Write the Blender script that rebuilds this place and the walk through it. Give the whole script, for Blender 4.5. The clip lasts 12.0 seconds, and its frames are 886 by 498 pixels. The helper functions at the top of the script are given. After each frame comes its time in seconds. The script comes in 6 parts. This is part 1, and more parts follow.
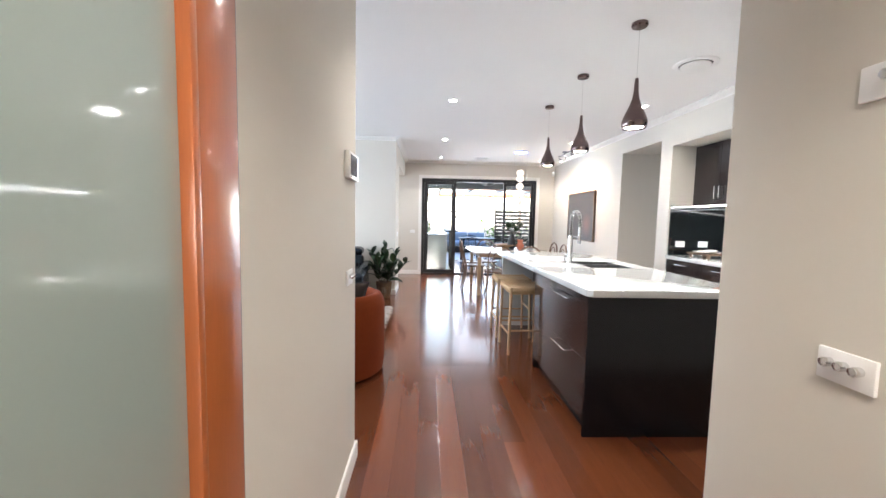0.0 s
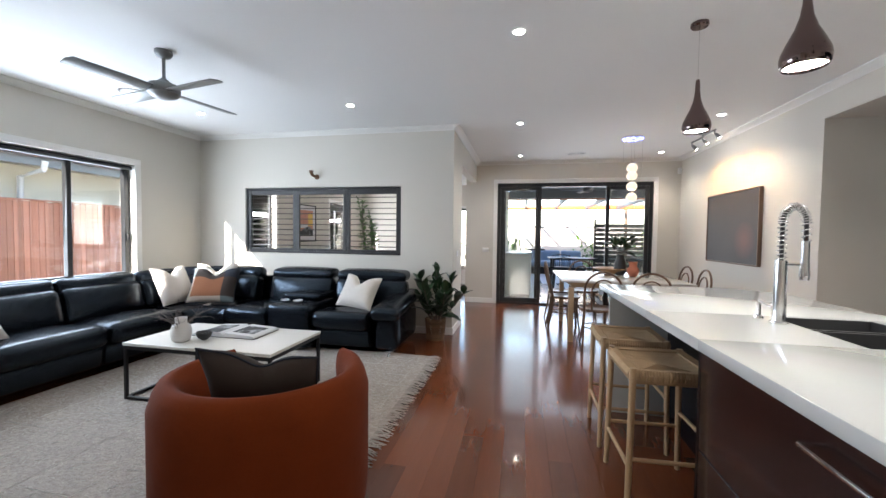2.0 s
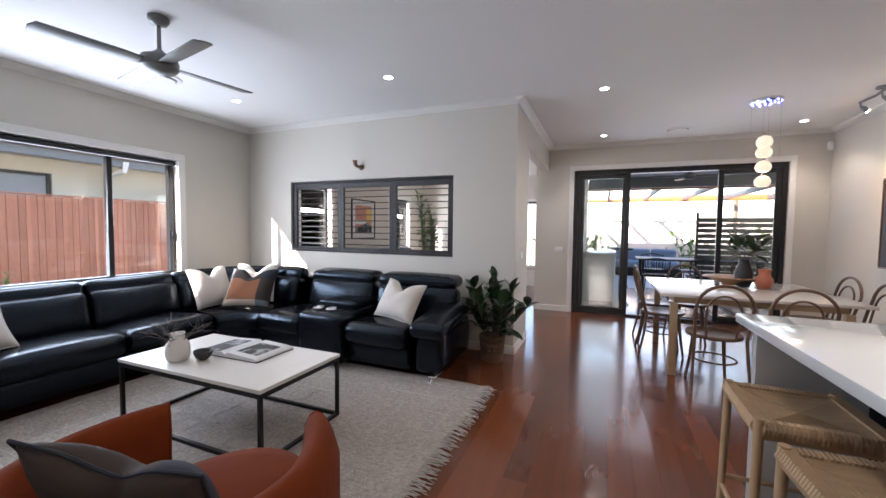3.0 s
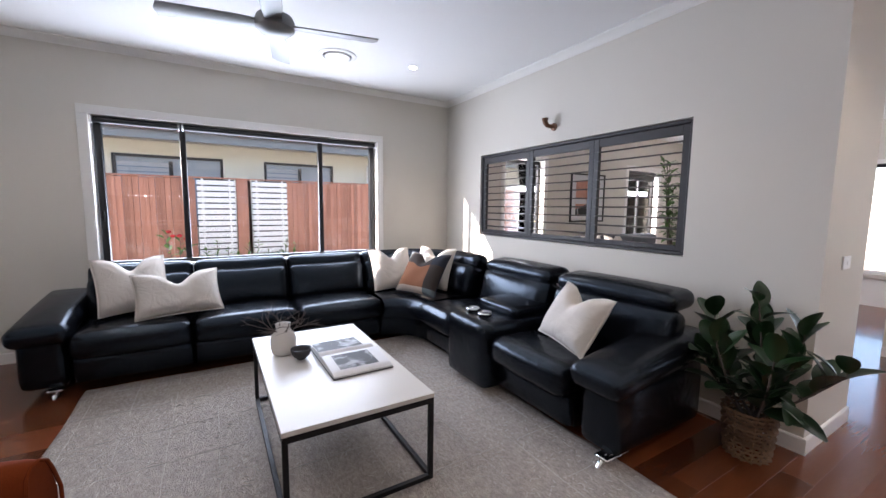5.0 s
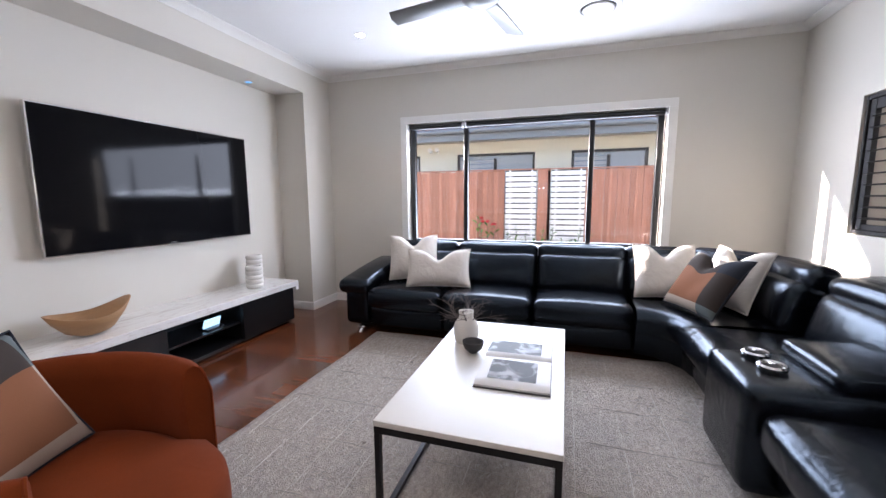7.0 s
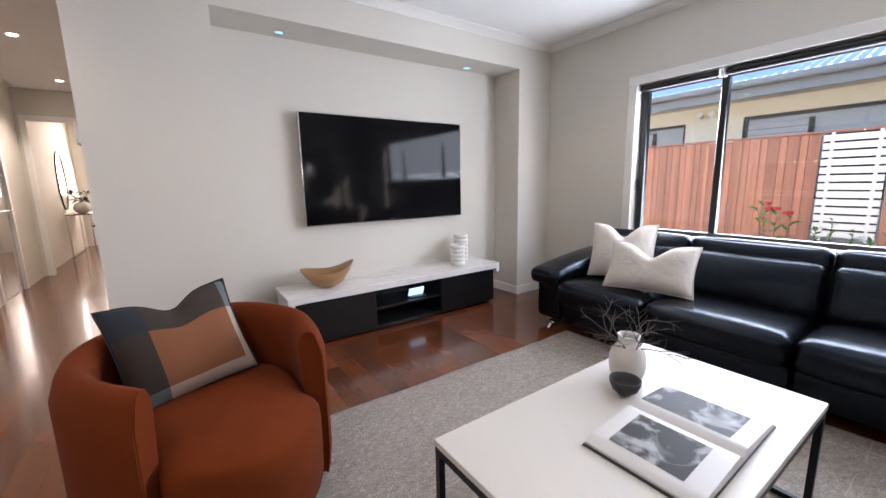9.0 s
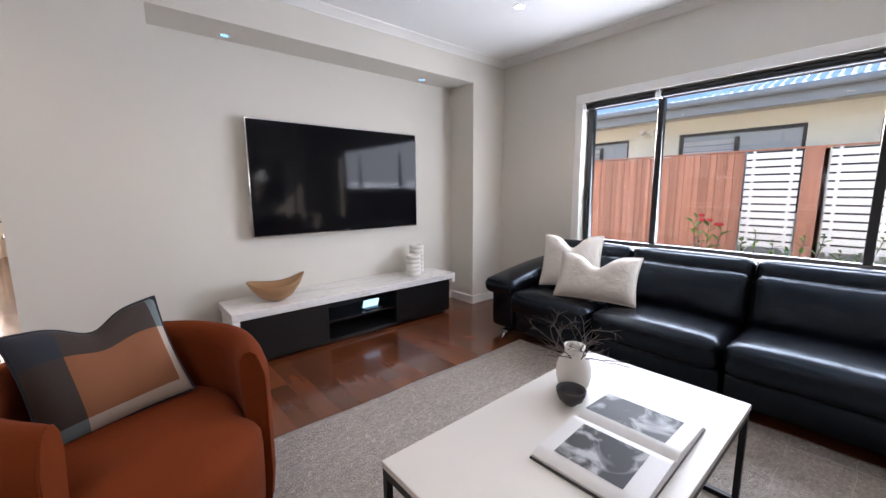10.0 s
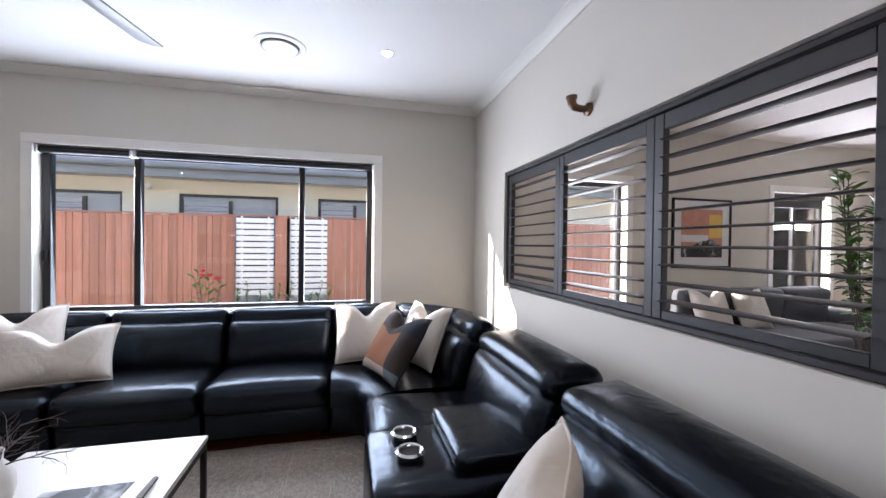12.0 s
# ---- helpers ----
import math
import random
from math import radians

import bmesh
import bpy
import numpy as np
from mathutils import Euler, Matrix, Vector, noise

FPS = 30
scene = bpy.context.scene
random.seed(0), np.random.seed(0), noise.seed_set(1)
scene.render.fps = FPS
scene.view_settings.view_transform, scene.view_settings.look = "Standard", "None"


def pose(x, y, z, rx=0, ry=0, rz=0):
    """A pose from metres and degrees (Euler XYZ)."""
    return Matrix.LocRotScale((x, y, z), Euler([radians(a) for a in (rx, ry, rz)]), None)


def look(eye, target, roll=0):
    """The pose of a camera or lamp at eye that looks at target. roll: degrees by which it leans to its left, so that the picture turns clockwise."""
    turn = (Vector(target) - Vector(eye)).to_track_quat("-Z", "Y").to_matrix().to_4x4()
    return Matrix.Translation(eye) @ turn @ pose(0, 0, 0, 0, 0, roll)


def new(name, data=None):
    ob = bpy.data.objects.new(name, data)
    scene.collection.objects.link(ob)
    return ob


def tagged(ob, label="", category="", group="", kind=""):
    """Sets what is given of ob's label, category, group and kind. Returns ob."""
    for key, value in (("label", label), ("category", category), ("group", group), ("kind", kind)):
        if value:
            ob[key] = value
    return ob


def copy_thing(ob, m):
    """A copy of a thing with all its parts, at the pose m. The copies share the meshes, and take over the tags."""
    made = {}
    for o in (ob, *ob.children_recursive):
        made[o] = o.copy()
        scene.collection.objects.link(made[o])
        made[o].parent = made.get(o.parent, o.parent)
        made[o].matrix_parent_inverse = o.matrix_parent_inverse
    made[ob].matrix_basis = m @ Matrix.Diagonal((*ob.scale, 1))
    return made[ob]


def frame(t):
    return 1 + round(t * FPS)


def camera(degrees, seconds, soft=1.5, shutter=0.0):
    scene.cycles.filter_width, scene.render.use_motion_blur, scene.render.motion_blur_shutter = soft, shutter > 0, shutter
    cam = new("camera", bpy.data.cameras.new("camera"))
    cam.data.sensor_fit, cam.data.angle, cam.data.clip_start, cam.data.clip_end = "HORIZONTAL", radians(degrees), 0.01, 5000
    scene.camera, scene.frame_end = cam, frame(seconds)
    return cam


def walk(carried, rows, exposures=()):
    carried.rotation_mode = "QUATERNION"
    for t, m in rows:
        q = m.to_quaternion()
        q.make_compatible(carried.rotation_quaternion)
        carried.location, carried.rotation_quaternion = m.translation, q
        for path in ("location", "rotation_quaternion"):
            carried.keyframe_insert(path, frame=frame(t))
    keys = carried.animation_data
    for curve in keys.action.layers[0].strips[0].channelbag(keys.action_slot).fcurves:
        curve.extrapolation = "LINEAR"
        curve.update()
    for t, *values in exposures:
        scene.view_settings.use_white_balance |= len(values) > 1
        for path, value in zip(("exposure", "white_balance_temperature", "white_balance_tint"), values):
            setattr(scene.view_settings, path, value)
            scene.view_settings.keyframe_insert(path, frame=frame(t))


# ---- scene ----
cam = camera(97.8, 12.0)
PATH = [
    (0, (0.006, -0.029, 1.312), (0.085, 1.963, 1.155), 1.2),
    (0.5, (0.196, 0.392, 1.305), (0.21, 2.386, 1.158), 1.0),
    (1, (0.255, 0.831, 1.311), (0.151, 2.826, 1.214), 1.0),
    (1.5, (0.303, 1.281, 1.305), (0.051, 3.263, 1.225), 0.9),
    (2, (0.304, 1.728, 1.267), (-0.094, 3.686, 1.195), 0.7),
    (2.5, (0.294, 2.161, 1.299), (-0.275, 4.077, 1.219), 0.6),
    (4.5, (0.214, 3.59, 1.29), (-1.256, 4.934, 1.102), 0.7),
    (5, (0.142, 3.859, 1.298), (-1.568, 4.875, 1.086), 0.6),
    (5.5, (0.119, 4.11, 1.291), (-1.764, 4.744, 1.063), 0.5),
    (6, (0.058, 4.301, 1.236), (-1.919, 4.508, 1.016), 0.3),
    (6.5, (-0.047, 4.492, 1.24), (-2.021, 4.278, 0.998), 0.1),
    (7, (-0.174, 4.689, 1.245), (-2.065, 4.092, 0.984), -0.3),
    (7.5, (-0.337, 4.857, 1.251), (-2.075, 3.91, 0.969), -0.6),
    (9.5, (-0.804, 4.98, 1.236), (-1.847, 3.309, 0.891), -1.2),
    (10, (-0.801, 4.986, 1.26), (-2.089, 3.485, 0.959), -0.4),
    (10.5, (-0.772, 4.976, 1.279), (-2.386, 3.82, 1.037), 0.4),
    (11, (-0.743, 5.035, 1.287), (-2.631, 4.395, 1.12), 1.1),
    (11.5, (-0.71, 5.188, 1.287), (-2.707, 5.101, 1.205), 1.2),
    (12, (-0.643, 5.315, 1.314), (-2.584, 5.797, 1.294), 0.7),
]
EXPOSURES = [(0, 3.35, 6150, 13), (1.0, 3.05, 6200, 12), (1.8, 2.62, 6250, 12), (2.7, 2.28, 6350, 18), (5, 2.32, 6350, 22), (7.5, 2.58, 6350, 22), (9.5, 2.52, 6650, 21), (12, 2.28, 6350, 21)]
walk(cam, [(t, look(eye, target, roll)) for t, eye, target, roll in PATH], EXPOSURES)

# ---- light ----
world = bpy.data.worlds.new("sky")
scene.world = world
world.use_nodes = True
SKY = world.node_tree.nodes.new("ShaderNodeTexSky")
SKY.sky_type, SKY.sun_disc = "NISHITA", False
SUN_AHEAD = Vector((1.0, 2.56, -1.05)).normalized()
SKY.sun_elevation = math.asin(-SUN_AHEAD.z)
SKY.sun_rotation = math.atan2(-SUN_AHEAD.x, -SUN_AHEAD.y)
world.node_tree.links.new(SKY.outputs[0], world.node_tree.nodes["Background"].inputs[0])
world.node_tree.nodes["Background"].inputs[1].default_value = 0.15


def lamp(name, kind, m, energy, color=(1, 1, 1), **more):
    data = bpy.data.lights.new(name, kind)
    data.energy, data.color = energy, color
    for key, value in more.items():
        if key == "size":
            data.size = value
        elif key == "size_y":
            data.shape, data.size_y = "RECTANGLE", value
        elif key == "angle":
            data.angle = value
        elif key == "radius":
            data.shadow_soft_size = value
        elif key == "spot":
            data.spot_size, data.spot_blend = value, 0.6
    ob = new(name, data)
    ob.matrix_world = m
    return ob


lamp("sun", "SUN", look((-10, -20, 12), Vector((-10, -20, 12)) + SUN_AHEAD), 5.0, (1.0, 0.93, 0.82), angle=radians(0.5))
WIN_LIGHT, SLIDE_LIGHT = 24, 6
lamp("window_daylight", "AREA", look((-4.36, 4.26, 1.38), (0, 4.26, 1.1)), WIN_LIGHT, (0.76, 0.88, 1.0), size=2.4, size_y=1.2)
lamp("slider_daylight", "AREA", look((1.1, 9.3, 1.2), (1.0, 0, 0.9)), SLIDE_LIGHT, (0.78, 0.89, 1.0), size=2.4, size_y=1.9)
for y, power in ((7.88, 9), (10.83, 22)):
    lamp("lounge_daylight", "AREA", look((-4.40, y, 1.25), (0, y, 1.0)), power, (0.92, 0.96, 1.0), size=0.7, size_y=1.5)


# ---- materials ----
def material(name, color, rough=0.5, metal=0.0, vary=0.06, scale=6.0, grain=60.0, bump=0.1, coat=0.0, stretch=(1, 1, 1), spec=0.5, sheen=0.0, random_color=0.0, emit=0.0, island=False, bump_scale=None):
    m = bpy.data.materials.new(name)
    m.use_nodes = True
    t = m.node_tree
    n, link = t.nodes, t.links.new
    b = n["Principled BSDF"]
    b.inputs["Roughness"].default_value, b.inputs["Metallic"].default_value = rough, metal
    b.inputs["Coat Weight"].default_value, b.inputs["Coat Roughness"].default_value = coat, 0.06
    b.inputs["Specular IOR Level"].default_value = spec
    b.inputs["Sheen Weight"].default_value = sheen
    co = n.new("ShaderNodeTexCoord")
    mp = n.new("ShaderNodeMapping")
    mp.inputs["Scale"].default_value = stretch
    link(co.outputs["Object"], mp.inputs["Vector"])
    wide, fine = n.new("ShaderNodeTexNoise"), n.new("ShaderNodeTexNoise")
    wide.inputs["Scale"].default_value, fine.inputs["Scale"].default_value = scale, grain
    wide.inputs["Detail"].default_value, fine.inputs["Detail"].default_value = 3, 3
    link(mp.outputs[0], wide.inputs["Vector"]), link(mp.outputs[0], fine.inputs["Vector"])
    mix = n.new("ShaderNodeMix")
    mix.data_type = "RGBA"
    mix.inputs["A"].default_value = (*[c * (1 - vary) for c in color], 1)
    mix.inputs["B"].default_value = (*[min(1, c * (1 + vary)) for c in color], 1)
    add = n.new("ShaderNodeMath")
    add.operation = "MULTIPLY_ADD"
    add.inputs[1].default_value, add.inputs[2].default_value = 0.5, 0.0
    half = n.new("ShaderNodeMath")
    half.operation = "MULTIPLY"
    half.inputs[1].default_value = 0.5
    link(fine.outputs[0], half.inputs[0]), link(wide.outputs[0], add.inputs[0]), link(half.outputs[0], add.inputs[2])
    link(add.outputs[0], mix.inputs["Factor"])
    out = mix.outputs["Result"]
    if random_color:
        if island:
            info = n.new("ShaderNodeNewGeometry").outputs["Random Per Island"]
        else:
            info = n.new("ShaderNodeObjectInfo").outputs["Random"]
        hsv = n.new("ShaderNodeHueSaturation")
        mr = n.new("ShaderNodeMapRange")
        mr.inputs["To Min"].default_value, mr.inputs["To Max"].default_value = 1 - random_color, 1 + random_color
        link(info, mr.inputs[0]), link(mr.outputs[0], hsv.inputs["Value"]), link(out, hsv.inputs["Color"])
        out = hsv.outputs[0]
    link(out, b.inputs["Base Color"])
    if bump:
        bp = n.new("ShaderNodeBump")
        bp.inputs["Strength"].default_value, bp.inputs["Distance"].default_value = bump, bump_scale or 0.002
        link(fine.outputs[0], bp.inputs["Height"]), link(bp.outputs[0], b.inputs["Normal"])
    if emit:
        b.inputs["Emission Color"].default_value, b.inputs["Emission Strength"].default_value = (*color, 1), emit
    m.diffuse_color = (*color, 1)
    return m


def clear_glass(name, tint=(0.97, 0.99, 0.985)):
    m = bpy.data.materials.new(name)
    m.use_nodes = True
    n, link = m.node_tree.nodes, m.node_tree.links.new
    n.remove(n["Principled BSDF"])
    gloss, clear, mix, fres = n.new("ShaderNodeBsdfGlossy"), n.new("ShaderNodeBsdfTransparent"), n.new("ShaderNodeMixShader"), n.new("ShaderNodeFresnel")
    gloss.inputs["Roughness"].default_value = 0.0
    clear.inputs["Color"].default_value = (*tint, 1)
    fres.inputs["IOR"].default_value = 1.5
    link(fres.outputs[0], mix.inputs[0]), link(clear.outputs[0], mix.inputs[1]), link(gloss.outputs[0], mix.inputs[2])
    link(mix.outputs[0], n["Material Output"].inputs["Surface"])
    return m


WALL = material("wall_paint", (0.62, 0.59, 0.53), 0.75, vary=0.02, scale=1.2, grain=220, bump=0.06)
CEIL = material("ceiling_paint", (0.80, 0.80, 0.79), 0.85, vary=0.015, scale=1.0, grain=200, bump=0.04)
TRIM = material("white_trim_paint", (0.78, 0.77, 0.74), 0.4, vary=0.02, grain=90, bump=0.03)
FRAME = material("charcoal_aluminium", (0.015, 0.016, 0.018), 0.35, metal=0.2, vary=0.1, bump=0.02)
SHUT = material("charcoal_shutter_paint", (0.022, 0.021, 0.023), 0.48, vary=0.1, bump=0.03)
BOARD = material("polished_hardwood", (0.125, 0.036, 0.0135), 0.2, vary=0.3, scale=2.5, grain=30, bump=0.02, coat=0.28, stretch=(9, 0.35, 1), random_color=0.36)
BOARD_FAR = material("polished_hardwood_joined", (0.125, 0.036, 0.0135), 0.2, vary=0.3, scale=2.5, grain=30, bump=0.02, coat=0.28, stretch=(9, 0.35, 1), random_color=0.36, island=True)
LEATHER = material("black_leather", (0.003, 0.0035, 0.0055), 0.26, vary=0.15, scale=5, grain=260, bump=0.3, spec=0.44, bump_scale=0.0010)
RUST = material("rust_velvet", (0.135, 0.0245, 0.0048), 0.9, vary=0.35, scale=7, grain=300, bump=0.2, sheen=0.015, spec=0.12)
RUG = material("woven_wool_rug", (0.375, 0.337, 0.302), 0.95, vary=0.98, scale=38, grain=110, bump=1.0, stretch=(1, 1.9, 1), bump_scale=0.012)
FRINGE = material("rug_fringe_wool", (0.36, 0.33, 0.30), 0.95, vary=0.3, grain=120, random_color=0.25, island=True)
STONE = material("white_engineered_stone", (0.53, 0.55, 0.54), 0.12, vary=0.02, scale=3, grain=300, bump=0.0, coat=0.3)
TABLETOP = material("white_stone_tabletop", (0.60, 0.58, 0.54), 0.35, vary=0.03, scale=4, grain=300, bump=0.03)
BLACKMETAL = material("matt_black_steel", (0.015, 0.015, 0.016), 0.45, metal=0.6, vary=0.1, bump=0.05)
BLACKLAM = material("black_laminate", (0.008, 0.008, 0.009), 0.3, vary=0.1, bump=0.02)
CAB = material("dark_gloss_laminate", (0.012, 0.0075, 0.0085), 0.14, vary=0.25, scale=3, grain=40, bump=0.01, stretch=(1, 1, 14), coat=0.4)
CABPLAIN = material("near_black_end_panel", (0.004, 0.004, 0.006), 0.2, vary=0.1, bump=0.01, spec=0.25)
CHROME = material("brushed_chrome", (0.72, 0.72, 0.72), 0.16, metal=1.0, vary=0.05, bump=0.01)
COPPER = material("smoked_copper_chrome", (0.17, 0.125, 0.12), 0.08, metal=1.0, vary=0.05, bump=0.0)
OAK = material("blond_timber", (0.40, 0.27, 0.15), 0.45, vary=0.2, scale=3, grain=40, stretch=(6, 6, 0.8), bump=0.08)
WALNUT = material("brown_timber", (0.115, 0.062, 0.034), 0.4, vary=0.25, scale=3, grain=40, stretch=(6, 6, 0.8), bump=0.08)
REDTIMBER = material("red_stained_door_timber", (0.36, 0.105, 0.03), 0.3, vary=0.25, scale=3, grain=40, stretch=(12, 12, 0.6), bump=0.05, coat=0.3)
CORD = material("paper_cord", (0.44, 0.31, 0.18), 0.8, vary=0.3, scale=5, grain=200, bump=0.6, stretch=(1, 8, 1))
LINEN = material("ivory_linen", (0.62, 0.58, 0.53), 0.95, vary=0.06, scale=8, grain=320, bump=0.35)
TVGLASS = material("tv_screen_glass", (0.004, 0.004, 0.005), 0.07, vary=0.0, bump=0.0, spec=0.12)
SPLASH = material("smoked_glass_splashback", (0.005, 0.007, 0.008), 0.02, vary=0.0, bump=0.0, coat=1.0)
CERAMIC = material("matt_white_ceramic", (0.68, 0.66, 0.62), 0.6, vary=0.03, grain=180, bump=0.15)
DARKCER = material("matt_black_ceramic", (0.02, 0.02, 0.022), 0.5, grain=180, bump=0.2)
TERRA = material("terracotta", (0.42, 0.13, 0.07), 0.7, vary=0.1, grain=120, bump=0.15)
LEAF = material("glossy_dark_leaf", (0.011, 0.033, 0.011), 0.3, vary=0.3, scale=8, grain=60, bump=0.1, random_color=0.3, island=True)
LEAFLIGHT = material("bright_green_leaf", (0.10, 0.20, 0.035), 0.4, vary=0.3, scale=8, bump=0.1, random_color=0.35, island=True)
FIGLEAF = material("mid_green_leaf", (0.06, 0.14, 0.03), 0.35, vary=0.3, scale=8, bump=0.1, random_color=0.35, island=True)
BASKET = material("woven_wicker", (0.17, 0.10, 0.055), 0.75, vary=0.3, grain=120, bump=0.5, random_color=0.35, island=True)
TWIG = material("dried_twig", (0.10, 0.082, 0.075), 0.9, vary=0.3)
PAPER = material("printed_page_paper", (0.62, 0.62, 0.62), 0.5, vary=0.02, bump=0.02)
INK = material("dark_photograph_print", (0.035, 0.037, 0.042), 0.6, vary=0.85, scale=12, grain=30, bump=0.0)
ink_noise, ink_ramp = INK.node_tree.nodes.new("ShaderNodeTexNoise"), INK.node_tree.nodes.new("ShaderNodeValToRGB")
ink_noise.inputs["Scale"].default_value, ink_noise.inputs["Detail"].default_value, ink_noise.inputs["Distortion"].default_value = 9.0, 7, 1.2
for stop, at, tone in zip(ink_ramp.color_ramp.elements, (0.50, 0.66), (0.010, 0.36)):
    stop.position, stop.color = at, (tone, tone * 1.02, tone * 1.06, 1)
ink_co = INK.node_tree.nodes.new("ShaderNodeTexCoord")
INK.node_tree.links.new(ink_co.outputs["Object"], ink_noise.inputs["Vector"]), INK.node_tree.links.new(ink_noise.outputs[0], ink_ramp.inputs[0])
INK.node_tree.links.new(ink_ramp.outputs[0], INK.node_tree.nodes["Principled BSDF"].inputs["Base Color"])
BOWLWOOD = material("turned_bowl_timber", (0.36, 0.20, 0.095), 0.5, vary=0.25, scale=3, grain=20, stretch=(1, 1, 9), bump=0.05)
WHITEPLASTIC = material("white_plastic", (0.78, 0.78, 0.77), 0.3, vary=0.01, bump=0.0)
DARKPLASTIC = material("dark_screen_plastic", (0.02, 0.02, 0.023), 0.15, bump=0.0)
FENCE = material("stained_paling_timber", (0.40, 0.185, 0.125), 0.85, vary=0.45, scale=3, grain=30, stretch=(5, 5, 0.5), bump=0.4, random_color=0.2)
GLASS = clear_glass("window_glass")


def creased(m, scale, strength, distance):
    """Adds soft wide creases under the fine grain of a material."""
    t = m.node_tree
    b = t.nodes["Principled BSDF"]
    co, tex, bp = t.nodes.new("ShaderNodeTexCoord"), t.nodes.new("ShaderNodeTexNoise"), t.nodes.new("ShaderNodeBump")
    tex.inputs["Scale"].default_value, tex.inputs["Detail"].default_value, tex.inputs["Distortion"].default_value = scale, 2.5, 1.4
    bp.inputs["Strength"].default_value, bp.inputs["Distance"].default_value = strength, distance
    t.links.new(co.outputs["Object"], tex.inputs["Vector"]), t.links.new(tex.outputs[0], bp.inputs["Height"])
    fine = b.inputs["Normal"].links[0].from_node
    t.links.new(bp.outputs[0], fine.inputs["Normal"])


# the sky's blue sheen is put into the leather's specular tint
LEATHER.node_tree.nodes["Principled BSDF"].inputs["Specular Tint"].default_value = (0.60, 0.79, 1.0, 1)
creased(LEATHER, 8.0, 0.26, 0.016), creased(RUST, 6.0, 0.25, 0.012), creased(LINEN, 9.0, 0.5, 0.02)
RENDERWALL = material("cream_render", (0.76, 0.72, 0.60), 0.9, vary=0.05, grain=80, bump=0.3)
ROOFMETAL = material("pale_steel_roof", (0.27, 0.40, 0.50), 0.45, metal=0.0, vary=0.06, bump=0.05)
GREYPAINT = material("grey_fascia_paint", (0.16, 0.17, 0.18), 0.5, vary=0.05)
GRASSM = material("mulch_ground", (0.11, 0.09, 0.06), 0.95, vary=0.4, scale=4, grain=60, bump=0.8, bump_scale=0.02)
PAVE = material("pale_pavers", (0.42, 0.42, 0.42), 0.45, vary=0.1, scale=2, grain=80, bump=0.1)
FROST = material("frosted_glass_panel", (0.29, 0.35, 0.325), 0.3, vary=0.02, scale=1.5, bump=0.0, coat=1.0, spec=0.5)
LAMPLIT = material("lit_diffuser", (1.0, 0.96, 0.88), 0.5, vary=0.0, bump=0.0, emit=18)
LAMPWARM = material("lit_crystal_shade", (0.62, 0.50, 0.36), 0.15, vary=0.1, grain=60, bump=0.9, emit=0.3, bump_scale=0.006)
LEDSTRIP = material("led_strip_light", (1.0, 0.97, 0.92), 0.5, vary=0.0, bump=0.0, emit=14)
BLUELED = material("blue_led_point", (0.12, 0.16, 1.0), 0.4, vary=0.0, bump=0.0, emit=5)


# ---- mesh helpers ----
def to_object(name, bm, mat, smooth=None):
    me = bpy.data.meshes.new(name)
    bmesh.ops.recalc_face_normals(bm, faces=bm.faces)
    bm.to_mesh(me)
    bm.free()
    for one in mat if isinstance(mat, (list, tuple)) else [mat]:
        me.materials.append(one)
    if smooth is not None:
        me.shade_smooth()
        if smooth < 180:
            me.set_sharp_from_angle(angle=radians(smooth))
    return new(name, me)


def part(name, bm, mat, parent, label="", smooth=40):
    ob = to_object(name, bm, mat, smooth)
    ob.parent = parent
    return tagged(ob, label)


def thing(name, label, category, m=None, group=""):
    ob = tagged(new(name), label, category, group)
    ob.matrix_world = m or Matrix()
    return ob


def solid(name, bm, mat, label, category, m=None, group="", smooth=40):
    ob = tagged(to_object(name, bm, mat, smooth), label, category, group)
    ob.matrix_world = m or Matrix()
    return ob


def structure(name, bm, mat, label="", smooth=None):
    return tagged(to_object(name, bm, mat, smooth), label, kind="structure")


def box(x0, y0, z0, x1, y1, z1, r=0.0, seg=2, bm=None, m=None):
    own = bmesh.new()
    v = [own.verts.new((x, y, z)) for x in (x0, x1) for y in (y0, y1) for z in (z0, z1)]
    for f in ((0, 1, 3, 2), (4, 6, 7, 5), (0, 4, 5, 1), (2, 3, 7, 6), (0, 2, 6, 4), (1, 5, 7, 3)):
        own.faces.new([v[i] for i in f])
    bmesh.ops.recalc_face_normals(own, faces=own.faces)
    if r:
        bmesh.ops.bevel(own, geom=own.edges[:], offset=r, segments=seg, profile=0.5, affect="EDGES")
    if m:
        own.transform(m)
    return join(bm, own)


def join(bm, own):
    if bm is None:
        return own
    me = bpy.data.meshes.new("tmp")
    own.to_mesh(me)
    own.free()
    bm.from_mesh(me)
    bpy.data.meshes.remove(me)
    return bm


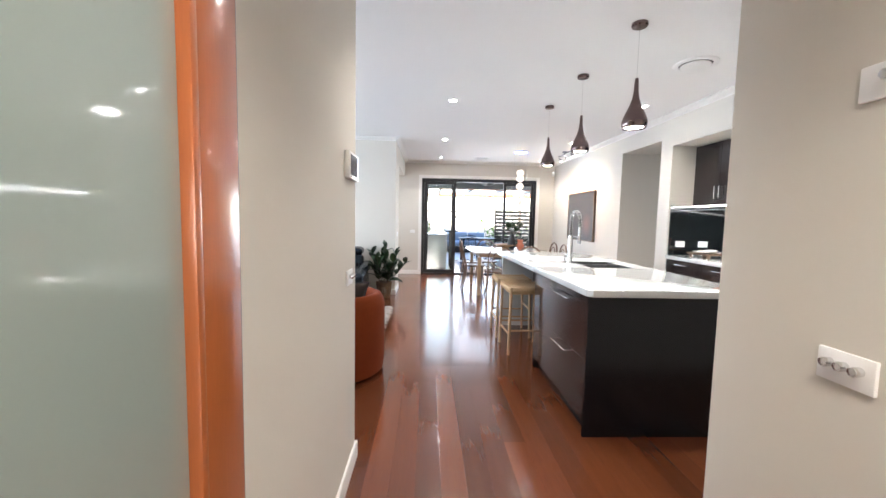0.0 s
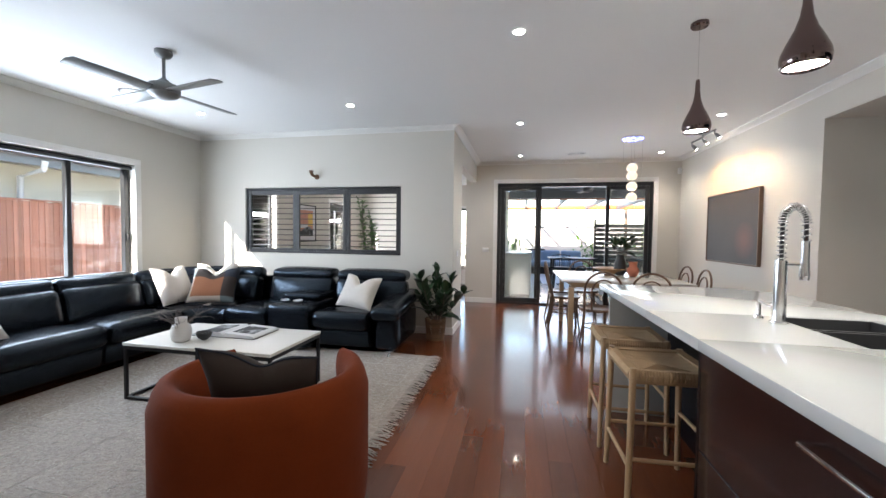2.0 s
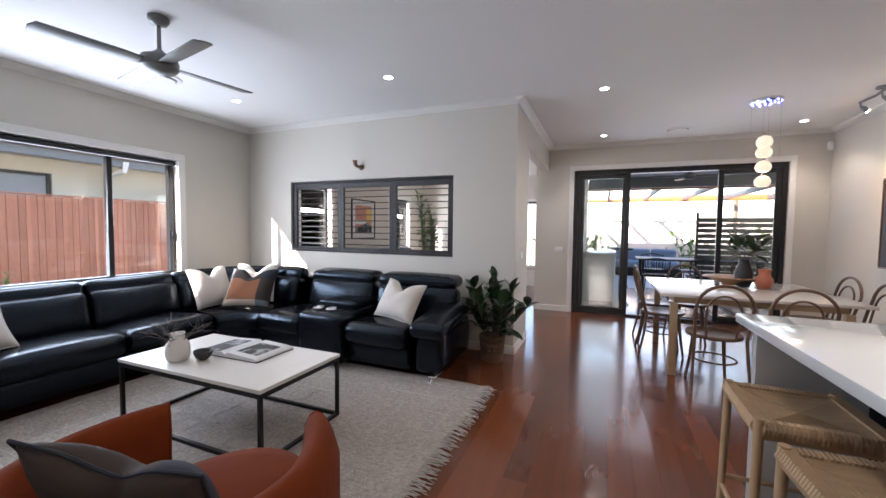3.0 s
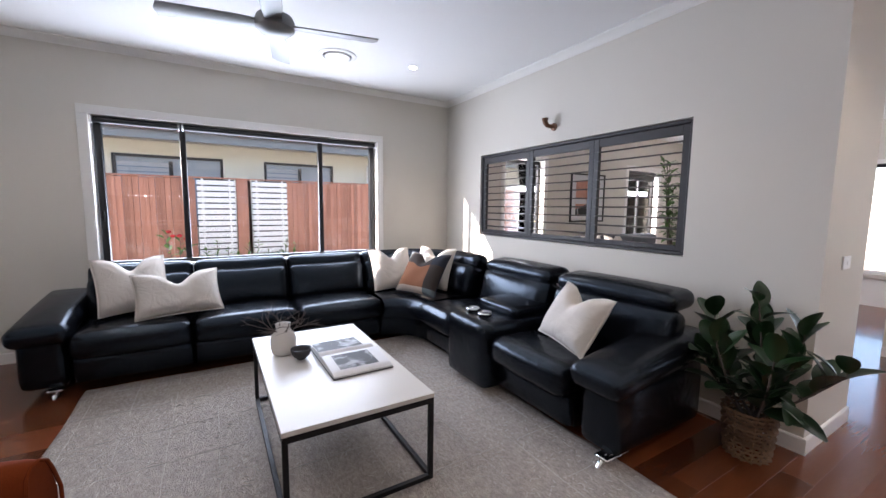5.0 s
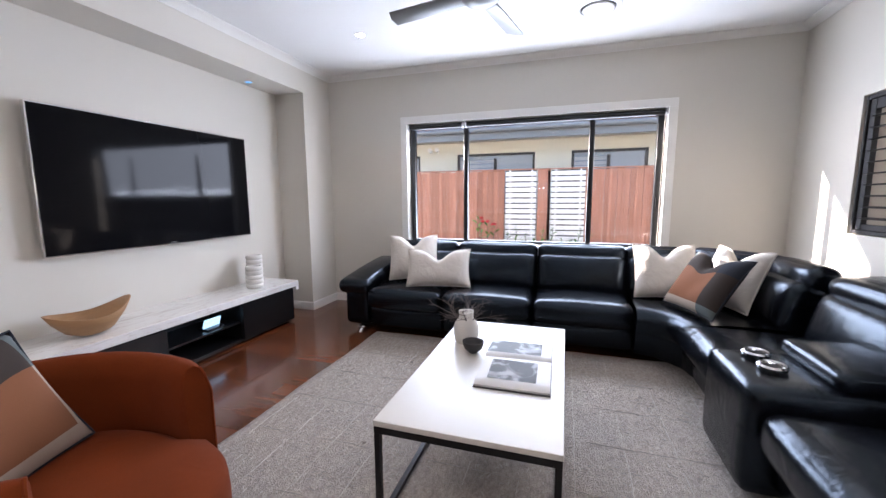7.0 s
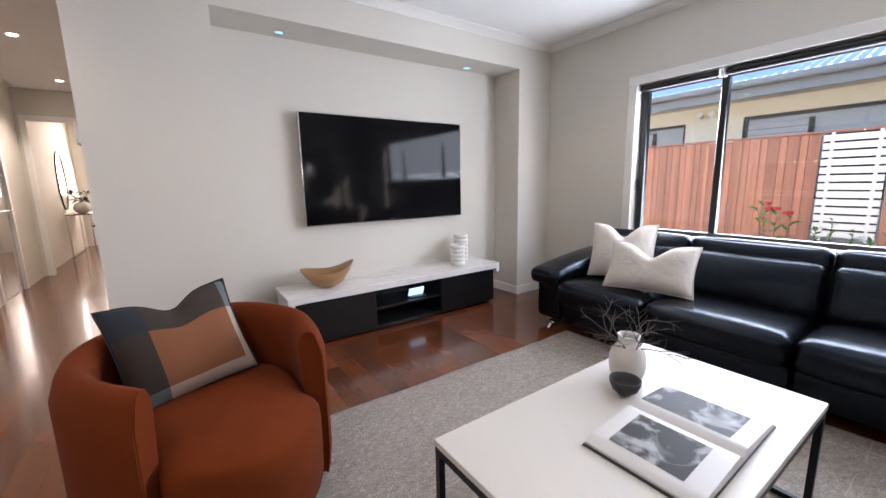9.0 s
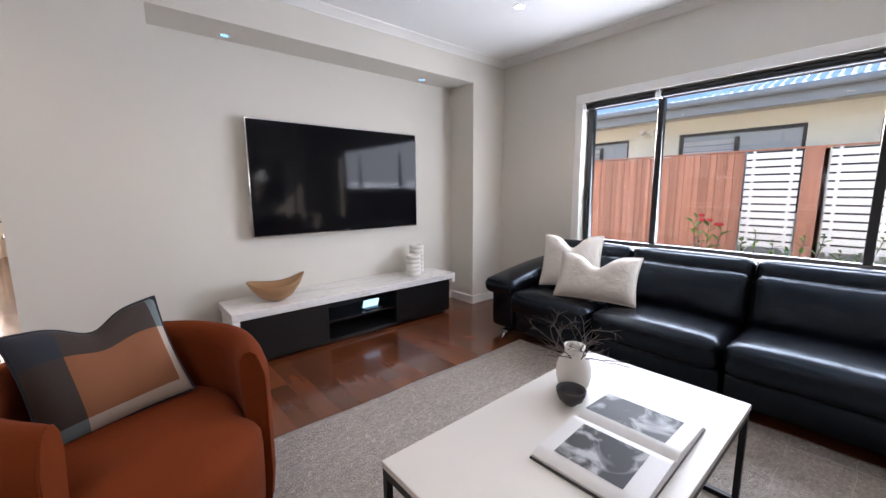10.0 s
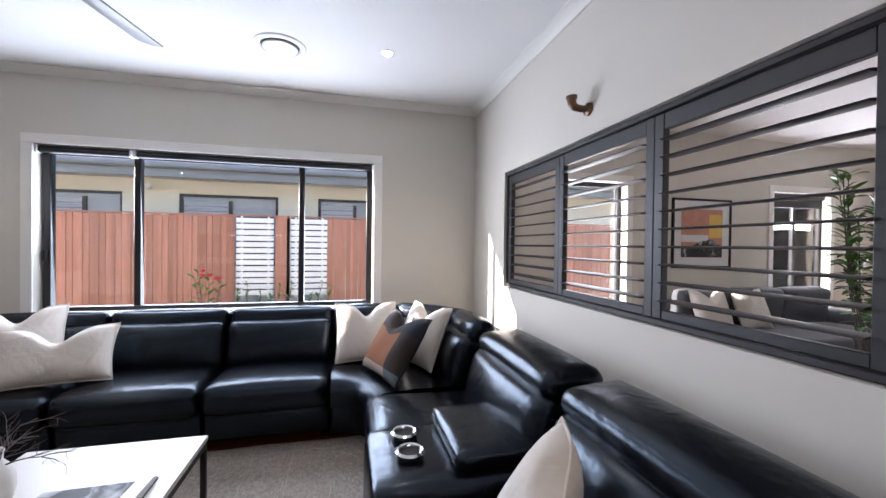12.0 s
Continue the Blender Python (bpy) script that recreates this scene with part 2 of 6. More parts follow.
def puff(sx, sy, sz, r, n=10, bulge=(0, 0, 0), bm=None, m=None):
    """A soft box about its centre: edges rounded by r, faces swollen by the bulge along x, y and z."""
    own = bmesh.new()
    bmesh.ops.create_cube(own, size=2)
    bmesh.ops.subdivide_edges(own, edges=own.edges[:], cuts=n, use_grid_fill=True)
    h = (sx / 2, sy / 2, sz / 2)
    for v in own.verts:
        u = [math.sin(c * math.pi / 2) if abs(c) < 1 else c for c in v.co]
        p = Vector([u[i] * h[i] for i in range(3)])
        core = Vector([max(-h[i] + r, min(h[i] - r, p[i])) for i in range(3)])
        d = p - core
        if d.length > 1e-9:
            p = core + d.normalized() * r if d.length > r or min(abs(abs(c) - 1) for c in v.co) < 1e-6 else p
        for i in range(3):
            j, k = (i + 1) % 3, (i + 2) % 3
            p[i] += bulge[i] * u[i] * (1 - u[j] ** 2) * (1 - u[k] ** 2)
        v.co = p
    if m:
        own.transform(m)
    return join(bm, own)


def lathe(profile, seg=32, bm=None, m=None):
    own = bmesh.new()
    rings = []
    for r, z in profile:
        if r < 1e-5:
            rings.append([own.verts.new((0, 0, z))])
        else:
            rings.append([own.verts.new((r * math.cos(a), r * math.sin(a), z)) for a in np.linspace(0, math.tau, seg, endpoint=False)])
    for a, b in zip(rings, rings[1:]):
        for i in range(seg):
            j = (i + 1) % seg
            q = [a[i % len(a)], a[j % len(a)], b[j % len(b)], b[i % len(b)]]
            q = list(dict.fromkeys(q))
            if len(q) > 2:
                own.faces.new(q)
    if m:
        own.transform(m)
    return join(bm, own)


def tube(points, radius, seg=10, closed=False, bm=None, m=None, flat=1.0):
    own = bmesh.new()
    pts = [Vector(p) for p in points]
    rad = radius if isinstance(radius, (list, tuple)) else [radius] * len(pts)
    n, rings, side = len(pts), [], None
    for i, p in enumerate(pts):
        a = pts[i - 1] if i or closed else p
        b = pts[(i + 1) % n] if i < n - 1 or closed else p
        way = (b - a).normalized()
        if side is None:
            side = way.cross(Vector((0, 0, 1)) if abs(way.z) < 0.9 else Vector((1, 0, 0))).normalized()
        side = (side - way * side.dot(way)).normalized()
        up = way.cross(side)
        rings.append([own.verts.new(p + rad[i] * (math.cos(t) * side + flat * math.sin(t) * up)) for t in np.linspace(0, math.tau, seg, endpoint=False)])
    pairs = list(zip(rings, rings[1:])) + ([(rings[-1], rings[0])] if closed else [])
    for a, b in pairs:
        for i in range(seg):
            j = (i + 1) % seg
            own.faces.new((a[i], a[j], b[j], b[i]))
    if not closed:
        own.faces.new(rings[0][::-1]), own.faces.new(rings[-1])
    if m:
        own.transform(m)
    return join(bm, own)


def bar(a, b, w, h=None, bm=None):
    """A square bar between two points."""
    a, b = Vector(a), Vector(b)
    m = Matrix.Translation(a) @ (b - a).to_track_quat("Z", "Y").to_matrix().to_4x4()
    return box(-w / 2, -(h or w) / 2, 0, w / 2, (h or w) / 2, (b - a).length, 0.002, 1, bm, m)


def prism(outline, z0, z1, bm=None, m=None, r=0.0):
    own = bmesh.new()
    f = own.faces.new([own.verts.new((x, y, z0)) for x, y in outline])
    up = bmesh.ops.extrude_face_region(own, geom=[f])
    bmesh.ops.translate(own, vec=(0, 0, z1 - z0), verts=[v for v in up["geom"] if isinstance(v, bmesh.types.BMVert)])
    bmesh.ops.recalc_face_normals(own, faces=own.faces)
    if r:
        bmesh.ops.bevel(own, geom=own.edges[:], offset=r, segments=2, profile=0.5, affect="EDGES")
    if m:
        own.transform(m)
    return join(bm, own)


# ---- structure ----
H = 2.63
XW, YS, XK, YD = -4.26, 6.53, 2.95, 9.03
XH0, XH1 = -0.375, 0.91
T = 0.12


def wall(name, axis, face, a, b, depth, openings=(), z0=0.0, z1=H, mat=None):
    """A wall whose visible face lies at axis = face, from a to b, going back by depth (signed); openings: (a, b, z0, z1)."""
    bm = bmesh.new()

    def block(p, q, lo, hi):
        if q - p < 1e-4 or hi - lo < 1e-4:
            return
        f0, f1 = sorted((face, face + depth))
        if axis == "x":
            box(f0, p, lo, f1, q, hi, bm=bm)
        else:
            box(p, f0, lo, q, f1, hi, bm=bm)

    at = a
    for p, q, lo, hi in sorted(openings):
        block(at, p, z0, z1)
        block(p, q, z0, lo), block(p, q, hi, z1)
        at = q
    block(at, b, z0, z1)
    return structure(name, bm, mat or WALL)


WIN = (2.993, 5.551, 0.73, 2.054)
wall("wall_west", "x", XW, -8.0, 12.35, -0.2, [WIN, (7.5, 8.27, 0.3, 2.02), (10.36, 11.31, 0.3, 2.02)])
SH = (-3.522, -1.234, 0.991, 1.894)
wall("wall_shutter", "y", YS, XW, -0.545, 0.12, [SH])
wall("wall_shutter_end", "y", YS + 0.12, -0.665, -0.545, 0.57, [])
wall("wall_header_lounge", "x", -0.545, 7.22, YD, -0.12, [], 2.27)
wall("wall_slider", "y", YD, -0.74, XK + 0.0, 0.15, [(-0.153, 2.528, 0.0, 2.24)])
ALC, KIT = (4.855, 5.85), (1.35, 4.625)
wall("wall_kitchen", "x", XK, 1.12, YD + 0.15, 0.15, [(*KIT, 0.0, 2.248), (*ALC, 0.0, 2.353)])
wall("wall_kitchen_south", "y", 1.12, XH1 + 0.12, 3.82, -0.12)
wall("wall_hall_right", "x", XH1, -6.5, 1.12, 0.12, [(-2.05, -1.2, 0.0, 2.05), (-1.05, -0.2, 0.0, 2.05)])
NX0, NX1, NZ, NY = -3.786, -1.075, 2.355, 1.65
bm = bmesh.new()
box(XW, NY, 0, NX0, 2.01, H, bm=bm)
box(NX1, NY, 0, XH0, 2.01, H, bm=bm)
box(NX0, NY, NZ, NX1, 2.01, H, bm=bm)
box(XW, NY - 0.12, 0, XH0, NY, H, bm=bm)
structure("wall_tv", bm, WALL)
wall("wall_hall_left", "x", XH0, -6.5, NY - 0.12, -0.12, [(-0.5, 0.76, 0.0, 2.1)])
wall("wall_hall_left_room", "x", XH0 - 0.5, -1.0, 1.2, -0.1)
wall("wall_hall_end", "y", -6.5, -2.5, 3.2, -0.15, [])
wall("wall_hall_entry", "y", -3.0, XH0, XH1, 0.10, [(-0.25, 0.80, 0.0, 2.2)])
# niches behind the kitchen wall
bm = bmesh.new()
box(3.70, 1.0, 0, 3.82, 6.1, H, bm=bm)
box(XK + 0.15, 4.625, 0, 3.70, 4.855, H, bm=bm)
box(XK + 0.15, 5.85, 0, 3.70, 5.96, H, bm=bm)
box(XK + 0.15, 1.2, 2.248, 3.70, 4.625, H, bm=bm)
box(XK + 0.15, 4.855, 2.353, 3.70, 5.85, H, bm=bm)
structure("wall_kitchen_niche", bm, WALL)
# rear lounge
wall("wall_lounge_north", "y", 12.2, XW, -0.2, 0.15, [(-1.9, -1.0, 0.3, 2.0)])
wall("wall_lounge_east", "x", -0.35, YD + 0.15, 12.2, 0.15)

structure("ceiling", join(box(-4.4, -6.65, H, 3.9, 9.17, H + 0.15), box(-4.4, 9.17, H, -0.2, 12.4, H + 0.15)), CEIL)
structure("subfloor", join(box(-4.4, -6.65, -0.12, 3.9, 9.17, -0.02), box(-4.4, 9.17, -0.12, -0.2, 12.4, -0.02)), CABPLAIN)


def cornice(a, b, into, size=0.075):
    """A coved cornice from a to b, growing along into from the wall and down from the ceiling."""
    a, b, w = Vector((*a, H)), Vector((*b, H)), Vector((*into, 0))
    prof = [(0, 0), (size, 0), (size, -0.01), (size * 0.62, -0.018), (size * 0.3, -0.036), (0.010, -0.046), (0.010, -0.052), (0, -0.052)]
    own = bmesh.new()
    ra, rb = [[own.verts.new(p + w * o + Vector((0, 0, z))) for o, z in prof] for p in (a, b)]
    for i in range(len(prof)):
        j = (i + 1) % len(prof)
        own.faces.new((ra[i], ra[j], rb[j], rb[i]))
    own.faces.new(ra), own.faces.new(rb[::-1])
    return structure("cornice", own, TRIM, smooth=50)


for a, b, w in (((XW, 2.01), (XW, YS), (1, 0)), ((XW, YS), (-0.545, YS), (0, -1)), ((-0.545, YS - 0.075), (-0.545, YD), (1, 0)), ((-0.545, YD), (XK, YD), (0, -1)),
                ((XK, 1.2), (XK, YD), (-1, 0)), ((XW, 2.01), (XH0, 2.01), (0, 1)), ((XH0, -2.8), (XH0, 2.105), (1, 0)), ((XH1, -2.8), (XH1, 1.12), (-1, 0))):
    cornice(a, b, w)


def skirting(a, b, into):
    """A skirting board with a rounded top edge."""
    a, b, w = Vector((*a, 0)), Vector((*b, 0)), Vector((*into, 0))
    prof = [(0, 0), (0.014, 0), (0.014, 0.082), (0.009, 0.09), (0, 0.09)]
    own = bmesh.new()
    ra, rb = [[own.verts.new(p + w * o + Vector((0, 0, z))) for o, z in prof] for p in (a, b)]
    for i in range(len(prof)):
        j = (i + 1) % len(prof)
        own.faces.new((ra[i], ra[j], rb[j], rb[i]))
    own.faces.new(ra), own.faces.new(rb[::-1])
    return structure("baseboard", own, TRIM)


for a, b, w in (((XW, 2.01), (XW, YS), (1, 0)), ((XW + 0.015, YS), (-0.545, YS), (0, -1)), ((-0.545, YS - 0.014), (-0.545, 7.22), (1, 0)), ((-0.74, YD), (-0.225, YD), (0, -1)), ((2.6, YD), (XK, YD), (0, -1)),
                ((XK, 5.85), (XK, YD), (-1, 0)), ((XK, 4.625), (XK, 4.855), (-1, 0)), ((XW + 0.015, 2.01), (NX0, 2.01), (0, 1)), ((NX0, NY), (NX0, 2.024), (1, 0)), ((NX1, 2.01), (XH0 + 0.014, 2.01), (0, 1)),
                ((NX1, NY), (NX1, 2.024), (-1, 0)), ((NX0 + 0.015, NY), (NX1 - 0.015, NY), (0, 1)), ((XH0, 0.84), (XH0, 2.01), (1, 0)), ((XH1, -0.1), (XH1, 1.12), (-1, 0)), ((XH0, -2.8), (XH0, -0.6), (1, 0)), ((XK + 0.15, 5.85), (3.70, 5.85), (0, -1))):
    skirting(a, b, w)


# ---- window, shutters, sliding door ----
def casing(name, axis, face, a, b, z0, z1, w, out, sides=3):
    """A flat casing round an opening; out: how far and which way it stands proud."""
    bm = bmesh.new()
    f0, f1 = sorted((face, face + out))

    def piece(p, q, lo, hi):
        if axis == "x":
            box(f0, p, lo, f1, q, hi, 0.003, 1, bm)
        else:
            box(p, f0, lo, q, f1, hi, 0.003, 1, bm)

    piece(a - w, a, z0, z1), piece(b, b + w, z0, z1), piece(a - w, b + w, z1, z1 + w)
    if sides == 4:
        piece(a - w, b + w, z0 - w, z0)
    return structure(name, bm, TRIM)


casing("trim_window", "x", XW, WIN[0], WIN[1], WIN[2], WIN[3], 0.075, 0.018, 4)
window = structure("window_1", box(XW - 0.2, WIN[0], WIN[2], XW + 0.03, WIN[1], WIN[2] + 0.02), TRIM)
YF0, YF1 = WIN[0] + 0.012, WIN[1] - 0.012


def window_bar(name, y0, y1, z0, z1, x0=-0.13, x1=-0.07, mat=None):
    part(name, box(XW + x0, y0, z0, XW + x1, y1, z1, 0.004, 1), mat or FRAME, window, "charcoal aluminium window frame")


window_bar("window_frame", YF0, YF1, 0.74, 0.785), window_bar("window_frame", YF0, YF1, 1.995, 2.049)
window_bar("window_frame", YF0, YF0 + 0.05, 0.785, 1.995), window_bar("window_frame", YF1 - 0.05, YF1, 0.785, 1.995)
for y in (3.642, 4.915):
    window_bar("mullion", y - 0.024, y + 0.024, 0.785, 1.995)
for y0, y1 in ((YF0 + 0.05, 3.618), (3.666, 4.891), (4.939, YF1 - 0.05)):
    pane = part("pane", box(XW - 0.105, y0, 0.785, XW - 0.099, y1, 1.98), GLASS, window, "clear window glass")
    pane.visible_shadow = False
part("latch", box(XW - 0.07, YF0 + 0.01, 1.15, XW - 0.045, YF0 + 0.035, 1.24, 0.004), BLACKMETAL, window, "small black window latch")
part("latch", box(XW - 0.07, YF1 - 0.035, 1.15, XW - 0.045, YF1 - 0.01, 1.24, 0.004), BLACKMETAL, window, "small black window latch")
for y0, y1 in ((WIN[0] + 0.01, 3.62), (3.65, WIN[1] - 0.01)):
    blind = thing("roller_blind", "rolled-up charcoal roller blind at the head of the window", "blind", pose(XW - 0.03, (y0 + y1) / 2, 2.016), "window blinds")
    d = (y1 - y0) / 2
    part("roll", tube([(0, -d + 0.012, 0), (0, d - 0.012, 0)], 0.026, 16), FRAME, blind)
    for s in (-1, 1):
        part("bracket", box(-0.03, s * d - 0.006, -0.03, 0.03, s * d + 0.006, 0.034, 0.003, 1), WHITEPLASTIC, blind, "white plastic end bracket")

shutter = tagged(new("plantation_shutter"), "three-panel charcoal plantation shutter with open louvres in the wall opening", "shutter")
shutter.matrix_world = pose(SH[0], YS + 0.045, SH[2])
SW, SHH = SH[1] - SH[0], SH[3] - SH[2]
for x0, x1, z0, z1, n in ((0.003, 0.022, 0.005, SHH - 0.005, "frame"), (SW - 0.022, SW - 0.003, 0.005, SHH - 0.005, "frame"), (0.022, SW - 0.022, 0.005, 0.03, "frame"), (0.022, SW - 0.022, SHH - 0.03, SHH - 0.005, "frame")):
    part(n, box(x0, -0.03, z0, x1, 0.03, z1, 0.004, 1), SHUT, shutter)
PW = (SW - 0.050) / 3
for i in range(3):
    px = 0.024 + i * (PW + 0.001)
    panel = part("panel", box(px, -0.016, 0.032, px + 0.048, 0.016, SHH - 0.032, 0.003, 1), SHUT, shutter)
    part("stile", box(px + PW - 0.048, -0.016, 0.032, px + PW, 0.016, SHH - 0.032, 0.003, 1), SHUT, panel)
    part("rail", box(px + 0.048, -0.014, 0.032, px + PW - 0.048, 0.014, 0.068, 0.003, 1), SHUT, panel)
    part("rail", box(px + 0.048, -0.014, SHH - 0.098, px + PW - 0.048, 0.014, SHH - 0.032, 0.003, 1), SHUT, panel)
    for k in range(10):
        z = 0.108 + k * (SHH - 0.246) / 9
        slat = tube([(px + 0.050, 0, 0), (px + PW - 0.050, 0, 0)], 0.040, 12, flat=0.13, m=pose(0, 0, z, 3 if i else 6))
        part("louvre", slat, SHUT, panel)

# sliding door
SD0, SD1, SDH = -0.153, 2.528, 2.24
casing("trim_slider", "y", YD, SD0, SD1, 0, SDH, 0.07, -0.018)
slider = structure("door_1", join(join(join(box(SD0 + 0.003, YD + 0.02, 0, SD0 + 0.06, YD + 0.13, SDH - 0.003), box(SD1 - 0.06, YD + 0.02, 0, SD1 - 0.003, YD + 0.13, SDH - 0.003)),
                   box(SD0 + 0.06, YD + 0.02, SDH - 0.07, SD1 - 0.06, YD + 0.13, SDH - 0.003)), box(SD0 + 0.06, YD + 0.02, 0.0, SD1 - 0.06, YD + 0.13, 0.03)), FRAME, "charcoal aluminium sliding door frame")


def leaf(x0, x1, y):
    bm = box(x0, y - 0.018, 0.03, x0 + 0.065, y + 0.018, SDH - 0.07, 0.004, 1)
    box(x1 - 0.065, y - 0.018, 0.03, x1, y + 0.018, SDH - 0.07, 0.004, 1, bm)
    box(x0 + 0.065, y - 0.016, 0.03, x1 - 0.065, y + 0.016, 0.11, 0.003, 1, bm)
    box(x0 + 0.065, y - 0.016, SDH - 0.135, x1 - 0.065, y + 0.016, SDH - 0.07, 0.003, 1, bm)
    p = part("door_panel", bm, FRAME, slider, "charcoal framed glass door panel")
    g = part("pane", box(x0 + 0.065, y - 0.003, 0.11, x1 - 0.065, y + 0.003, SDH - 0.135), GLASS, p, "clear glass pane")
    g.visible_shadow = False
    return p


leaf(SD0 + 0.062, 0.65, YD + 0.05)
leaf(SD0 + 0.09, 0.61, YD + 0.10)
leaf(1.76, SD1 - 0.062, YD + 0.05)


# ---- sofa ----
def seat_unit(name, m, w, depth=0.86, lift=0.0, hw=None, ho=0.0):
    """One seat of the sofa, its back edge on local x = 0, its front at x = depth, w wide along y."""
    unit = part(name, puff(depth - 0.12, w - 0.006, 0.22, 0.03, 3, m=m @ pose((depth - 0.12) / 2, 0, 0.16)), LEATHER, sofa, "black leather upholstered sofa base")
    part("seat_cushion", puff(depth - 0.19, w - 0.01, 0.19, 0.065, 12, (0.01, 0, 0.022), m=m @ pose(0.205 + (depth - 0.19) / 2, 0, 0.335, 0, -2)), LEATHER, unit, "soft black leather seat cushion")
    part("front_panel", puff(0.07, w - 0.012, 0.19, 0.03, 5, (0.008, 0, 0), m=m @ pose(depth - 0.10, 0, 0.165, 0, 6)), LEATHER, unit)
    hw = hw or w
    part("back_cushion", puff(0.20, hw - 0.006, 0.36, 0.07, 12, (0.035, 0, 0.0), m=m @ pose(0.31, ho, 0.55, 0, -14)), LEATHER, unit, "padded black leather back cushion")
    if lift:
        part("headrest", puff(0.28, hw - 0.03, 0.12, 0.056, 12, (0, 0, 0.016), m=m @ pose(0.21, ho - 0.01, 0.765, 0, 4)), LEATHER, unit, "raised black leather headrest")
    else:
        part("headrest", puff(0.15, w - 0.006, 0.17, 0.05, 12, (0.02, 0, 0.008), m=m @ pose(0.235, 0, 0.725, 0, -12)), LEATHER, unit, "black leather headrest roll")
    part("back_panel", puff(0.16, w - 0.006, 0.68, 0.04, 4, m=m @ pose(0.10, 0, 0.38, 0, -3)), LEATHER, unit)
    return unit


sofa = thing("corner_sofa", "large black leather corner sofa with headrests and a central console", "sofa", pose(-3.6, 5.9, 0))
inv = Matrix.Translation((3.6, -5.9, 0))
for a, b in ((2.985, 3.69), (3.69, 4.457), (4.457, 5.216)):
    seat_unit("seat", inv @ pose(-4.13, (a + b) / 2, 0), b - a, 0.90)
for a, b, c, d in ((-2.95, -2.40, -2.78, -1.94), (-1.89, -1.245, -1.90, -1.00)):
    seat_unit("seat", inv @ pose((a + b) / 2, 6.40, 0, 0, 0, -90), b - a, 0.96, 0.04, d - c, (c + d) / 2 - (a + b) / 2)
# the curved corner
corner = part("corner_seat", prism([(-4.11, 5.22), (-3.32, 5.22), (-3.28, 5.36), (-3.12, 5.50), (-2.955, 5.54), (-2.955, 6.38), (-4.11, 6.38)], 0.05, 0.27, m=inv, r=0.015), LEATHER, sofa, "black leather corner seat base")
n = 24
bm = bmesh.new()
rows = []
cx, cy = -2.95, 5.22
for j, (dr, z) in enumerate(((0.0, 0.25), (-0.015, 0.33), (-0.005, 0.39), (0.05, 0.425), (0.2, 0.44), (0.45, 0.435), (0.62, 0.42))):
    row = []
    for k in range(n + 1):
        a = k / n * math.pi / 2
        s = math.sin(a) ** 1.0
        fx, fy = -3.24 + 0.29 * (1 - math.cos(a)), 5.22 + 0.24 * s
        tx, ty = -4.05 + (1.10) * (k / n), 6.3 - (1.08) * (1 - min(1, k / n * 1.6)) if k / n < 0.62 else 6.3
        d = Vector((tx - fx, ty - fy, 0)).normalized()
        row.append(bm.verts.new((fx + d.x * dr * 1.25, fy + d.y * dr * 1.25, z)))
    rows.append(row)
for a, b in zip(rows, rows[1:]):
    for k in range(n):
        bm.faces.new((a[k], a[k + 1], b[k + 1], b[k]))
bm.transform(inv)
part("seat_cushion", bm, LEATHER, corner, "curved black leather corner cushion", 80)
part("back_cushion", puff(0.20, 0.50, 0.36, 0.07, 10, (0.03, 0, 0), m=inv @ pose(-3.82, 5.46, 0.55, 0, -14)), LEATHER, corner, "padded black leather back cushion")
part("back_cushion", puff(0.20, 0.60, 0.36, 0.07, 10, (0.03, 0, 0), m=inv @ pose(-3.62, 5.86, 0.55, 0, -14, -45)), LEATHER, corner, "padded black leather back cushion")
part("back_cushion", puff(0.20, 0.52, 0.36, 0.07, 10, (0.03, 0, 0), m=inv @ pose(-3.21, 6.07, 0.55, 0, -14, -90)), LEATHER, corner, "padded black leather back cushion")
part("headrest", puff(0.16, 0.56, 0.17, 0.06, 10, (0.02, 0, 0.01), m=inv @ pose(-3.89, 5.48, 0.73, 0, -12)), LEATHER, corner, "black leather headrest roll")
part("headrest", puff(0.17, 0.66, 0.17, 0.06, 10, (0.02, 0, 0.01), m=inv @ pose(-3.70, 5.98, 0.735, 0, -12, -45)), LEATHER, corner, "black leather headrest roll")
part("headrest", puff(0.17, 0.52, 0.17, 0.06, 10, (0.02, 0, 0.01), m=inv @ pose(-3.22, 6.17, 0.74, 0, -12, -90)), LEATHER, corner, "black leather headrest roll")
part("back_panel", prism([(-4.11, 5.22), (-3.95, 5.22), (-3.95, 5.95), (-3.6, 6.27), (-2.955, 6.27), (-2.955, 6.40), (-4.11, 6.40)], 0.06, 0.70, m=inv, r=0.02), LEATHER, corner)
# arms
for m, w, name in ((inv @ pose(-3.70, 2.84, 0), 0.30, "arm"), (inv @ pose(-1.07, 5.90, 0, 0, 0, -90), 0.29, "arm")):
    arm = part(name, puff(0.80, w - 0.05, 0.38, 0.05, 6, (0, 0.008, 0), m=m @ pose(-0.01, 0, 0.25)), LEATHER, sofa, "black leather sofa arm")
    part("arm_pad", puff(0.92, w + 0.02, 0.13, 0.055, 14, (0.0, 0, 0.035), m=m @ pose(0.0, 0, 0.485, 0, 7)), LEATHER, arm, "overstuffed leather arm pad")
    foot = tube([(0.30, 0, 0.06), (0.40, 0, 0.035), (0.44, 0, 0.0)], [0.03, 0.02, 0.012], 8, m=m @ pose(0, w / 2 - 0.09, 0))
    box(0.24, w / 2 - 0.13, 0.045, 0.42, w / 2 - 0.05, 0.06, 0.004, 1, foot, m)
    part("leg", foot, CHROME, arm, "angled polished metal foot")
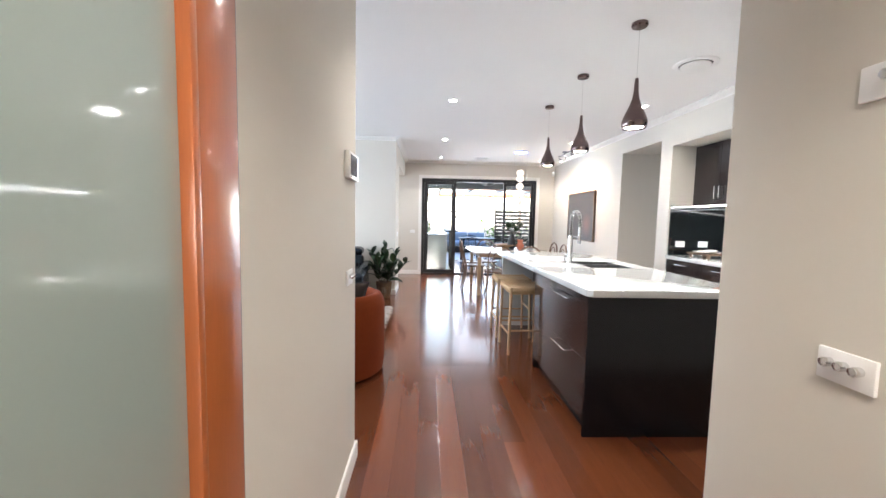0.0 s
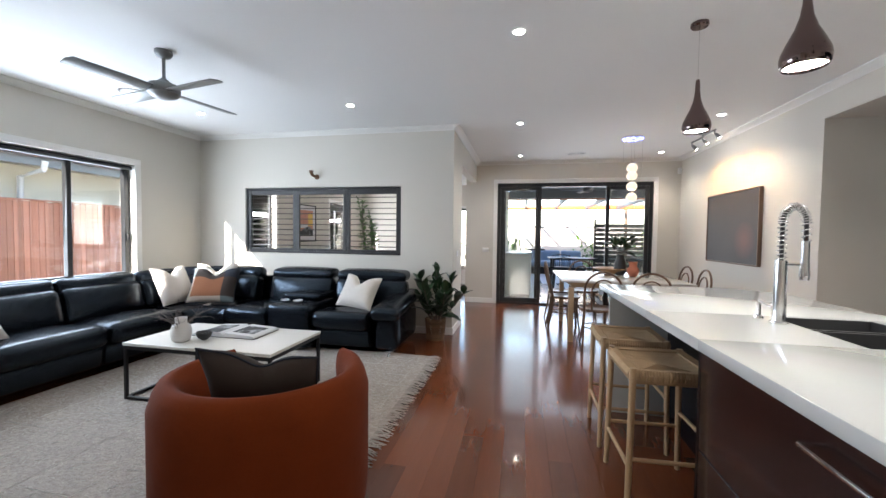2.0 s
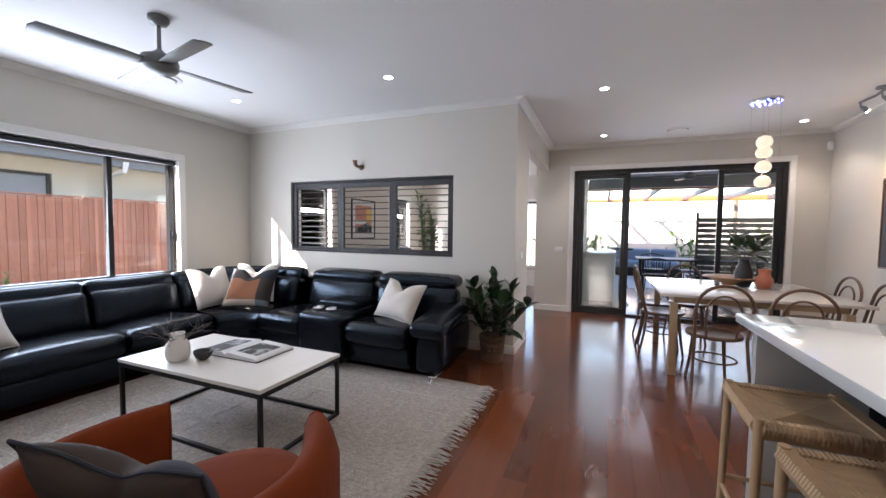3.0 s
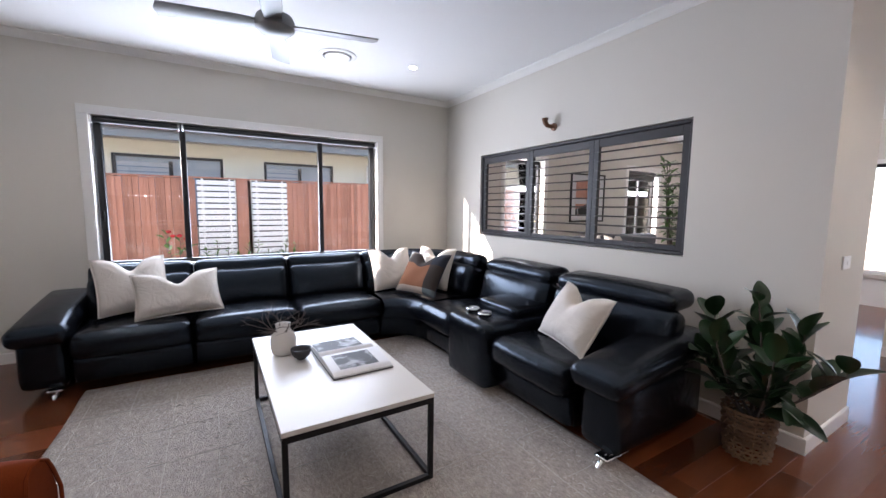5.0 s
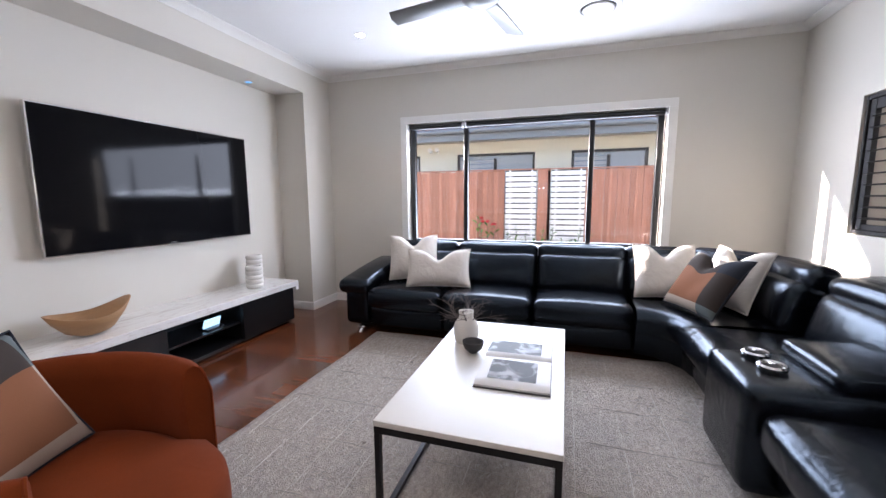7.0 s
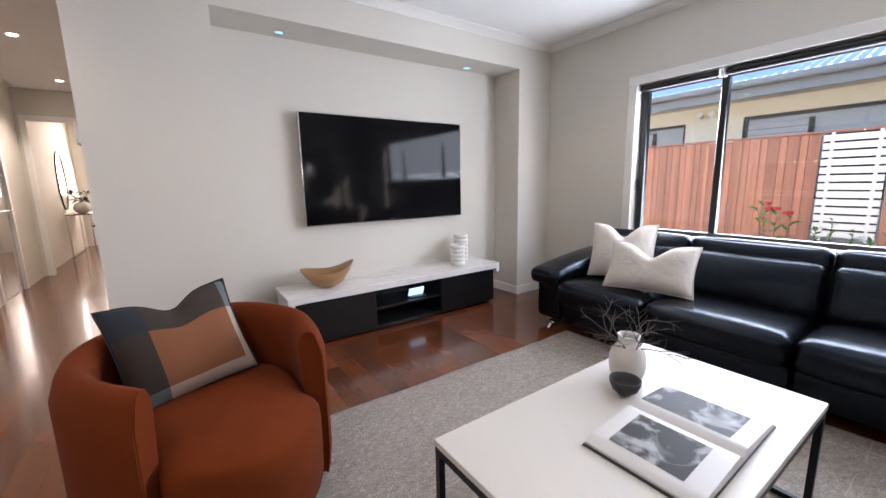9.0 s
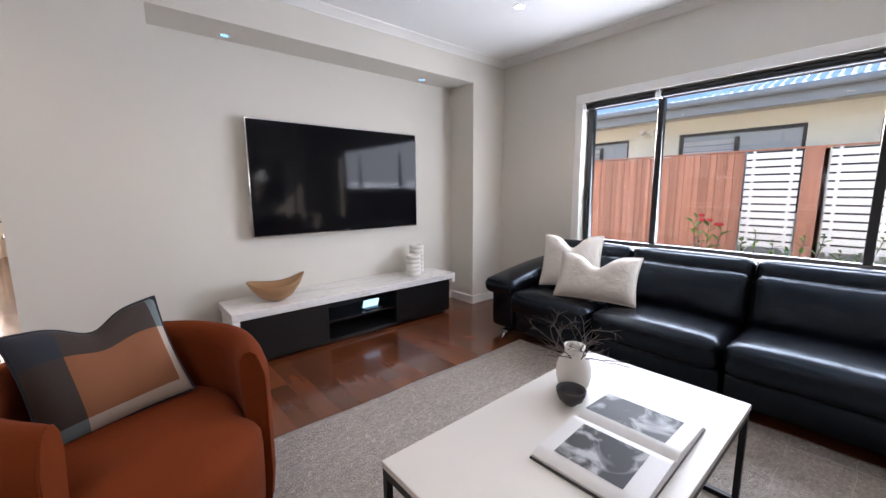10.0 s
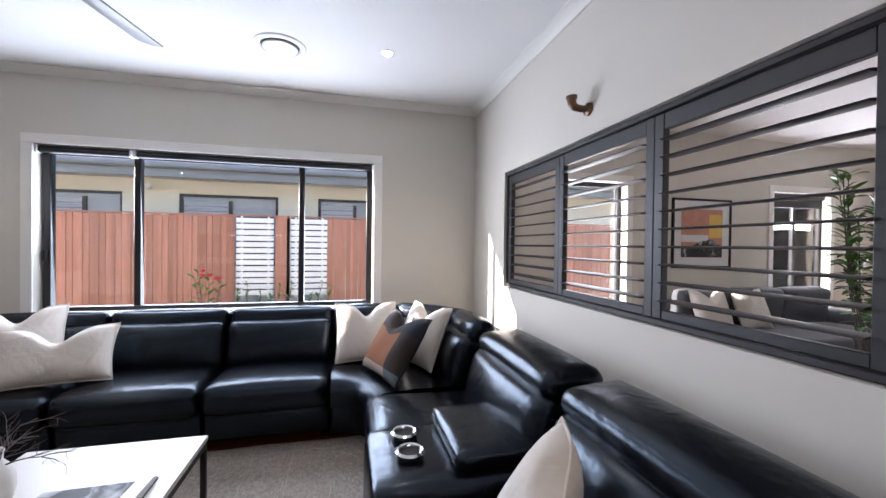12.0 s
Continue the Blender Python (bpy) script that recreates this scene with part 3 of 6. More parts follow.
# console between two seats
# dark tone that paints the shade of the cup wells, which aren't hollow
WELLSHADE = material("dark_well_shade", (0.03, 0.03, 0.032), 0.35, metal=0.6, vary=0.1, bump=0.0)
m = inv @ pose(-2.13, 5.885, 0)
console = part("console", puff(0.485, 0.94, 0.46, 0.045, 8, (0.004, 0.006, 0.006), m=m @ pose(0, -0.02, 0.275)), LEATHER, sofa, "black leather console with two cup holders")
part("lid", puff(0.44, 0.44, 0.075, 0.03, 10, (0, 0, 0.012), m=m @ pose(-0.02, 0.03, 0.54)), LEATHER, console, "padded leather console lid")
for sx in (-0.115, 0.038):
    ring = lathe([(0.040, 0.500), (0.054, 0.505), (0.056, 0.517), (0.048, 0.524), (0.041, 0.521), (0.039, 0.5105), (0.0, 0.5105)], 28, m=m @ pose(sx, -0.33, 0.013))
    cup = part("cup_holder", ring, CHROME, console, "polished steel cup holder ring")
    part("cup_well_shade", lathe([(0, 0.511), (0.037, 0.511), (0.037, 0.5118), (0, 0.5118)], 28, m=m @ pose(sx, -0.33, 0.013)), WELLSHADE, cup, "flat dark disc painted as the shade inside the cup well")
part("back_panel", puff(0.485, 0.20, 0.60, 0.05, 4, m=m @ pose(0, 0.36, 0.33)), LEATHER, console)


# ---- cushions ----
def cushion(label, mats, m, w=0.46, h=0.46, t=0.15, chop=0.10, pick=None, edge=None, group="sofa cushions"):
    """A cushion standing in local x (width) and z (height), its foot at z = 0, its faces along y."""
    n = 22
    own = bmesh.new()
    grid = {}
    for side in (1, -1):
        for i in range(n + 1):
            for j in range(n + 1):
                u, v = i / n * 2 - 1, j / n * 2 - 1
                rim = i in (0, n) or j in (0, n)
                if rim and side < 0:
                    grid[side, i, j] = grid[1, i, j]
                    continue
                pin = 1 - 0.07 * (1 - v * v) * abs(u) ** 3
                pin2 = 1 - 0.07 * (1 - u * u) * abs(v) ** 3
                x, z = u * w / 2 * pin, v * h / 2 * pin2 + h / 2
                th = t / 2 * ((1 - u ** 4) * (1 - v ** 4)) ** 0.75
                z -= chop * math.exp(-(u / 0.33) ** 2) * max(0, v * 0.5 + 0.5) ** 2
                th *= 1 - 0.5 * math.exp(-(u / 0.16) ** 2) * max(0, v) ** 2
                y = side * (th + 0.004 * math.sin(7 * u + 3 * v * side) * (1 - u * u) * (1 - v * v))
                grid[side, i, j] = own.verts.new((x, y, z))
        for i in range(n):
            for j in range(n):
                f = own.faces.new([grid[side, a, b] for a, b in ((i, j), (i + 1, j), (i + 1, j + 1), (i, j + 1))])
                if pick:
                    f.material_index = pick((i + 0.5) / n, (j + 0.5) / n, side)
    ob = thing("cushion", label, "cushion", m, group)
    part("cover", own, mats, ob, "", 180)
    ring = [(i, 0) for i in range(n)] + [(n, j) for j in range(n)] + [(n - i, n) for i in range(n)] + [(0, n - j) for j in range(n)]
    pts = []
    for i, j in ring:
        u, v = i / n * 2 - 1, j / n * 2 - 1
        z = v * h / 2 * (1 - 0.07 * (1 - u * u) * abs(v) ** 3) + h / 2 - chop * math.exp(-(u / 0.33) ** 2) * max(0, v * 0.5 + 0.5) ** 2
        pts.append((u * w / 2 * (1 - 0.07 * (1 - v * v) * abs(u) ** 3), 0, z))
    part("piping", tube(pts, 0.005, 6, True), edge or (mats[0] if isinstance(mats, list) else mats), ob)
    return ob


cushion("square ivory linen cushion leaning on the sofa's end arm", LINEN, pose(-3.56, 3.33, 0.475, -22, 0, 112), 0.47, 0.44)
cushion("oblong ivory linen cushion on the black leather seat", LINEN, pose(-3.40, 3.62, 0.455, -28, 0, 103), 0.58, 0.36, 0.16)
cushion("ivory linen cushion in the sunlit corner of the sofa", LINEN, pose(-3.53, 5.47, 0.45, -24, 0, 92), 0.46, 0.45)
cushion("ivory linen cushion leaning at the sofa corner by the wall", LINEN, pose(-3.37, 5.77, 0.46, -24, 0, 25), 0.46, 0.45)
cushion("ivory linen cushion with dark piping on the end seat", LINEN, pose(-1.52, 5.70, 0.450, -31, 4, -14), 0.47, 0.39, 0.17)
NAVY = material("navy_wool_check", (0.017, 0.021, 0.032), 0.95, vary=0.15, grain=300, bump=0.4)
BROWNC = material("brown_wool_check", (0.034, 0.024, 0.020), 0.95, vary=0.15, grain=300, bump=0.4)
TAN = material("tan_wool_check", (0.20, 0.075, 0.032), 0.95, vary=0.12, grain=300, bump=0.4)
SAND = material("sand_wool_check", (0.38, 0.31, 0.25), 0.95, vary=0.1, grain=300, bump=0.4)
SLATE = material("slate_wool_check", (0.10, 0.125, 0.13), 0.95, vary=0.12, grain=300, bump=0.4)
CHECKS = [NAVY, BROWNC, TAN, SAND, SLATE]


def check(u, v, side):
    if side > 0:
        column = 0 if u > 0.74 else (1 if u > 0.10 else 2)
    else:
        return 1
    if v > 0.66:
        return (0, 1, 4)[column]
    if v > 0.14:
        return (1, 2, 3)[column]
    return (4, 3, 3)[column]


cushion("checked rust, navy and brown wool cushion in the sofa corner", CHECKS, pose(-3.19, 5.51, 0.455, 34, 0, 200), 0.52, 0.46, 0.15, pick=lambda u, v, s: check(1 - u, v, s), edge=NAVY)
cushion("checked rust, navy and brown wool cushion in the tub chair", CHECKS, pose(-0.775, 3.225, 0.428, 29, 5, 16), 0.46, 0.43, 0.14, 0.06, pick=lambda u, v, s: check(u, v, s), edge=NAVY, group="")

# ---- rug ----
rug = thing("area_rug", "pale grey-beige handwoven wool rug with a fringe on the hardwood floor", "rug", pose(-1.95, 4.325, 0))
own = bmesh.new()
bmesh.ops.create_grid(own, x_segments=110, y_segments=96, size=1)
for v in own.verts:
    x, y = v.co.x * 1.37, v.co.y * 1.275
    v.co = (x + 0.004 * math.sin(9 * y), y + 0.005 * math.sin(7 * x + 1), 0.011 + 0.003 * noise.noise((x * 7, y * 7, 0)))
edge = bmesh.ops.extrude_edge_only(own, edges=[e for e in own.edges if e.is_boundary])
for v in [g for g in edge["geom"] if isinstance(g, bmesh.types.BMVert)]:
    v.co.z = 0.001
part("weave", own, RUG, rug, "flat woven wool field with raised cross lines", 180)
rng = random.Random(3)
own = bmesh.new()
lines = [((-1.36, y), (1.36, y)) for y in np.arange(-1.2, 1.25, 0.235)] + [((x, -1.265), (x, 1.265)) for x in np.arange(-1.25, 1.3, 0.36)]
for a, b in lines:
    pts, steps = [], 40
    skip = rng.random()
    for k in range(steps + 1):
        t = k / steps
        x, y = a[0] + (b[0] - a[0]) * t, a[1] + (b[1] - a[1]) * t
        pts.append((x + rng.uniform(-0.004, 0.004), y + rng.uniform(-0.004, 0.004), 0.0125 + rng.uniform(-0.002, 0.0015)))
    at = 0
    while at < steps - 3:
        run = rng.randint(2, 9)
        tube(pts[at:at + run + 1], rng.uniform(0.0014, 0.0028), 4, bm=own)
        at += run + rng.randint(0, 4)
for k in range(2200):
    x, y = rng.uniform(-1.34, 1.34), rng.uniform(-1.25, 1.25)
    a = rng.uniform(0, math.pi)
    d = rng.uniform(0.006, 0.014)
    tube([(x - d * math.cos(a), y - d * math.sin(a), 0.011), (x, y, 0.0138), (x + d * math.cos(a), y + d * math.sin(a), 0.011)], 0.0026, 4, bm=own)
slubs = part("slub", own, material("raised_wool_slub", (0.50, 0.475, 0.44), 0.95, vary=0.3, bump=0.3), rug, "raised pale wool slubs and ridges")
slubs["kind"] = "stuff"
for name, x0, s in (("fringe", 1.365, 1),):
    own = bmesh.new()
    for k in range(250):
        y = -1.265 + 2.53 * k / 249 + rng.uniform(-0.003, 0.003)
        l, d = rng.uniform(0.07, 0.12), rng.uniform(-0.035, 0.035)
        tube([(x0, y, 0.010), (x0 + s * l * 0.4, y + d * 0.3, 0.011 + rng.random() * 0.008), (x0 + s * l, y + d, 0.004)], [0.0045, 0.004, 0.0028], 4, bm=own)
    fr = part(name, own, FRINGE, rug, "twisted wool tassels")
    fr["kind"] = "stuff"

# ---- coffee table and what lies on it ----
TX0, TX1, TY0, TY1, TZ = -2.590, -1.354, 4.042, 4.712, 0.44
table = thing("coffee_table", "white stone-topped coffee table on a black steel frame", "table", pose((TX0 + TX1) / 2, (TY0 + TY1) / 2, 0.013))
hx, hy, tz = (TX1 - TX0) / 2, (TY1 - TY0) / 2, TZ - 0.013
part("tabletop", box(-hx, -hy, tz - 0.022, hx, hy, tz, 0.002, 1), TABLETOP, table, "thin white stone tabletop")
part("apron", join(join(box(-hx + 0.003, -hy + 0.003, tz - 0.05, hx - 0.003, -hy + 0.025, tz - 0.0225), box(-hx + 0.003, hy - 0.025, tz - 0.05, hx - 0.003, hy - 0.003, tz - 0.0225)),
                   join(box(-hx + 0.003, -hy + 0.025, tz - 0.05, -hx + 0.025, hy - 0.025, tz - 0.0225), box(hx - 0.025, -hy + 0.025, tz - 0.05, hx - 0.003, hy - 0.025, tz - 0.0225))), BLACKMETAL, table, "black steel top frame")
for sx in (-1, 1):
    for sy in (-1, 1):
        part("leg", box(sx * hx - sx * 0.003 - (0.022 if sx > 0 else 0), sy * hy - sy * 0.003 - (0.022 if sy > 0 else 0), 0.0, sx * hx - sx * 0.003 + (0.022 if sx < 0 else 0), sy * hy - sy * 0.003 + (0.022 if sy < 0 else 0), tz - 0.051, 0.001, 1), BLACKMETAL, table, "square black steel leg")
    part("rail", box(-hx + 0.026, sx * (hy - 0.014) - 0.011, 0, hx - 0.026, sx * (hy - 0.014) + 0.011, 0.022, 0.001, 1), BLACKMETAL, table, "black steel floor rail")
    part("rail", box(sx * (hx - 0.014) - 0.011, -hy + 0.026, 0, sx * (hx - 0.014) + 0.011, hy - 0.026, 0.022, 0.001, 1), BLACKMETAL, table, "black steel floor rail")

vase = thing("vase", "small off-white stoneware vase holding dried twigs on the coffee table", "vase", pose(-2.212, 4.18, TZ + 0.001))
part("body", lathe([(0, 0), (0.048, 0), (0.062, 0.012), (0.070, 0.045), (0.070, 0.085), (0.062, 0.115), (0.044, 0.138), (0.039, 0.146), (0.040, 0.165), (0.043, 0.178), (0.038, 0.178), (0.034, 0.165), (0.033, 0.145), (0.05, 0.11), (0.05, 0.03), (0, 0.02)]), CERAMIC, vase, "off-white stoneware vase body", 180)
rng = random.Random(11)
own = bmesh.new()


def twig(p, way, length, r, depth):
    pts = [p]
    for k in range(4):
        way = (way + Vector((rng.uniform(-0.35, 0.35), rng.uniform(-0.35, 0.35), rng.uniform(-0.25, 0.18)))).normalized()
        pts.append(pts[-1] + way * length / 4)
    tube(pts, [r, r * 0.85, r * 0.7, r * 0.6, r * 0.4], 4, bm=own)
    if depth:
        for k in range(3 if depth > 1 else 4):
            i = rng.randrange(1, 5)
            twig(pts[i], (way + Vector((rng.uniform(-1, 1), rng.uniform(-1, 1), rng.uniform(-0.4, 0.6)))).normalized(), length * 0.55, r * 0.6, depth - 1)


for k in range(8):
    a = k * 0.8 + rng.random()
    lean = (0.55, 0.95, 1.2)[k % 3]
    twig(Vector((0.012 * math.cos(a), 0.012 * math.sin(a), 0.10)), Vector((math.cos(a) * lean, math.sin(a) * lean, 1.0)).normalized(), rng.uniform(0.14, 0.19), 0.0036, 2)
part("twig_spray", own, TWIG, vase, "dark branching dried twigs")
bowl = solid("small_bowl", lathe([(0, 0), (0.022, 0), (0.026, 0.006), (0.045, 0.022), (0.054, 0.045), (0.056, 0.062), (0.052, 0.062), (0.047, 0.042), (0.03, 0.018), (0, 0.014)]), DARKCER, "small matt black ceramic bowl beside the vase", "bowl", pose(-2.075, 4.252, TZ + 0.001), smooth=180)

book = thing("open_book", "large open book of black and white photographs", "book", pose(-1.988, 4.492, TZ + 0.001, 0, 0, 1))
part("cover", box(-0.282, -0.162, 0, 0.282, 0.162, 0.004, 0.001, 1), DARKCER, book, "dark book cover")
for s in (-1, 1):
    own = bmesh.new()
    n = 12
    prof = [(k / n * 0.274, 0.006 + 0.026 * (1 - (k / n)) ** 0.2 * (1 - 0.35 * (k / n)) + (0.006 if k else -0.012)) for k in range(n + 1)]
    top = [[own.verts.new((s * x, y, z)) for x, z in prof] for y in (-0.158, 0.158)]
    low = [[own.verts.new((s * x, y, 0.0045)) for x, z in prof] for y in (-0.158, 0.158)]
    for k in range(n):
        for q in ((top[0][k], top[0][k + 1], top[1][k + 1], top[1][k]), (low[0][k], low[0][k + 1], low[1][k + 1], low[1][k]), (top[0][k], top[0][k + 1], low[0][k + 1], low[0][k]), (top[1][k], top[1][k + 1], low[1][k + 1], low[1][k])):
            own.faces.new(q)
    own.faces.new((top[0][n], top[1][n], low[1][n], low[0][n]))
    pages = part("page_block", own, PAPER, book, "thick stack of white pages", 60)
    own = bmesh.new()
    a = [[own.verts.new((s * x, y, z + 0.0012)) for x, z in prof[2:11]] for y in ((-0.11, 0.10) if s > 0 else (-0.155, 0.11))]
    for k in range(8):
        own.faces.new((a[0][k], a[0][k + 1], a[1][k + 1], a[1][k]))
    part("photograph", own, INK, pages, "printed dark black and white photograph")

# ---- tub chair ----
chair = thing("tub_chair", "rust velvet tub armchair with a curved back, beside the rug", "armchair", pose(-0.795, 3.25, 0.001, 0, 0, 17) @ Matrix.Diagonal((1.0, 1.03, 0.96, 1)))


def tub(a, k=1.0):
    """The plan of the tub: a point at angle a from the front, going round."""
    front = max(0, math.cos(a))
    return Vector((0.375 * k * math.sin(a), (0.37 + 0.08 * front) * k * math.cos(a), 0))


own = bmesh.new()
n, rings = 56, []
prof = [(0.052, 0.03), (0.052, 0.15), (0.052, 0.40), (0.052, 0.58), (0.046, 0.645), (0.030, 0.675), (0.005, 0.687), (-0.022, 0.680), (-0.042, 0.655), (-0.050, 0.60), (-0.050, 0.42), (-0.050, 0.20), (-0.050, 0.03)]
a0 = radians(47)
for k in range(n + 1):
    a = a0 + (math.tau - 2 * a0) * k / n
    p, q = tub(a), tub(a + 0.01)
    out = Vector(((q - p).y, -(q - p).x, 0)).normalized()
    if out.dot(p) < 0:
        out = -out
    back = 0.5 - 0.5 * math.cos(a)
    end = min(1, 0.72 + 0.28 * math.sqrt(max(0, 1 - (1 - min(k, n - k) / 3) ** 2))) if min(k, n - k) < 3 else 1
    rings.append([own.verts.new(p + out * (o * end + (0.012 if 0.1 < z < 0.6 else 0)) + Vector((0, 0, z + (0.028 * back if z > 0.5 else 0) - (1 - end) * 0.012))) for o, z in prof])
for a, b in zip(rings, rings[1:]):
    for i in range(len(prof) - 1):
        own.faces.new((a[i], a[i + 1], b[i + 1], b[i]))
    own.faces.new((a[-1], a[0], b[0], b[-1]))
own.faces.new(rings[0]), own.faces.new(rings[-1][::-1])
shell = part("shell", own, RUST, chair, "curved rust velvet back and arms", 60)
own = bmesh.new()
for sgn in (1, -1):
    own = bmesh.new()
    a = a0 * sgn
    p = tub(a)
    pts = [p + p.normalized() * (o * 0.72 + (0.012 if 0.1 < z < 0.6 else 0)) + Vector((0, 0, z)) for o, z in prof]
    tube(pts, 0.0045, 6, bm=own)
    part("piping", own, RUST, shell, "velvet piping round the arm ends")
own = bmesh.new()
rings = []
for f, z in ((0.80, 0.035), (0.92, 0.045), (1.0, 0.10), (1.01, 0.22), (1.01, 0.33), (1.0, 0.385), (0.95, 0.415), (0.85, 0.435), (0.6, 0.452), (0.3, 0.458)):
    ring = []
    for k in range(48):
        a = k / 48 * math.tau
        p = tub(a, 1.0)
        w = 1.0 if math.cos(a) > 0.62 else 0.87
        ring.append(own.verts.new((p.x * f * w, p.y * f * w + (0.055 * max(0, math.cos(a)) if f > 0.9 else 0.02), z)))
    rings.append(ring)
for a, b in zip(rings, rings[1:]):
    for i in range(48):
        j = (i + 1) % 48
        own.faces.new((a[i], a[j], b[j], b[i]))
own.faces.new(rings[0][::-1]), own.faces.new(rings[-1])
part("seat", own, RUST, chair, "rounded rust velvet seat", 180)
part("base_ring", lathe([(0.30, 0), (0.33, 0), (0.33, 0.04), (0.30, 0.04)]), BLACKLAM, chair, "black recessed plinth")

# ---- television wall ----
tv = thing("television", "large flat black television with a thin silver edge", "television", pose(-2.434, 1.70, 1.356))
part("rear_case", box(-0.55, -0.045, -0.30, 0.55, 0.0, 0.30, 0.01), BLACKLAM, tv)
part("bezel", box(-0.80, 0.0, -0.458, 0.80, 0.034, 0.458, 0.004), CHROME, tv, "thin silver metal edge")
part("screen", box(-0.792, 0.0345, -0.450, 0.792, 0.0375, 0.451, 0.001, 1), TVGLASS, tv, "dark glossy screen")
part("badge", box(-0.025, 0.0378, -0.447, 0.025, 0.039, -0.441), CHROME, tv, "small plain silver badge")

unit = thing("entertainment_unit", "low black cabinet with a white marble top under the television", "cabinet", pose(-2.40, 1.66, 0.0))
MARBLE = material("white_marble", (0.74, 0.73, 0.71), 0.2, vary=0.04, scale=3, grain=20, bump=0.0, coat=0.2)
t = MARBLE.node_tree
wv, ramp, mx = t.nodes.new("ShaderNodeTexNoise"), t.nodes.new("ShaderNodeValToRGB"), t.nodes.new("ShaderNodeMix")
wv.inputs["Scale"].default_value, wv.inputs["Detail"].default_value, wv.inputs["Distortion"].default_value = 3.5, 8, 1.6
ramp.color_ramp.elements[0].position, ramp.color_ramp.elements[1].position = 0.485, 0.5
ramp.color_ramp.elements.new(0.515)
for e, c in zip(ramp.color_ramp.elements, (0, 0.6, 0)):
    e.color = (c, c, c, 1)
mx.data_type = "RGBA"
mx.inputs["B"].default_value = (0.42, 0.36, 0.31, 1)
src = t.nodes["Principled BSDF"].inputs["Base Color"].links[0].from_socket
t.links.new(wv.outputs[0], ramp.inputs[0]), t.links.new(ramp.outputs[0], mx.inputs["Factor"])
t.links.new(src, mx.inputs["A"]), t.links.new(mx.outputs["Result"], t.nodes["Principled BSDF"].inputs["Base Color"])
part("marble_top", join(join(box(-1.04, 0.0, 0.362, 1.04, 0.44, 0.42, 0.003, 1), box(-1.04, 0.30, 0.325, -1.00, 0.439, 0.3622, 0.002, 1)), box(0.99, 0.10, 0.275, 1.039, 0.439, 0.3622, 0.002, 1)), MARBLE, unit, "white marble slab with brown veins")
ux0, ux1 = -0.985, 0.985
for a, b in ((ux0, -0.33), (0.33, ux1)):
    door = part("door", box(a + 0.002, 0.395, 0.03, b - 0.002, 0.415, 0.352, 0.003, 1), BLACKLAM, unit, "plain black drawer front")
    part("carcass", box(a, 0.02, 0.025, b, 0.393, 0.360), BLACKLAM, unit)
part("shelf_panel", box(-0.33, 0.02, 0.025, 0.33, 0.40, 0.045), BLACKLAM, unit)
part("shelf", box(-0.328, 0.036, 0.18, 0.328, 0.38, 0.195), BLACKLAM, unit, "black open shelf")
part("back", box(-0.33, 0.02, 0.045, 0.33, 0.035, 0.360), BLACKLAM, unit)
part("plinth", box(ux0 + 0.03, 0.04, 0.0, ux1 - 0.03, 0.36, 0.024), BLACKLAM, unit)
screen = thing("media_box", "small glossy display panel on the open shelf, its sky reflection painted as glow", "electronics", pose(-2.53, 1.90, 0.196))
part("case", box(-0.085, 0, 0, 0.085, 0.10, 0.012, 0.002), DARKPLASTIC, screen)
# pale blue colour and emission stand in for the sky reflected in the display
part("display", box(-0.08, 0.03, 0.013, 0.08, 0.036, 0.10, 0.002, 1, None, pose(0, 0, 0, -18)), material("painted_sky_display", (0.30, 0.55, 0.75), 0.15, vary=0.5, scale=30, bump=0, coat=1.0, emit=0.4), screen, "glossy display with the sky's reflection put in as pale blue glow")

tb = lathe([(0, 0.012), (0.05, 0.010), (0.10, 0.022), (0.145, 0.055), (0.172, 0.088), (0.166, 0.092), (0.135, 0.066), (0.09, 0.038), (0, 0.026)], 40)
for v in tb.verts:
    r = math.hypot(v.co.x, v.co.y)
    v.co.x *= 1.0
    v.co.y *= 0.78
    v.co.x *= 1.12
    v.co.z += 1.0 * (v.co.x ** 2) * (1.7 if v.co.x < 0 else 0.8) + (0.0 if r < 0.1 else 0.12 * (r - 0.1))
    v.co.z -= 0.0
base = min(v.co.z for v in tb.verts)
for v in tb.verts:
    v.co.z -= base
solid("wooden_bowl", tb, BOWLWOOD, "curved boat-shaped turned wooden bowl on the marble top", "bowl", pose(-1.73, 1.90, 0.421, 0, 0, -14) @ Matrix.Diagonal((1.10, 1.10, 1.35, 1)), smooth=180)


def ribbed_vase(label, m, ribs, r):
    prof = [(0, 0), (r * 0.8, 0)]
    for k in range(ribs):
        for a in np.linspace(-80, 80, 6):
            prof.append((r - 0.012 + 0.012 * math.cos(radians(a)), 0.002 + 0.041 * (k + 0.5) + 0.0205 * math.sin(radians(a))))
    top = ribs * 0.041 + 0.002
    prof += [(r - 0.016, top), (r - 0.018, top - 0.03), (0, top - 0.06)]
    return solid("ribbed_vase", lathe(prof, 36), CERAMIC, label, "vase", m, "ribbed vases", 180)


ribbed_vase("shorter white ribbed ceramic vase on the marble top", pose(-3.03, 1.935, 0.421), 5, 0.075)
ribbed_vase("taller white ribbed ceramic vase on the marble top", pose(-3.15, 1.83, 0.421), 7, 0.075)

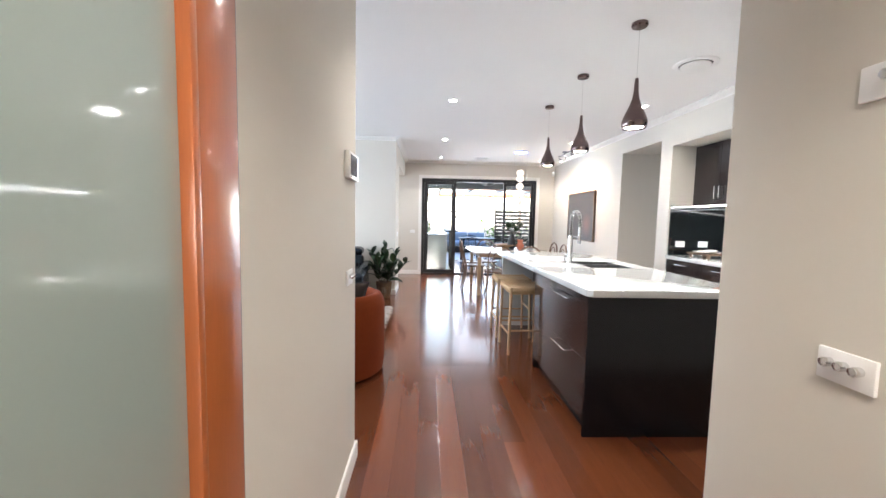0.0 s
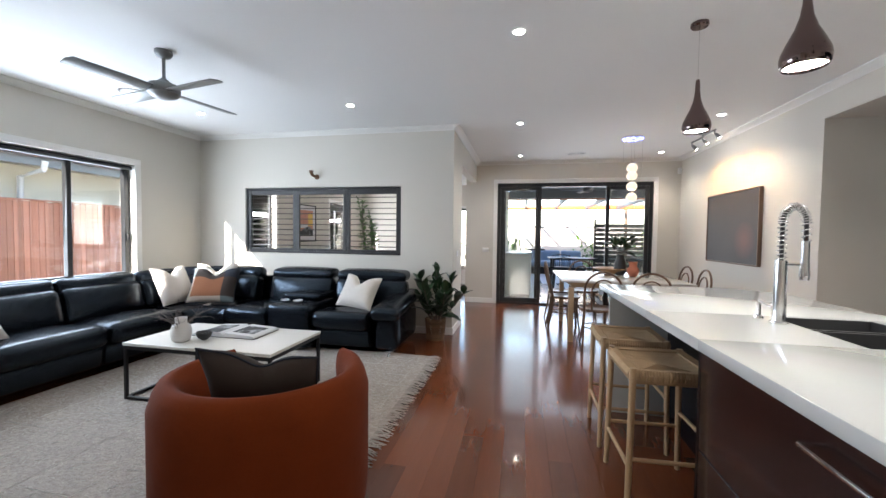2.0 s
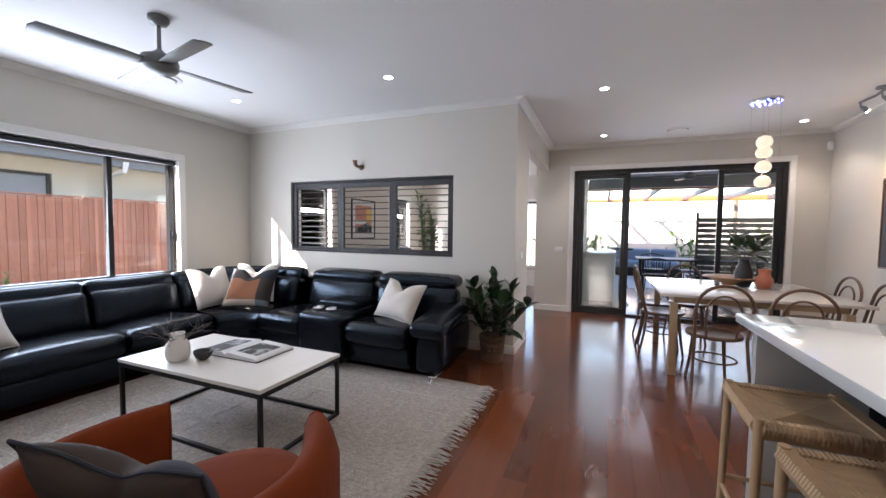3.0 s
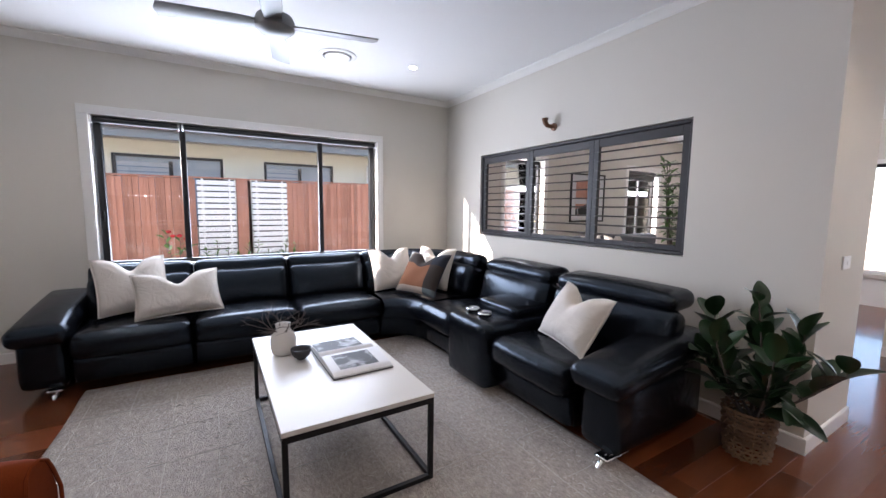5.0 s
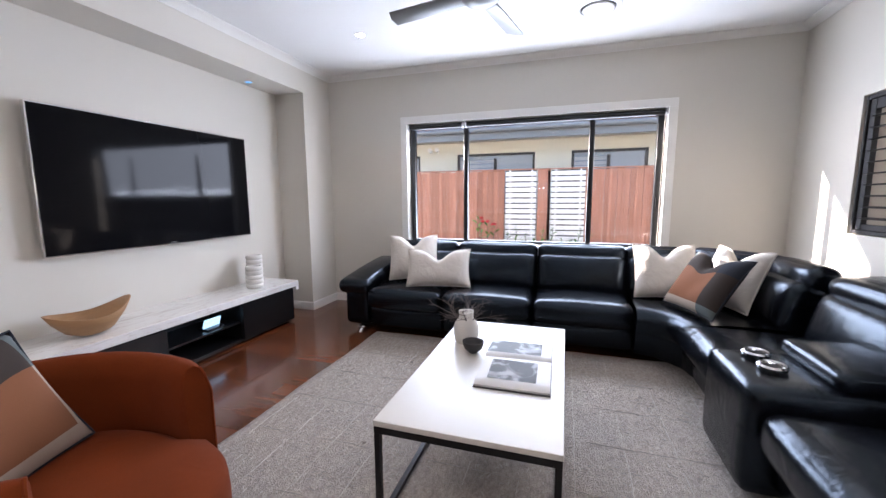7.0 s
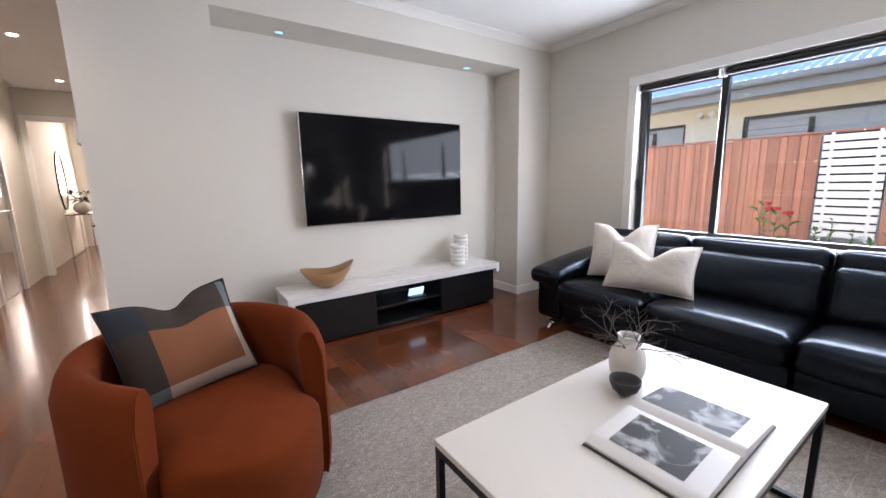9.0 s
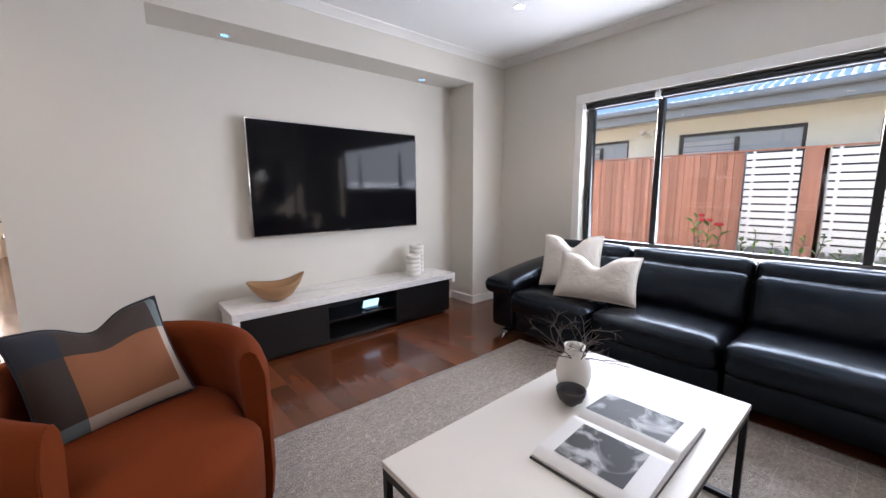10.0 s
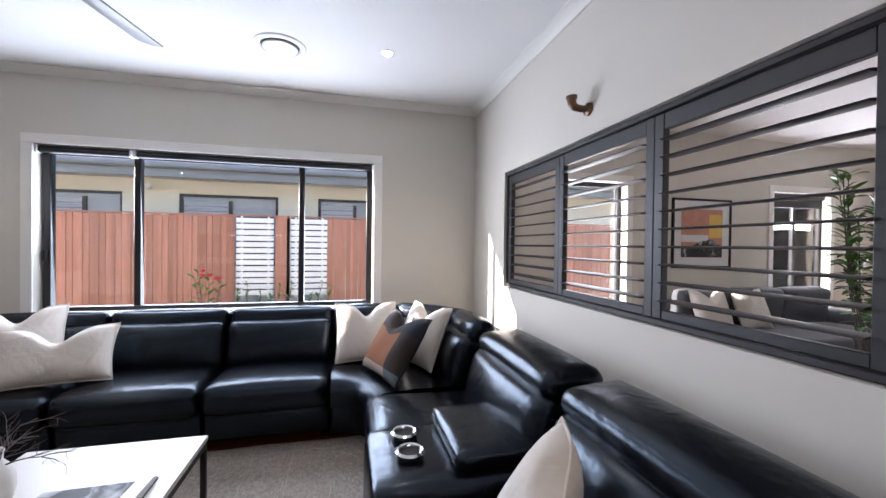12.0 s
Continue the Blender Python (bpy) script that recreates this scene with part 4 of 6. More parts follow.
# ---- plant in a basket ----
def big_leaf(length, width, droop):
    own = bmesh.new()
    rows, n = [], 7
    for k in range(n + 1):
        t = k / n
        w = width / 2 * max(0.03, math.sin(math.pi * min(1, t * 0.96 + 0.02))) ** 0.6
        x = length * t
        z = -droop * t * t * length
        rows.append([own.verts.new((x, s * w, z + abs(s) * w * 0.28)) for s in (-1, -0.5, 0, 0.5, 1)])
    for a, b in zip(rows, rows[1:]):
        for i in range(4):
            own.faces.new((a[i], a[i + 1], b[i + 1], b[i]))
    return own


def leafy(name, stems, leaf_mat, stem_mat, parent, seed, leaf_len=(0.12, 0.17), leaf_w=0.5, per=9, start=0.25, lift=0):
    r = random.Random(seed)
    leaves, wood = bmesh.new(), bmesh.new()
    for foot, top, bend in stems:
        foot, top = Vector(foot), Vector(top)
        pts = []
        for k in range(8):
            t = k / 7
            p = foot.lerp(top, t) + Vector((bend[0], bend[1], 0)) * math.sin(t * math.pi) * 0.5
            pts.append(p)
        tube(pts, [0.008 * (1 - 0.6 * k / 7) for k in range(8)], 6, bm=wood)
        for k in range(per):
            t = start + (1 - start) * k / (per - 1)
            i = min(6, int(t * 7))
            p = pts[i].lerp(pts[i + 1], t * 7 - i)
            a = k * 2.4 + r.uniform(-0.4, 0.4)
            length = r.uniform(*leaf_len)
            up = -r.uniform(10, 60) + (20 if t < 0.6 else -10) - lift
            lf = big_leaf(length, length * leaf_w, r.uniform(0.1, 0.6))
            stalk = 0.02
            m = Matrix.Translation(p) @ pose(0, 0, 0, r.uniform(-25, 25), up, math.degrees(a)) @ Matrix.Translation((stalk, 0, 0))
            join(leaves, (lf.transform(m), lf)[1])
            tube([p, p + (m.to_3x3() @ Vector((stalk + 0.004, 0, 0)))], 0.0022, 4, bm=wood)
    part("stem", wood, stem_mat, parent, "thin woody stems")
    f = part("foliage", leaves, leaf_mat, parent, "broad glossy dark green leaves", 180)
    return f


plant = thing("rubber_plant", "broad-leaved rubber plant in a round wicker basket at the wall end", "plant", pose(-0.70, 6.27, 0))
own = bmesh.new()
for k in range(13):
    z = 0.009 + k * 0.0205
    r = 0.095 + 0.022 * (k / 12)
    pts = [((r + 0.008 * (1 if (i + k) % 2 else -1)) * math.cos(i / 32 * math.tau), (r + 0.008 * (1 if (i + k) % 2 else -1)) * math.sin(i / 32 * math.tau), z) for i in range(32)]
    tube(pts, 0.0078, 5, True, bm=own)
for i in range(16):
    a = (i + 0.5) / 16 * math.tau
    tube([(0.095 * math.cos(a), 0.095 * math.sin(a), 0.0), (0.117 * math.cos(a), 0.117 * math.sin(a), 0.265)], 0.004, 5, bm=own)
part("basket", own, BASKET, plant, "woven brown wicker basket", 80)
part("soil", lathe([(0, 0.21), (0.10, 0.205), (0.10, 0.19), (0, 0.19)]), GRASSM, plant, "dark potting soil")
leafy("foliage", [((0.02, 0, 0.2), (-0.16, -0.10, 0.72), (-0.08, 0)), ((0, 0.02, 0.2), (0.02, -0.08, 0.84), (0.05, 0)), ((0, 0, 0.2), (0.20, -0.06, 0.70), (0.06, 0)), ((0.02, 0, 0.2), (0.34, 0.0, 0.56), (0.02, 0.02)), ((-0.02, 0, 0.2), (-0.08, -0.24, 0.62), (0, -0.06)),
               ((0.03, -0.02, 0.2), (0.16, -0.26, 0.60), (0.03, -0.05)), ((0, 0, 0.2), (-0.02, 0.08, 0.66), (0, 0.05)), ((0.01, 0, 0.2), (0.12, -0.16, 0.46), (0.05, -0.06)), ((-0.01, 0, 0.2), (-0.17, -0.16, 0.50), (0, -0.05))], LEAF, TWIG, plant, 4, (0.13, 0.18), 0.60, 11, 0.25, 22)

# ---- ceiling fan, vents, downlights, hooks ----
STEEL = material("brushed_nickel", (0.20, 0.205, 0.205), 0.42, metal=0.35, vary=0.05, grain=120, bump=0.02)


def fan(m, label, turn, z_drop=0.30, r=0.60):
    f = thing("ceiling_fan", label, "ceiling fan", m)
    part("canopy", lathe([(0, 0), (0.058, 0), (0.060, -0.02), (0.045, -0.045), (0.018, -0.055), (0, -0.055)]), STEEL, f)
    part("rod", tube([(0, 0, -0.05), (0, 0, -z_drop + 0.05)], 0.012, 12), STEEL, f)
    part("motor", lathe([(0.013, -z_drop + 0.10), (0.045, -z_drop + 0.07), (0.06, -z_drop + 0.055), (0.098, -z_drop + 0.045), (0.108, -z_drop + 0.02), (0.106, -z_drop - 0.02), (0.085, -z_drop - 0.04), (0.045, -z_drop - 0.055), (0, -z_drop - 0.058)]), STEEL, f, "brushed nickel motor housing")
    for k in range(4):
        b = prism([(0.08, -0.045), (0.20, -0.055), (r, -0.062), (r + 0.005, 0.0), (r - 0.02, 0.055), (0.2, 0.052), (0.08, 0.04)], -0.004, 0.004, m=pose(0, 0, -z_drop, 0, 0, turn + 90 * k) @ pose(0, 0, 0, 11), r=0.0015)
        part("blade", b, STEEL, f, "flat brushed nickel fan blade")
    return f


fan(pose(-2.375, 4.215, H), "four-blade brushed nickel ceiling fan over the sofa area", -11, 0.30, 0.585)


def vent(m, label="round white ceiling air diffuser with nested rings"):
    v = thing("ceiling_vent", label, "air vent", m, "ceiling vents")
    part("flange", lathe([(0.120, 0.0), (0.165, 0.0), (0.165, -0.006), (0.150, -0.014), (0.128, -0.012), (0.122, -0.002)], 40), WHITEPLASTIC, v)
    # flat black plate puts the gap's shade in as colour; nothing is hollow
    part("gap_shade", lathe([(0.122, -0.001), (0, -0.001), (0, -0.003), (0.122, -0.003)], 40), BLACKLAM, v, "flat black plate painting the shade in the gap behind the disc")
    part("disc", lathe([(0, -0.008), (0.105, -0.008), (0.112, -0.014), (0.108, -0.022), (0.05, -0.030), (0, -0.031)], 40), WHITEPLASTIC, v, "domed white centre disc")
    return v


v = vent(pose(-3.424, 4.87, H))
copy_thing(v, pose(1.15, 8.45, H)), copy_thing(v, pose(2.195, 3.20, H))

DOWN = [(-3.31, 2.97), (-1.50, 2.97), (-3.33, 5.57), (-1.50, 5.59), (0.26, 4.40), (0.26, 6.545), (0.26, 8.475), (2.43, 4.38), (2.43, 6.55), (2.45, 8.49), (0.26, 2.25), (0.265, -0.31), (0.275, -2.17), (2.43, 2.25)]
first = None
DOWN_POWER = 2.5
for x, y in DOWN:
    if first is None:
        first = thing("downlight", "small round recessed white ceiling downlight, lit", "downlight", pose(x, y, H), "ceiling downlights")
        part("trim_ring", lathe([(0.034, 0.0), (0.048, 0.0), (0.048, -0.003), (0.036, -0.006), (0.033, -0.001)], 24), WHITEPLASTIC, first)
        part("lens", lathe([(0, -0.001), (0.033, -0.001), (0.033, -0.003), (0, -0.004)], 24), LAMPLIT, first, "glowing round lamp lens")
    else:
        copy_thing(first, pose(x, y, H))
    # hall lamps (y < 0) are raised to stand in for daylight from doors behind
    lamp("downlight_lamp", "SPOT", look((x, y, H - 0.02), (x, y, 0)), DOWN_POWER * (6 if y < 0 else 1.1 if x < -1 else 2.2), (1.0, 0.90, 0.76), radius=0.03, spot=radians(120))
for x in (-1.545, -3.305):
    s = thing("niche_downlight", "small round recessed spot with a blue-tinted lens in the niche soffit", "downlight", pose(x, 1.76, NZ), "niche downlights")
    part("trim_ring", lathe([(0.028, 0.0), (0.04, 0.0), (0.04, -0.003), (0.03, -0.005), (0.027, -0.001)], 24), CHROME, s)
    part("lens", lathe([(0, -0.001), (0.027, -0.001), (0.027, -0.003), (0, -0.003)], 24), material("pale_blue_lens", (0.1, 0.3, 0.6), 0.1, vary=0.6, scale=60, bump=0, emit=0.7), s, "blue glass lens")

hook = thing("wall_spotlight_bracket", "small bronze bent pipe fitting on the wall above the shutters", "wall light", pose(-2.42, YS, 2.03))
BRONZE = material("aged_bronze", (0.16, 0.085, 0.05), 0.35, metal=0.8, vary=0.2, bump=0.05)
part("rose", lathe([(0, 0), (0.035, 0), (0.032, 0.014), (0.014, 0.02), (0, 0.02)], m=pose(0, 0, 0, 90)), BRONZE, hook)
part("pipe", tube([(0, -0.015, 0), (-0.005, -0.045, 0), (-0.02, -0.07, 0.01), (-0.035, -0.078, 0.035), (-0.04, -0.078, 0.065)], [0.016, 0.018, 0.02, 0.023, 0.026], 14), BRONZE, hook, "bent bronze tube", 80)
part("rim", lathe([(0.018, 0), (0.029, 0), (0.029, 0.012), (0.018, 0.012)], m=pose(-0.04, -0.078, 0.062)), BRONZE, hook)


# ---- kitchen island ----
island = thing("kitchen_island", "long dark gloss kitchen island with drawers and seating", "kitchen island", pose(1.41, 3.45, 0))
inv = Matrix.Translation((-1.41, -3.45, 0))
IX0, IX1, IY0, IY1 = 0.965, 1.90, 2.195, 4.72
part("end_panel", box(IX0, IY0, 0.0, IX1, IY0 + 0.018, 0.878, 0.001, 1, m=inv), CABPLAIN, island, "near-black gloss end panel")
part("end_panel", box(IX0 - 0.03, IY1 - 0.04, 0.0, IX1, IY1, 0.879, 0.001, 1, m=inv), STONE, island, "white stone end panel")
part("carcass", box(IX0 + 0.022, IY0 + 0.02, 0.10, IX1 - 0.02, 3.31, 0.878, m=inv), CABPLAIN, island)
part("carcass", box(1.34, 3.312, 0.10, IX1 - 0.02, IY1 - 0.042, 0.70, m=inv), CABPLAIN, island)
part("knee_panel", box(1.32, 3.312, 0.0, 1.338, IY1 - 0.042, 0.878, m=inv), CABPLAIN, island)
part("side_panel", box(IX0, 3.312, 0.0, 1.318, 3.33, 0.878, m=inv), CABPLAIN, island)
part("kickboard", box(IX0 + 0.05, IY0 + 0.02, 0.0, IX0 + 0.066, 3.31, 0.098, m=inv), CABPLAIN, island, "recessed black kickboard")
part("rear_panel", box(IX1 - 0.018, IY0 + 0.02, 0.10, IX1, IY1 - 0.042, 0.878, m=inv), CAB, island)
for z0, z1 in ((0.10, 0.478), (0.484, 0.872)):
    d = part("drawer_front", box(IX0, IY0 + 0.021, z0, IX0 + 0.019, 3.308, z1, 0.0015, 1, m=inv), CAB, island, "dark brown gloss drawer front")
    zc = 0.80 if z0 > 0.4 else 0.445
    y0, y1 = 2.475, 2.745
    h = tube([(IX0 - 0.002, y0, zc), (IX0 - 0.030, y0, zc), (IX0 - 0.034, y0 + 0.006, zc), (IX0 - 0.034, y1 - 0.006, zc), (IX0 - 0.030, y1, zc), (IX0 - 0.002, y1, zc)], 0.0055, 8, m=inv)
    part("handle", h, CHROME, d, "slim brushed steel bar handle")

top = thing("island_benchtop", "long white stone benchtop with cut corners and an undermount sink", "benchtop", pose(1.41, 3.45, 0))
S = (1.40, 3.20, 1.79, 3.72)
own = bmesh.new()
prism([(0.927, 2.15), (0.955, 2.115), (1.90, 2.115), (1.95, 2.17), (1.95, S[1]), (0.906, S[1])], 0.88, 0.92, own, inv, 0.003)
prism([(0.895, S[3]), (1.95, S[3]), (1.95, 4.55), (1.75, 4.76), (0.875, 4.76)], 0.88, 0.92, own, inv, 0.003)
prism([(0.9063, S[1] - 0.004), (0.8953, S[3] + 0.004), (S[0], S[3] + 0.004), (S[0], S[1] - 0.004)], 0.8803, 0.9197, own, inv)
box(S[2], S[1] - 0.004, 0.8803, 1.9497, S[3] + 0.004, 0.9197, bm=own, m=inv)
part("slab", own, STONE, top, "polished white engineered stone slab")
SINKM = material("dark_composite_sink", (0.035, 0.036, 0.038), 0.4, vary=0.15, grain=200, bump=0.1)
for y0, y1 in ((S[1], 3.45), (3.47, S[3])):
    own = bmesh.new()
    for q in ((S[0], y0, S[0] + 0.012, y1), (S[2] - 0.012, y0, S[2], y1), (S[0] + 0.012, y0, S[2] - 0.012, y0 + 0.012), (S[0] + 0.012, y1 - 0.012, S[2] - 0.012, y1)):
        box(q[0], q[1], 0.73, q[2], q[3], 0.917, bm=own, m=inv)
    box(S[0], y0, 0.715, S[2], y1, 0.73, bm=own, m=inv)
    b = part("sink_bowl", own, SINKM, top, "dark undermount sink bowl")
    part("drain", lathe([(0, 0.0), (0.035, 0.0), (0.035, 0.004), (0, 0.003)], m=inv @ pose((S[0] + S[2]) / 2, (y0 + y1) / 2, 0.731)), CHROME, b, "round steel drain")
part("sink_divider", box(S[0], 3.45, 0.80, S[2], 3.47, 0.912, 0.003, 1, m=inv), SINKM, top)

tap = thing("kitchen_tap", "tall chrome spring-neck kitchen tap standing beside the sink", "tap", pose(1.345, 3.55, 0.921))
part("base", lathe([(0, 0), (0.032, 0), (0.032, 0.008), (0.024, 0.012), (0.023, 0.10), (0.021, 0.26), (0, 0.26)]), CHROME, tap)
part("lever", tube([(0.0, 0.02, 0.06), (-0.01, 0.06, 0.062), (-0.018, 0.10, 0.075)], [0.011, 0.008, 0.006], 10), CHROME, tap, "chrome side lever")
arc = [(0, 0, 0.26 + 0.03 * k) for k in range(6)] + [(0.042 - 0.042 * math.cos(a), 0, 0.41 + 0.07 * math.sin(a)) for a in np.linspace(0.2, math.pi, 12)] + [(0.084, 0, 0.37), (0.084, 0, 0.33)]
part("hose", tube(arc, 0.008, 10), FRAME, tap, "dark inner hose")
dense = []
for a, b in zip(arc, arc[1:]):
    dense += [Vector(a).lerp(Vector(b), k / 12) for k in range(12)]
own, prev = [], None
for k, p in enumerate(dense):
    q = dense[min(k + 1, len(dense) - 1)] - dense[max(0, k - 1)]
    q.normalize()
    side = Vector((0, 1, 0))
    up = q.cross(side)
    t = k * 0.85
    own.append(p + 0.0155 * (math.cos(t) * side + math.sin(t) * up))
part("spring", tube(own, 0.0026, 5), CHROME, tap, "coiled chrome spring neck", 80)
part("spray_head", lathe([(0, 0.18), (0.015, 0.18), (0.018, 0.20), (0.014, 0.26), (0.013, 0.34), (0, 0.34)], m=pose(0.084, 0, 0)), CHROME, tap, "chrome pull-down spray head")
part("bracket", tube([(0, 0, 0.245), (0.078, 0, 0.245)], 0.006, 8), CHROME, tap)
soap = thing("soap_dispenser", "short chrome soap pump on the benchtop behind the tap", "soap dispenser", pose(1.33, 3.66, 0.921))
part("pump", lathe([(0, 0), (0.02, 0), (0.018, 0.01), (0.009, 0.014), (0.009, 0.06), (0.012, 0.062), (0.012, 0.07), (0, 0.07)]), CHROME, soap)
part("spout", tube([(0, 0, 0.064), (0.05, 0, 0.066), (0.06, 0, 0.055)], 0.005, 8), CHROME, soap)


def stool(m):
    st = thing("bar_stool", "blond timber bar stool with a woven paper cord seat", "bar stool", m, "bar stools at the island")
    for sx in (-1, 1):
        for sy in (-1, 1):
            part("leg", tube([(sx * 0.185, sy * 0.195, 0), (sx * 0.172, sy * 0.185, 0.665)], [0.0135, 0.0165], 12), OAK, st, "round tapered timber leg")
    for sx in (-1, 1):
        part("side_rail", tube([(sx * 0.173, -0.18, 0.625), (sx * 0.173, 0.18, 0.625)], 0.016, 10), OAK, st)
        part("stretcher", tube([(sx * 0.181, -0.185, 0.20 if sx < 0 else 0.32), (sx * 0.181, 0.185, 0.20 if sx < 0 else 0.32)], 0.010, 8), OAK, st)
    for sy in (-1, 1):
        part("seat_rail", box(-0.16, sy * 0.185 - 0.011, 0.595, 0.16, sy * 0.185 + 0.011, 0.635, 0.004, 1), OAK, st)
        part("stretcher", tube([(-0.18, sy * 0.192, 0.24), (0.18, sy * 0.192, 0.24)], 0.010, 8), OAK, st)
    own = bmesh.new()
    for k in range(22):
        q = 1 - k / 22
        a, b, z = 0.182 * q, 0.196 * q, 0.650 - 0.016 * (1 - q * q)
        tube([(-a, -b, z), (0, -b, z - 0.004), (a, -b, z), (a, 0, z - 0.004), (a, b, z), (0, b, z - 0.004), (-a, b, z), (-a, 0, z - 0.004)], 0.0054, 5, True, bm=own)
    box(-0.17, -0.185, 0.628, 0.17, 0.185, 0.634, bm=own)
    part("woven_seat", own, CORD, st, "woven natural paper cord seat")["kind"] = "stuff"
    own = bmesh.new()
    for s in (-1, 1):
        for k in range(26):
            y = -0.175 + 0.35 * k / 25
            tube([(s * 0.15, y, 0.652), (s * 0.185, y, 0.655), (s * 0.193, y, 0.635), (s * 0.183, y, 0.61)], 0.0068, 5, bm=own)
            x = -0.16 + 0.32 * k / 25
            tube([(x, s * 0.16, 0.652), (x, s * 0.193, 0.655), (x, s * 0.203, 0.635), (x, s * 0.195, 0.612)], 0.0064, 5, bm=own)
    part("cord_wrap", own, CORD, st, "paper cord wrapped round the rails")["kind"] = "stuff"
    return st


st = stool(pose(0.985, 3.82, 0, 0, 0, 2))
copy_thing(st, pose(0.975, 4.36, 0, 0, 0, -1))

# ---- kitchen wall units ----
KX = 2.955
y = 4.62
for k in range(5):
    y1, y0 = y - 0.002, y - 0.60 if k else y - 0.62
    c = thing("base_cabinet", "dark gloss base cabinet with drawers below the white benchtop", "cabinet", pose(KX, (y0 + y1) / 2, 0), "kitchen base cabinets")
    h = (y1 - y0) / 2 - 0.001
    part("carcass", box(0.022, -h, 0.10, 0.60, h, 0.878), CABPLAIN, c)
    part("kickboard", box(0.06, -h, 0.0, 0.07, h, 0.098), CABPLAIN, c)
    for z0, z1 in ((0.10, 0.40), (0.404, 0.70), (0.704, 0.872)):
        d = part("drawer_front", box(0.0, -h + 0.001, z0, 0.019, h - 0.001, z1, 0.0015, 1), CAB, c, "dark gloss drawer front")
        zc = z1 - 0.045
        part("handle", tube([(-0.001, -0.11, zc), (-0.028, -0.11, zc), (-0.030, -0.105, zc), (-0.030, 0.105, zc), (-0.028, 0.11, zc), (-0.001, 0.11, zc)], 0.0055, 8), CHROME, d, "slim steel bar handle")
    y = y0
solid("wall_benchtop", box(KX - 0.02, 1.36, 0.88, 3.695, 4.618, 0.92, 0.003, 1), STONE, "white stone benchtop along the kitchen wall", "benchtop")
structure("splashback", join(box(3.690, 1.36, 0.921, 3.698, 4.616, 1.53, 0.0005, 1), box(KX + 0.015, 4.615, 0.921, 3.689, 4.6235, 1.53, 0.0005, 1)), SPLASH, "dark mirror-like glass splashback")
y = 4.617
for k in range(3):
    y0 = y - 0.83
    c = thing("wall_cabinet", "dark gloss overhead kitchen cabinet with two doors", "cabinet", pose(3.24, (y + y0) / 2, 1.535), "overhead cabinets")
    part("carcass", box(0.02, -0.414, 0.0, 0.455, 0.414, 0.70), CABPLAIN, c)
    for s in (-1, 1):
        d = part("door", box(0.0, min(0.001 * s, 0.413 * s), 0.0, 0.019, max(0.001 * s, 0.413 * s), 0.70, 0.0015, 1), CAB, c, "dark gloss cabinet door")
        yy = s * 0.035
        part("handle", tube([(-0.001, yy, 0.06), (-0.028, yy, 0.06), (-0.030, yy, 0.065), (-0.030, yy, 0.195), (-0.028, yy, 0.20), (-0.001, yy, 0.20)], 0.0055, 8), CHROME, d, "slim steel bar handle")
    y = y0
led = thing("under_cabinet_light", "slim glowing LED strip under the overhead cabinets", "strip light", pose(3.27, 3.3, 1.532))
part("profile", box(-0.012, -1.3, -0.008, 0.012, 1.3, 0.002), CHROME, led)
part("diffuser", box(-0.010, -1.3, -0.012, 0.010, 1.3, -0.0085), LEDSTRIP, led, "glowing white diffuser")
lamp("under_cabinet_lamp", "AREA", look((3.30, 3.3, 1.51), (3.45, 3.3, 0)), 5.5, (1.0, 0.95, 0.88), size=0.04, size_y=2.4)
for x, lab in ((3.11, "white double power outlet on the dark splashback"), (3.40, "white double power outlet on the dark splashback")):
    o = thing("power_outlet", lab, "power outlet", pose(x, 4.614, 1.06), "kitchen outlets")
    part("plate", box(-0.058, -0.009, -0.036, 0.058, -0.0005, 0.036, 0.002), WHITEPLASTIC, o)
    for s in (-1, 1):
        part("switch", box(s * 0.03 - 0.006, -0.013, 0.012, s * 0.03 + 0.006, -0.0092, 0.026, 0.001, 1), WHITEPLASTIC, o)
cook = thing("cooktop", "black gas cooktop with cast iron trivets on the white bench", "cooktop", pose(3.32, 2.55, 0.921))
part("glass", box(-0.25, -0.43, 0, 0.25, 0.43, 0.008, 0.002), TVGLASS, cook)
for x, y in ((-0.12, -0.28), (0.12, -0.28), (0, 0), (-0.12, 0.28), (0.12, 0.28)):
    part("burner", lathe([(0, 0.008), (0.045, 0.008), (0.045, 0.02), (0.03, 0.026), (0, 0.026)], 20, m=pose(x, y, 0)), BLACKMETAL, cook)
    part("trivet", bar((x - 0.1, y, 0.04), (x + 0.1, y, 0.04), 0.01, bm=bar((x, y - 0.11, 0.04), (x, y + 0.11, 0.04), 0.01)), BLACKMETAL, cook)
urn = thing("terracotta_urn", "terracotta stepped urn standing on the kitchen bench", "urn", pose(3.32, 4.02, 0.921) @ Matrix.Diagonal((0.85, 0.85, 0.85, 1)))
part("body", lathe([(0, 0), (0.05, 0), (0.052, 0.02), (0.085, 0.06), (0.092, 0.075), (0.085, 0.09), (0.055, 0.115), (0.055, 0.14), (0.075, 0.165), (0.078, 0.175), (0.066, 0.19), (0.066, 0.225), (0.058, 0.225), (0.05, 0.18), (0, 0.17)]), TERRA, urn, "ridged terracotta body", 60)
board = thing("serving_board", "low timber serving stand on the kitchen bench", "serving board", pose(3.25, 4.33, 0.921, 0, 0, 6))
part("board", box(-0.12, -0.17, 0.035, 0.12, 0.17, 0.055, 0.006), WALNUT, board)
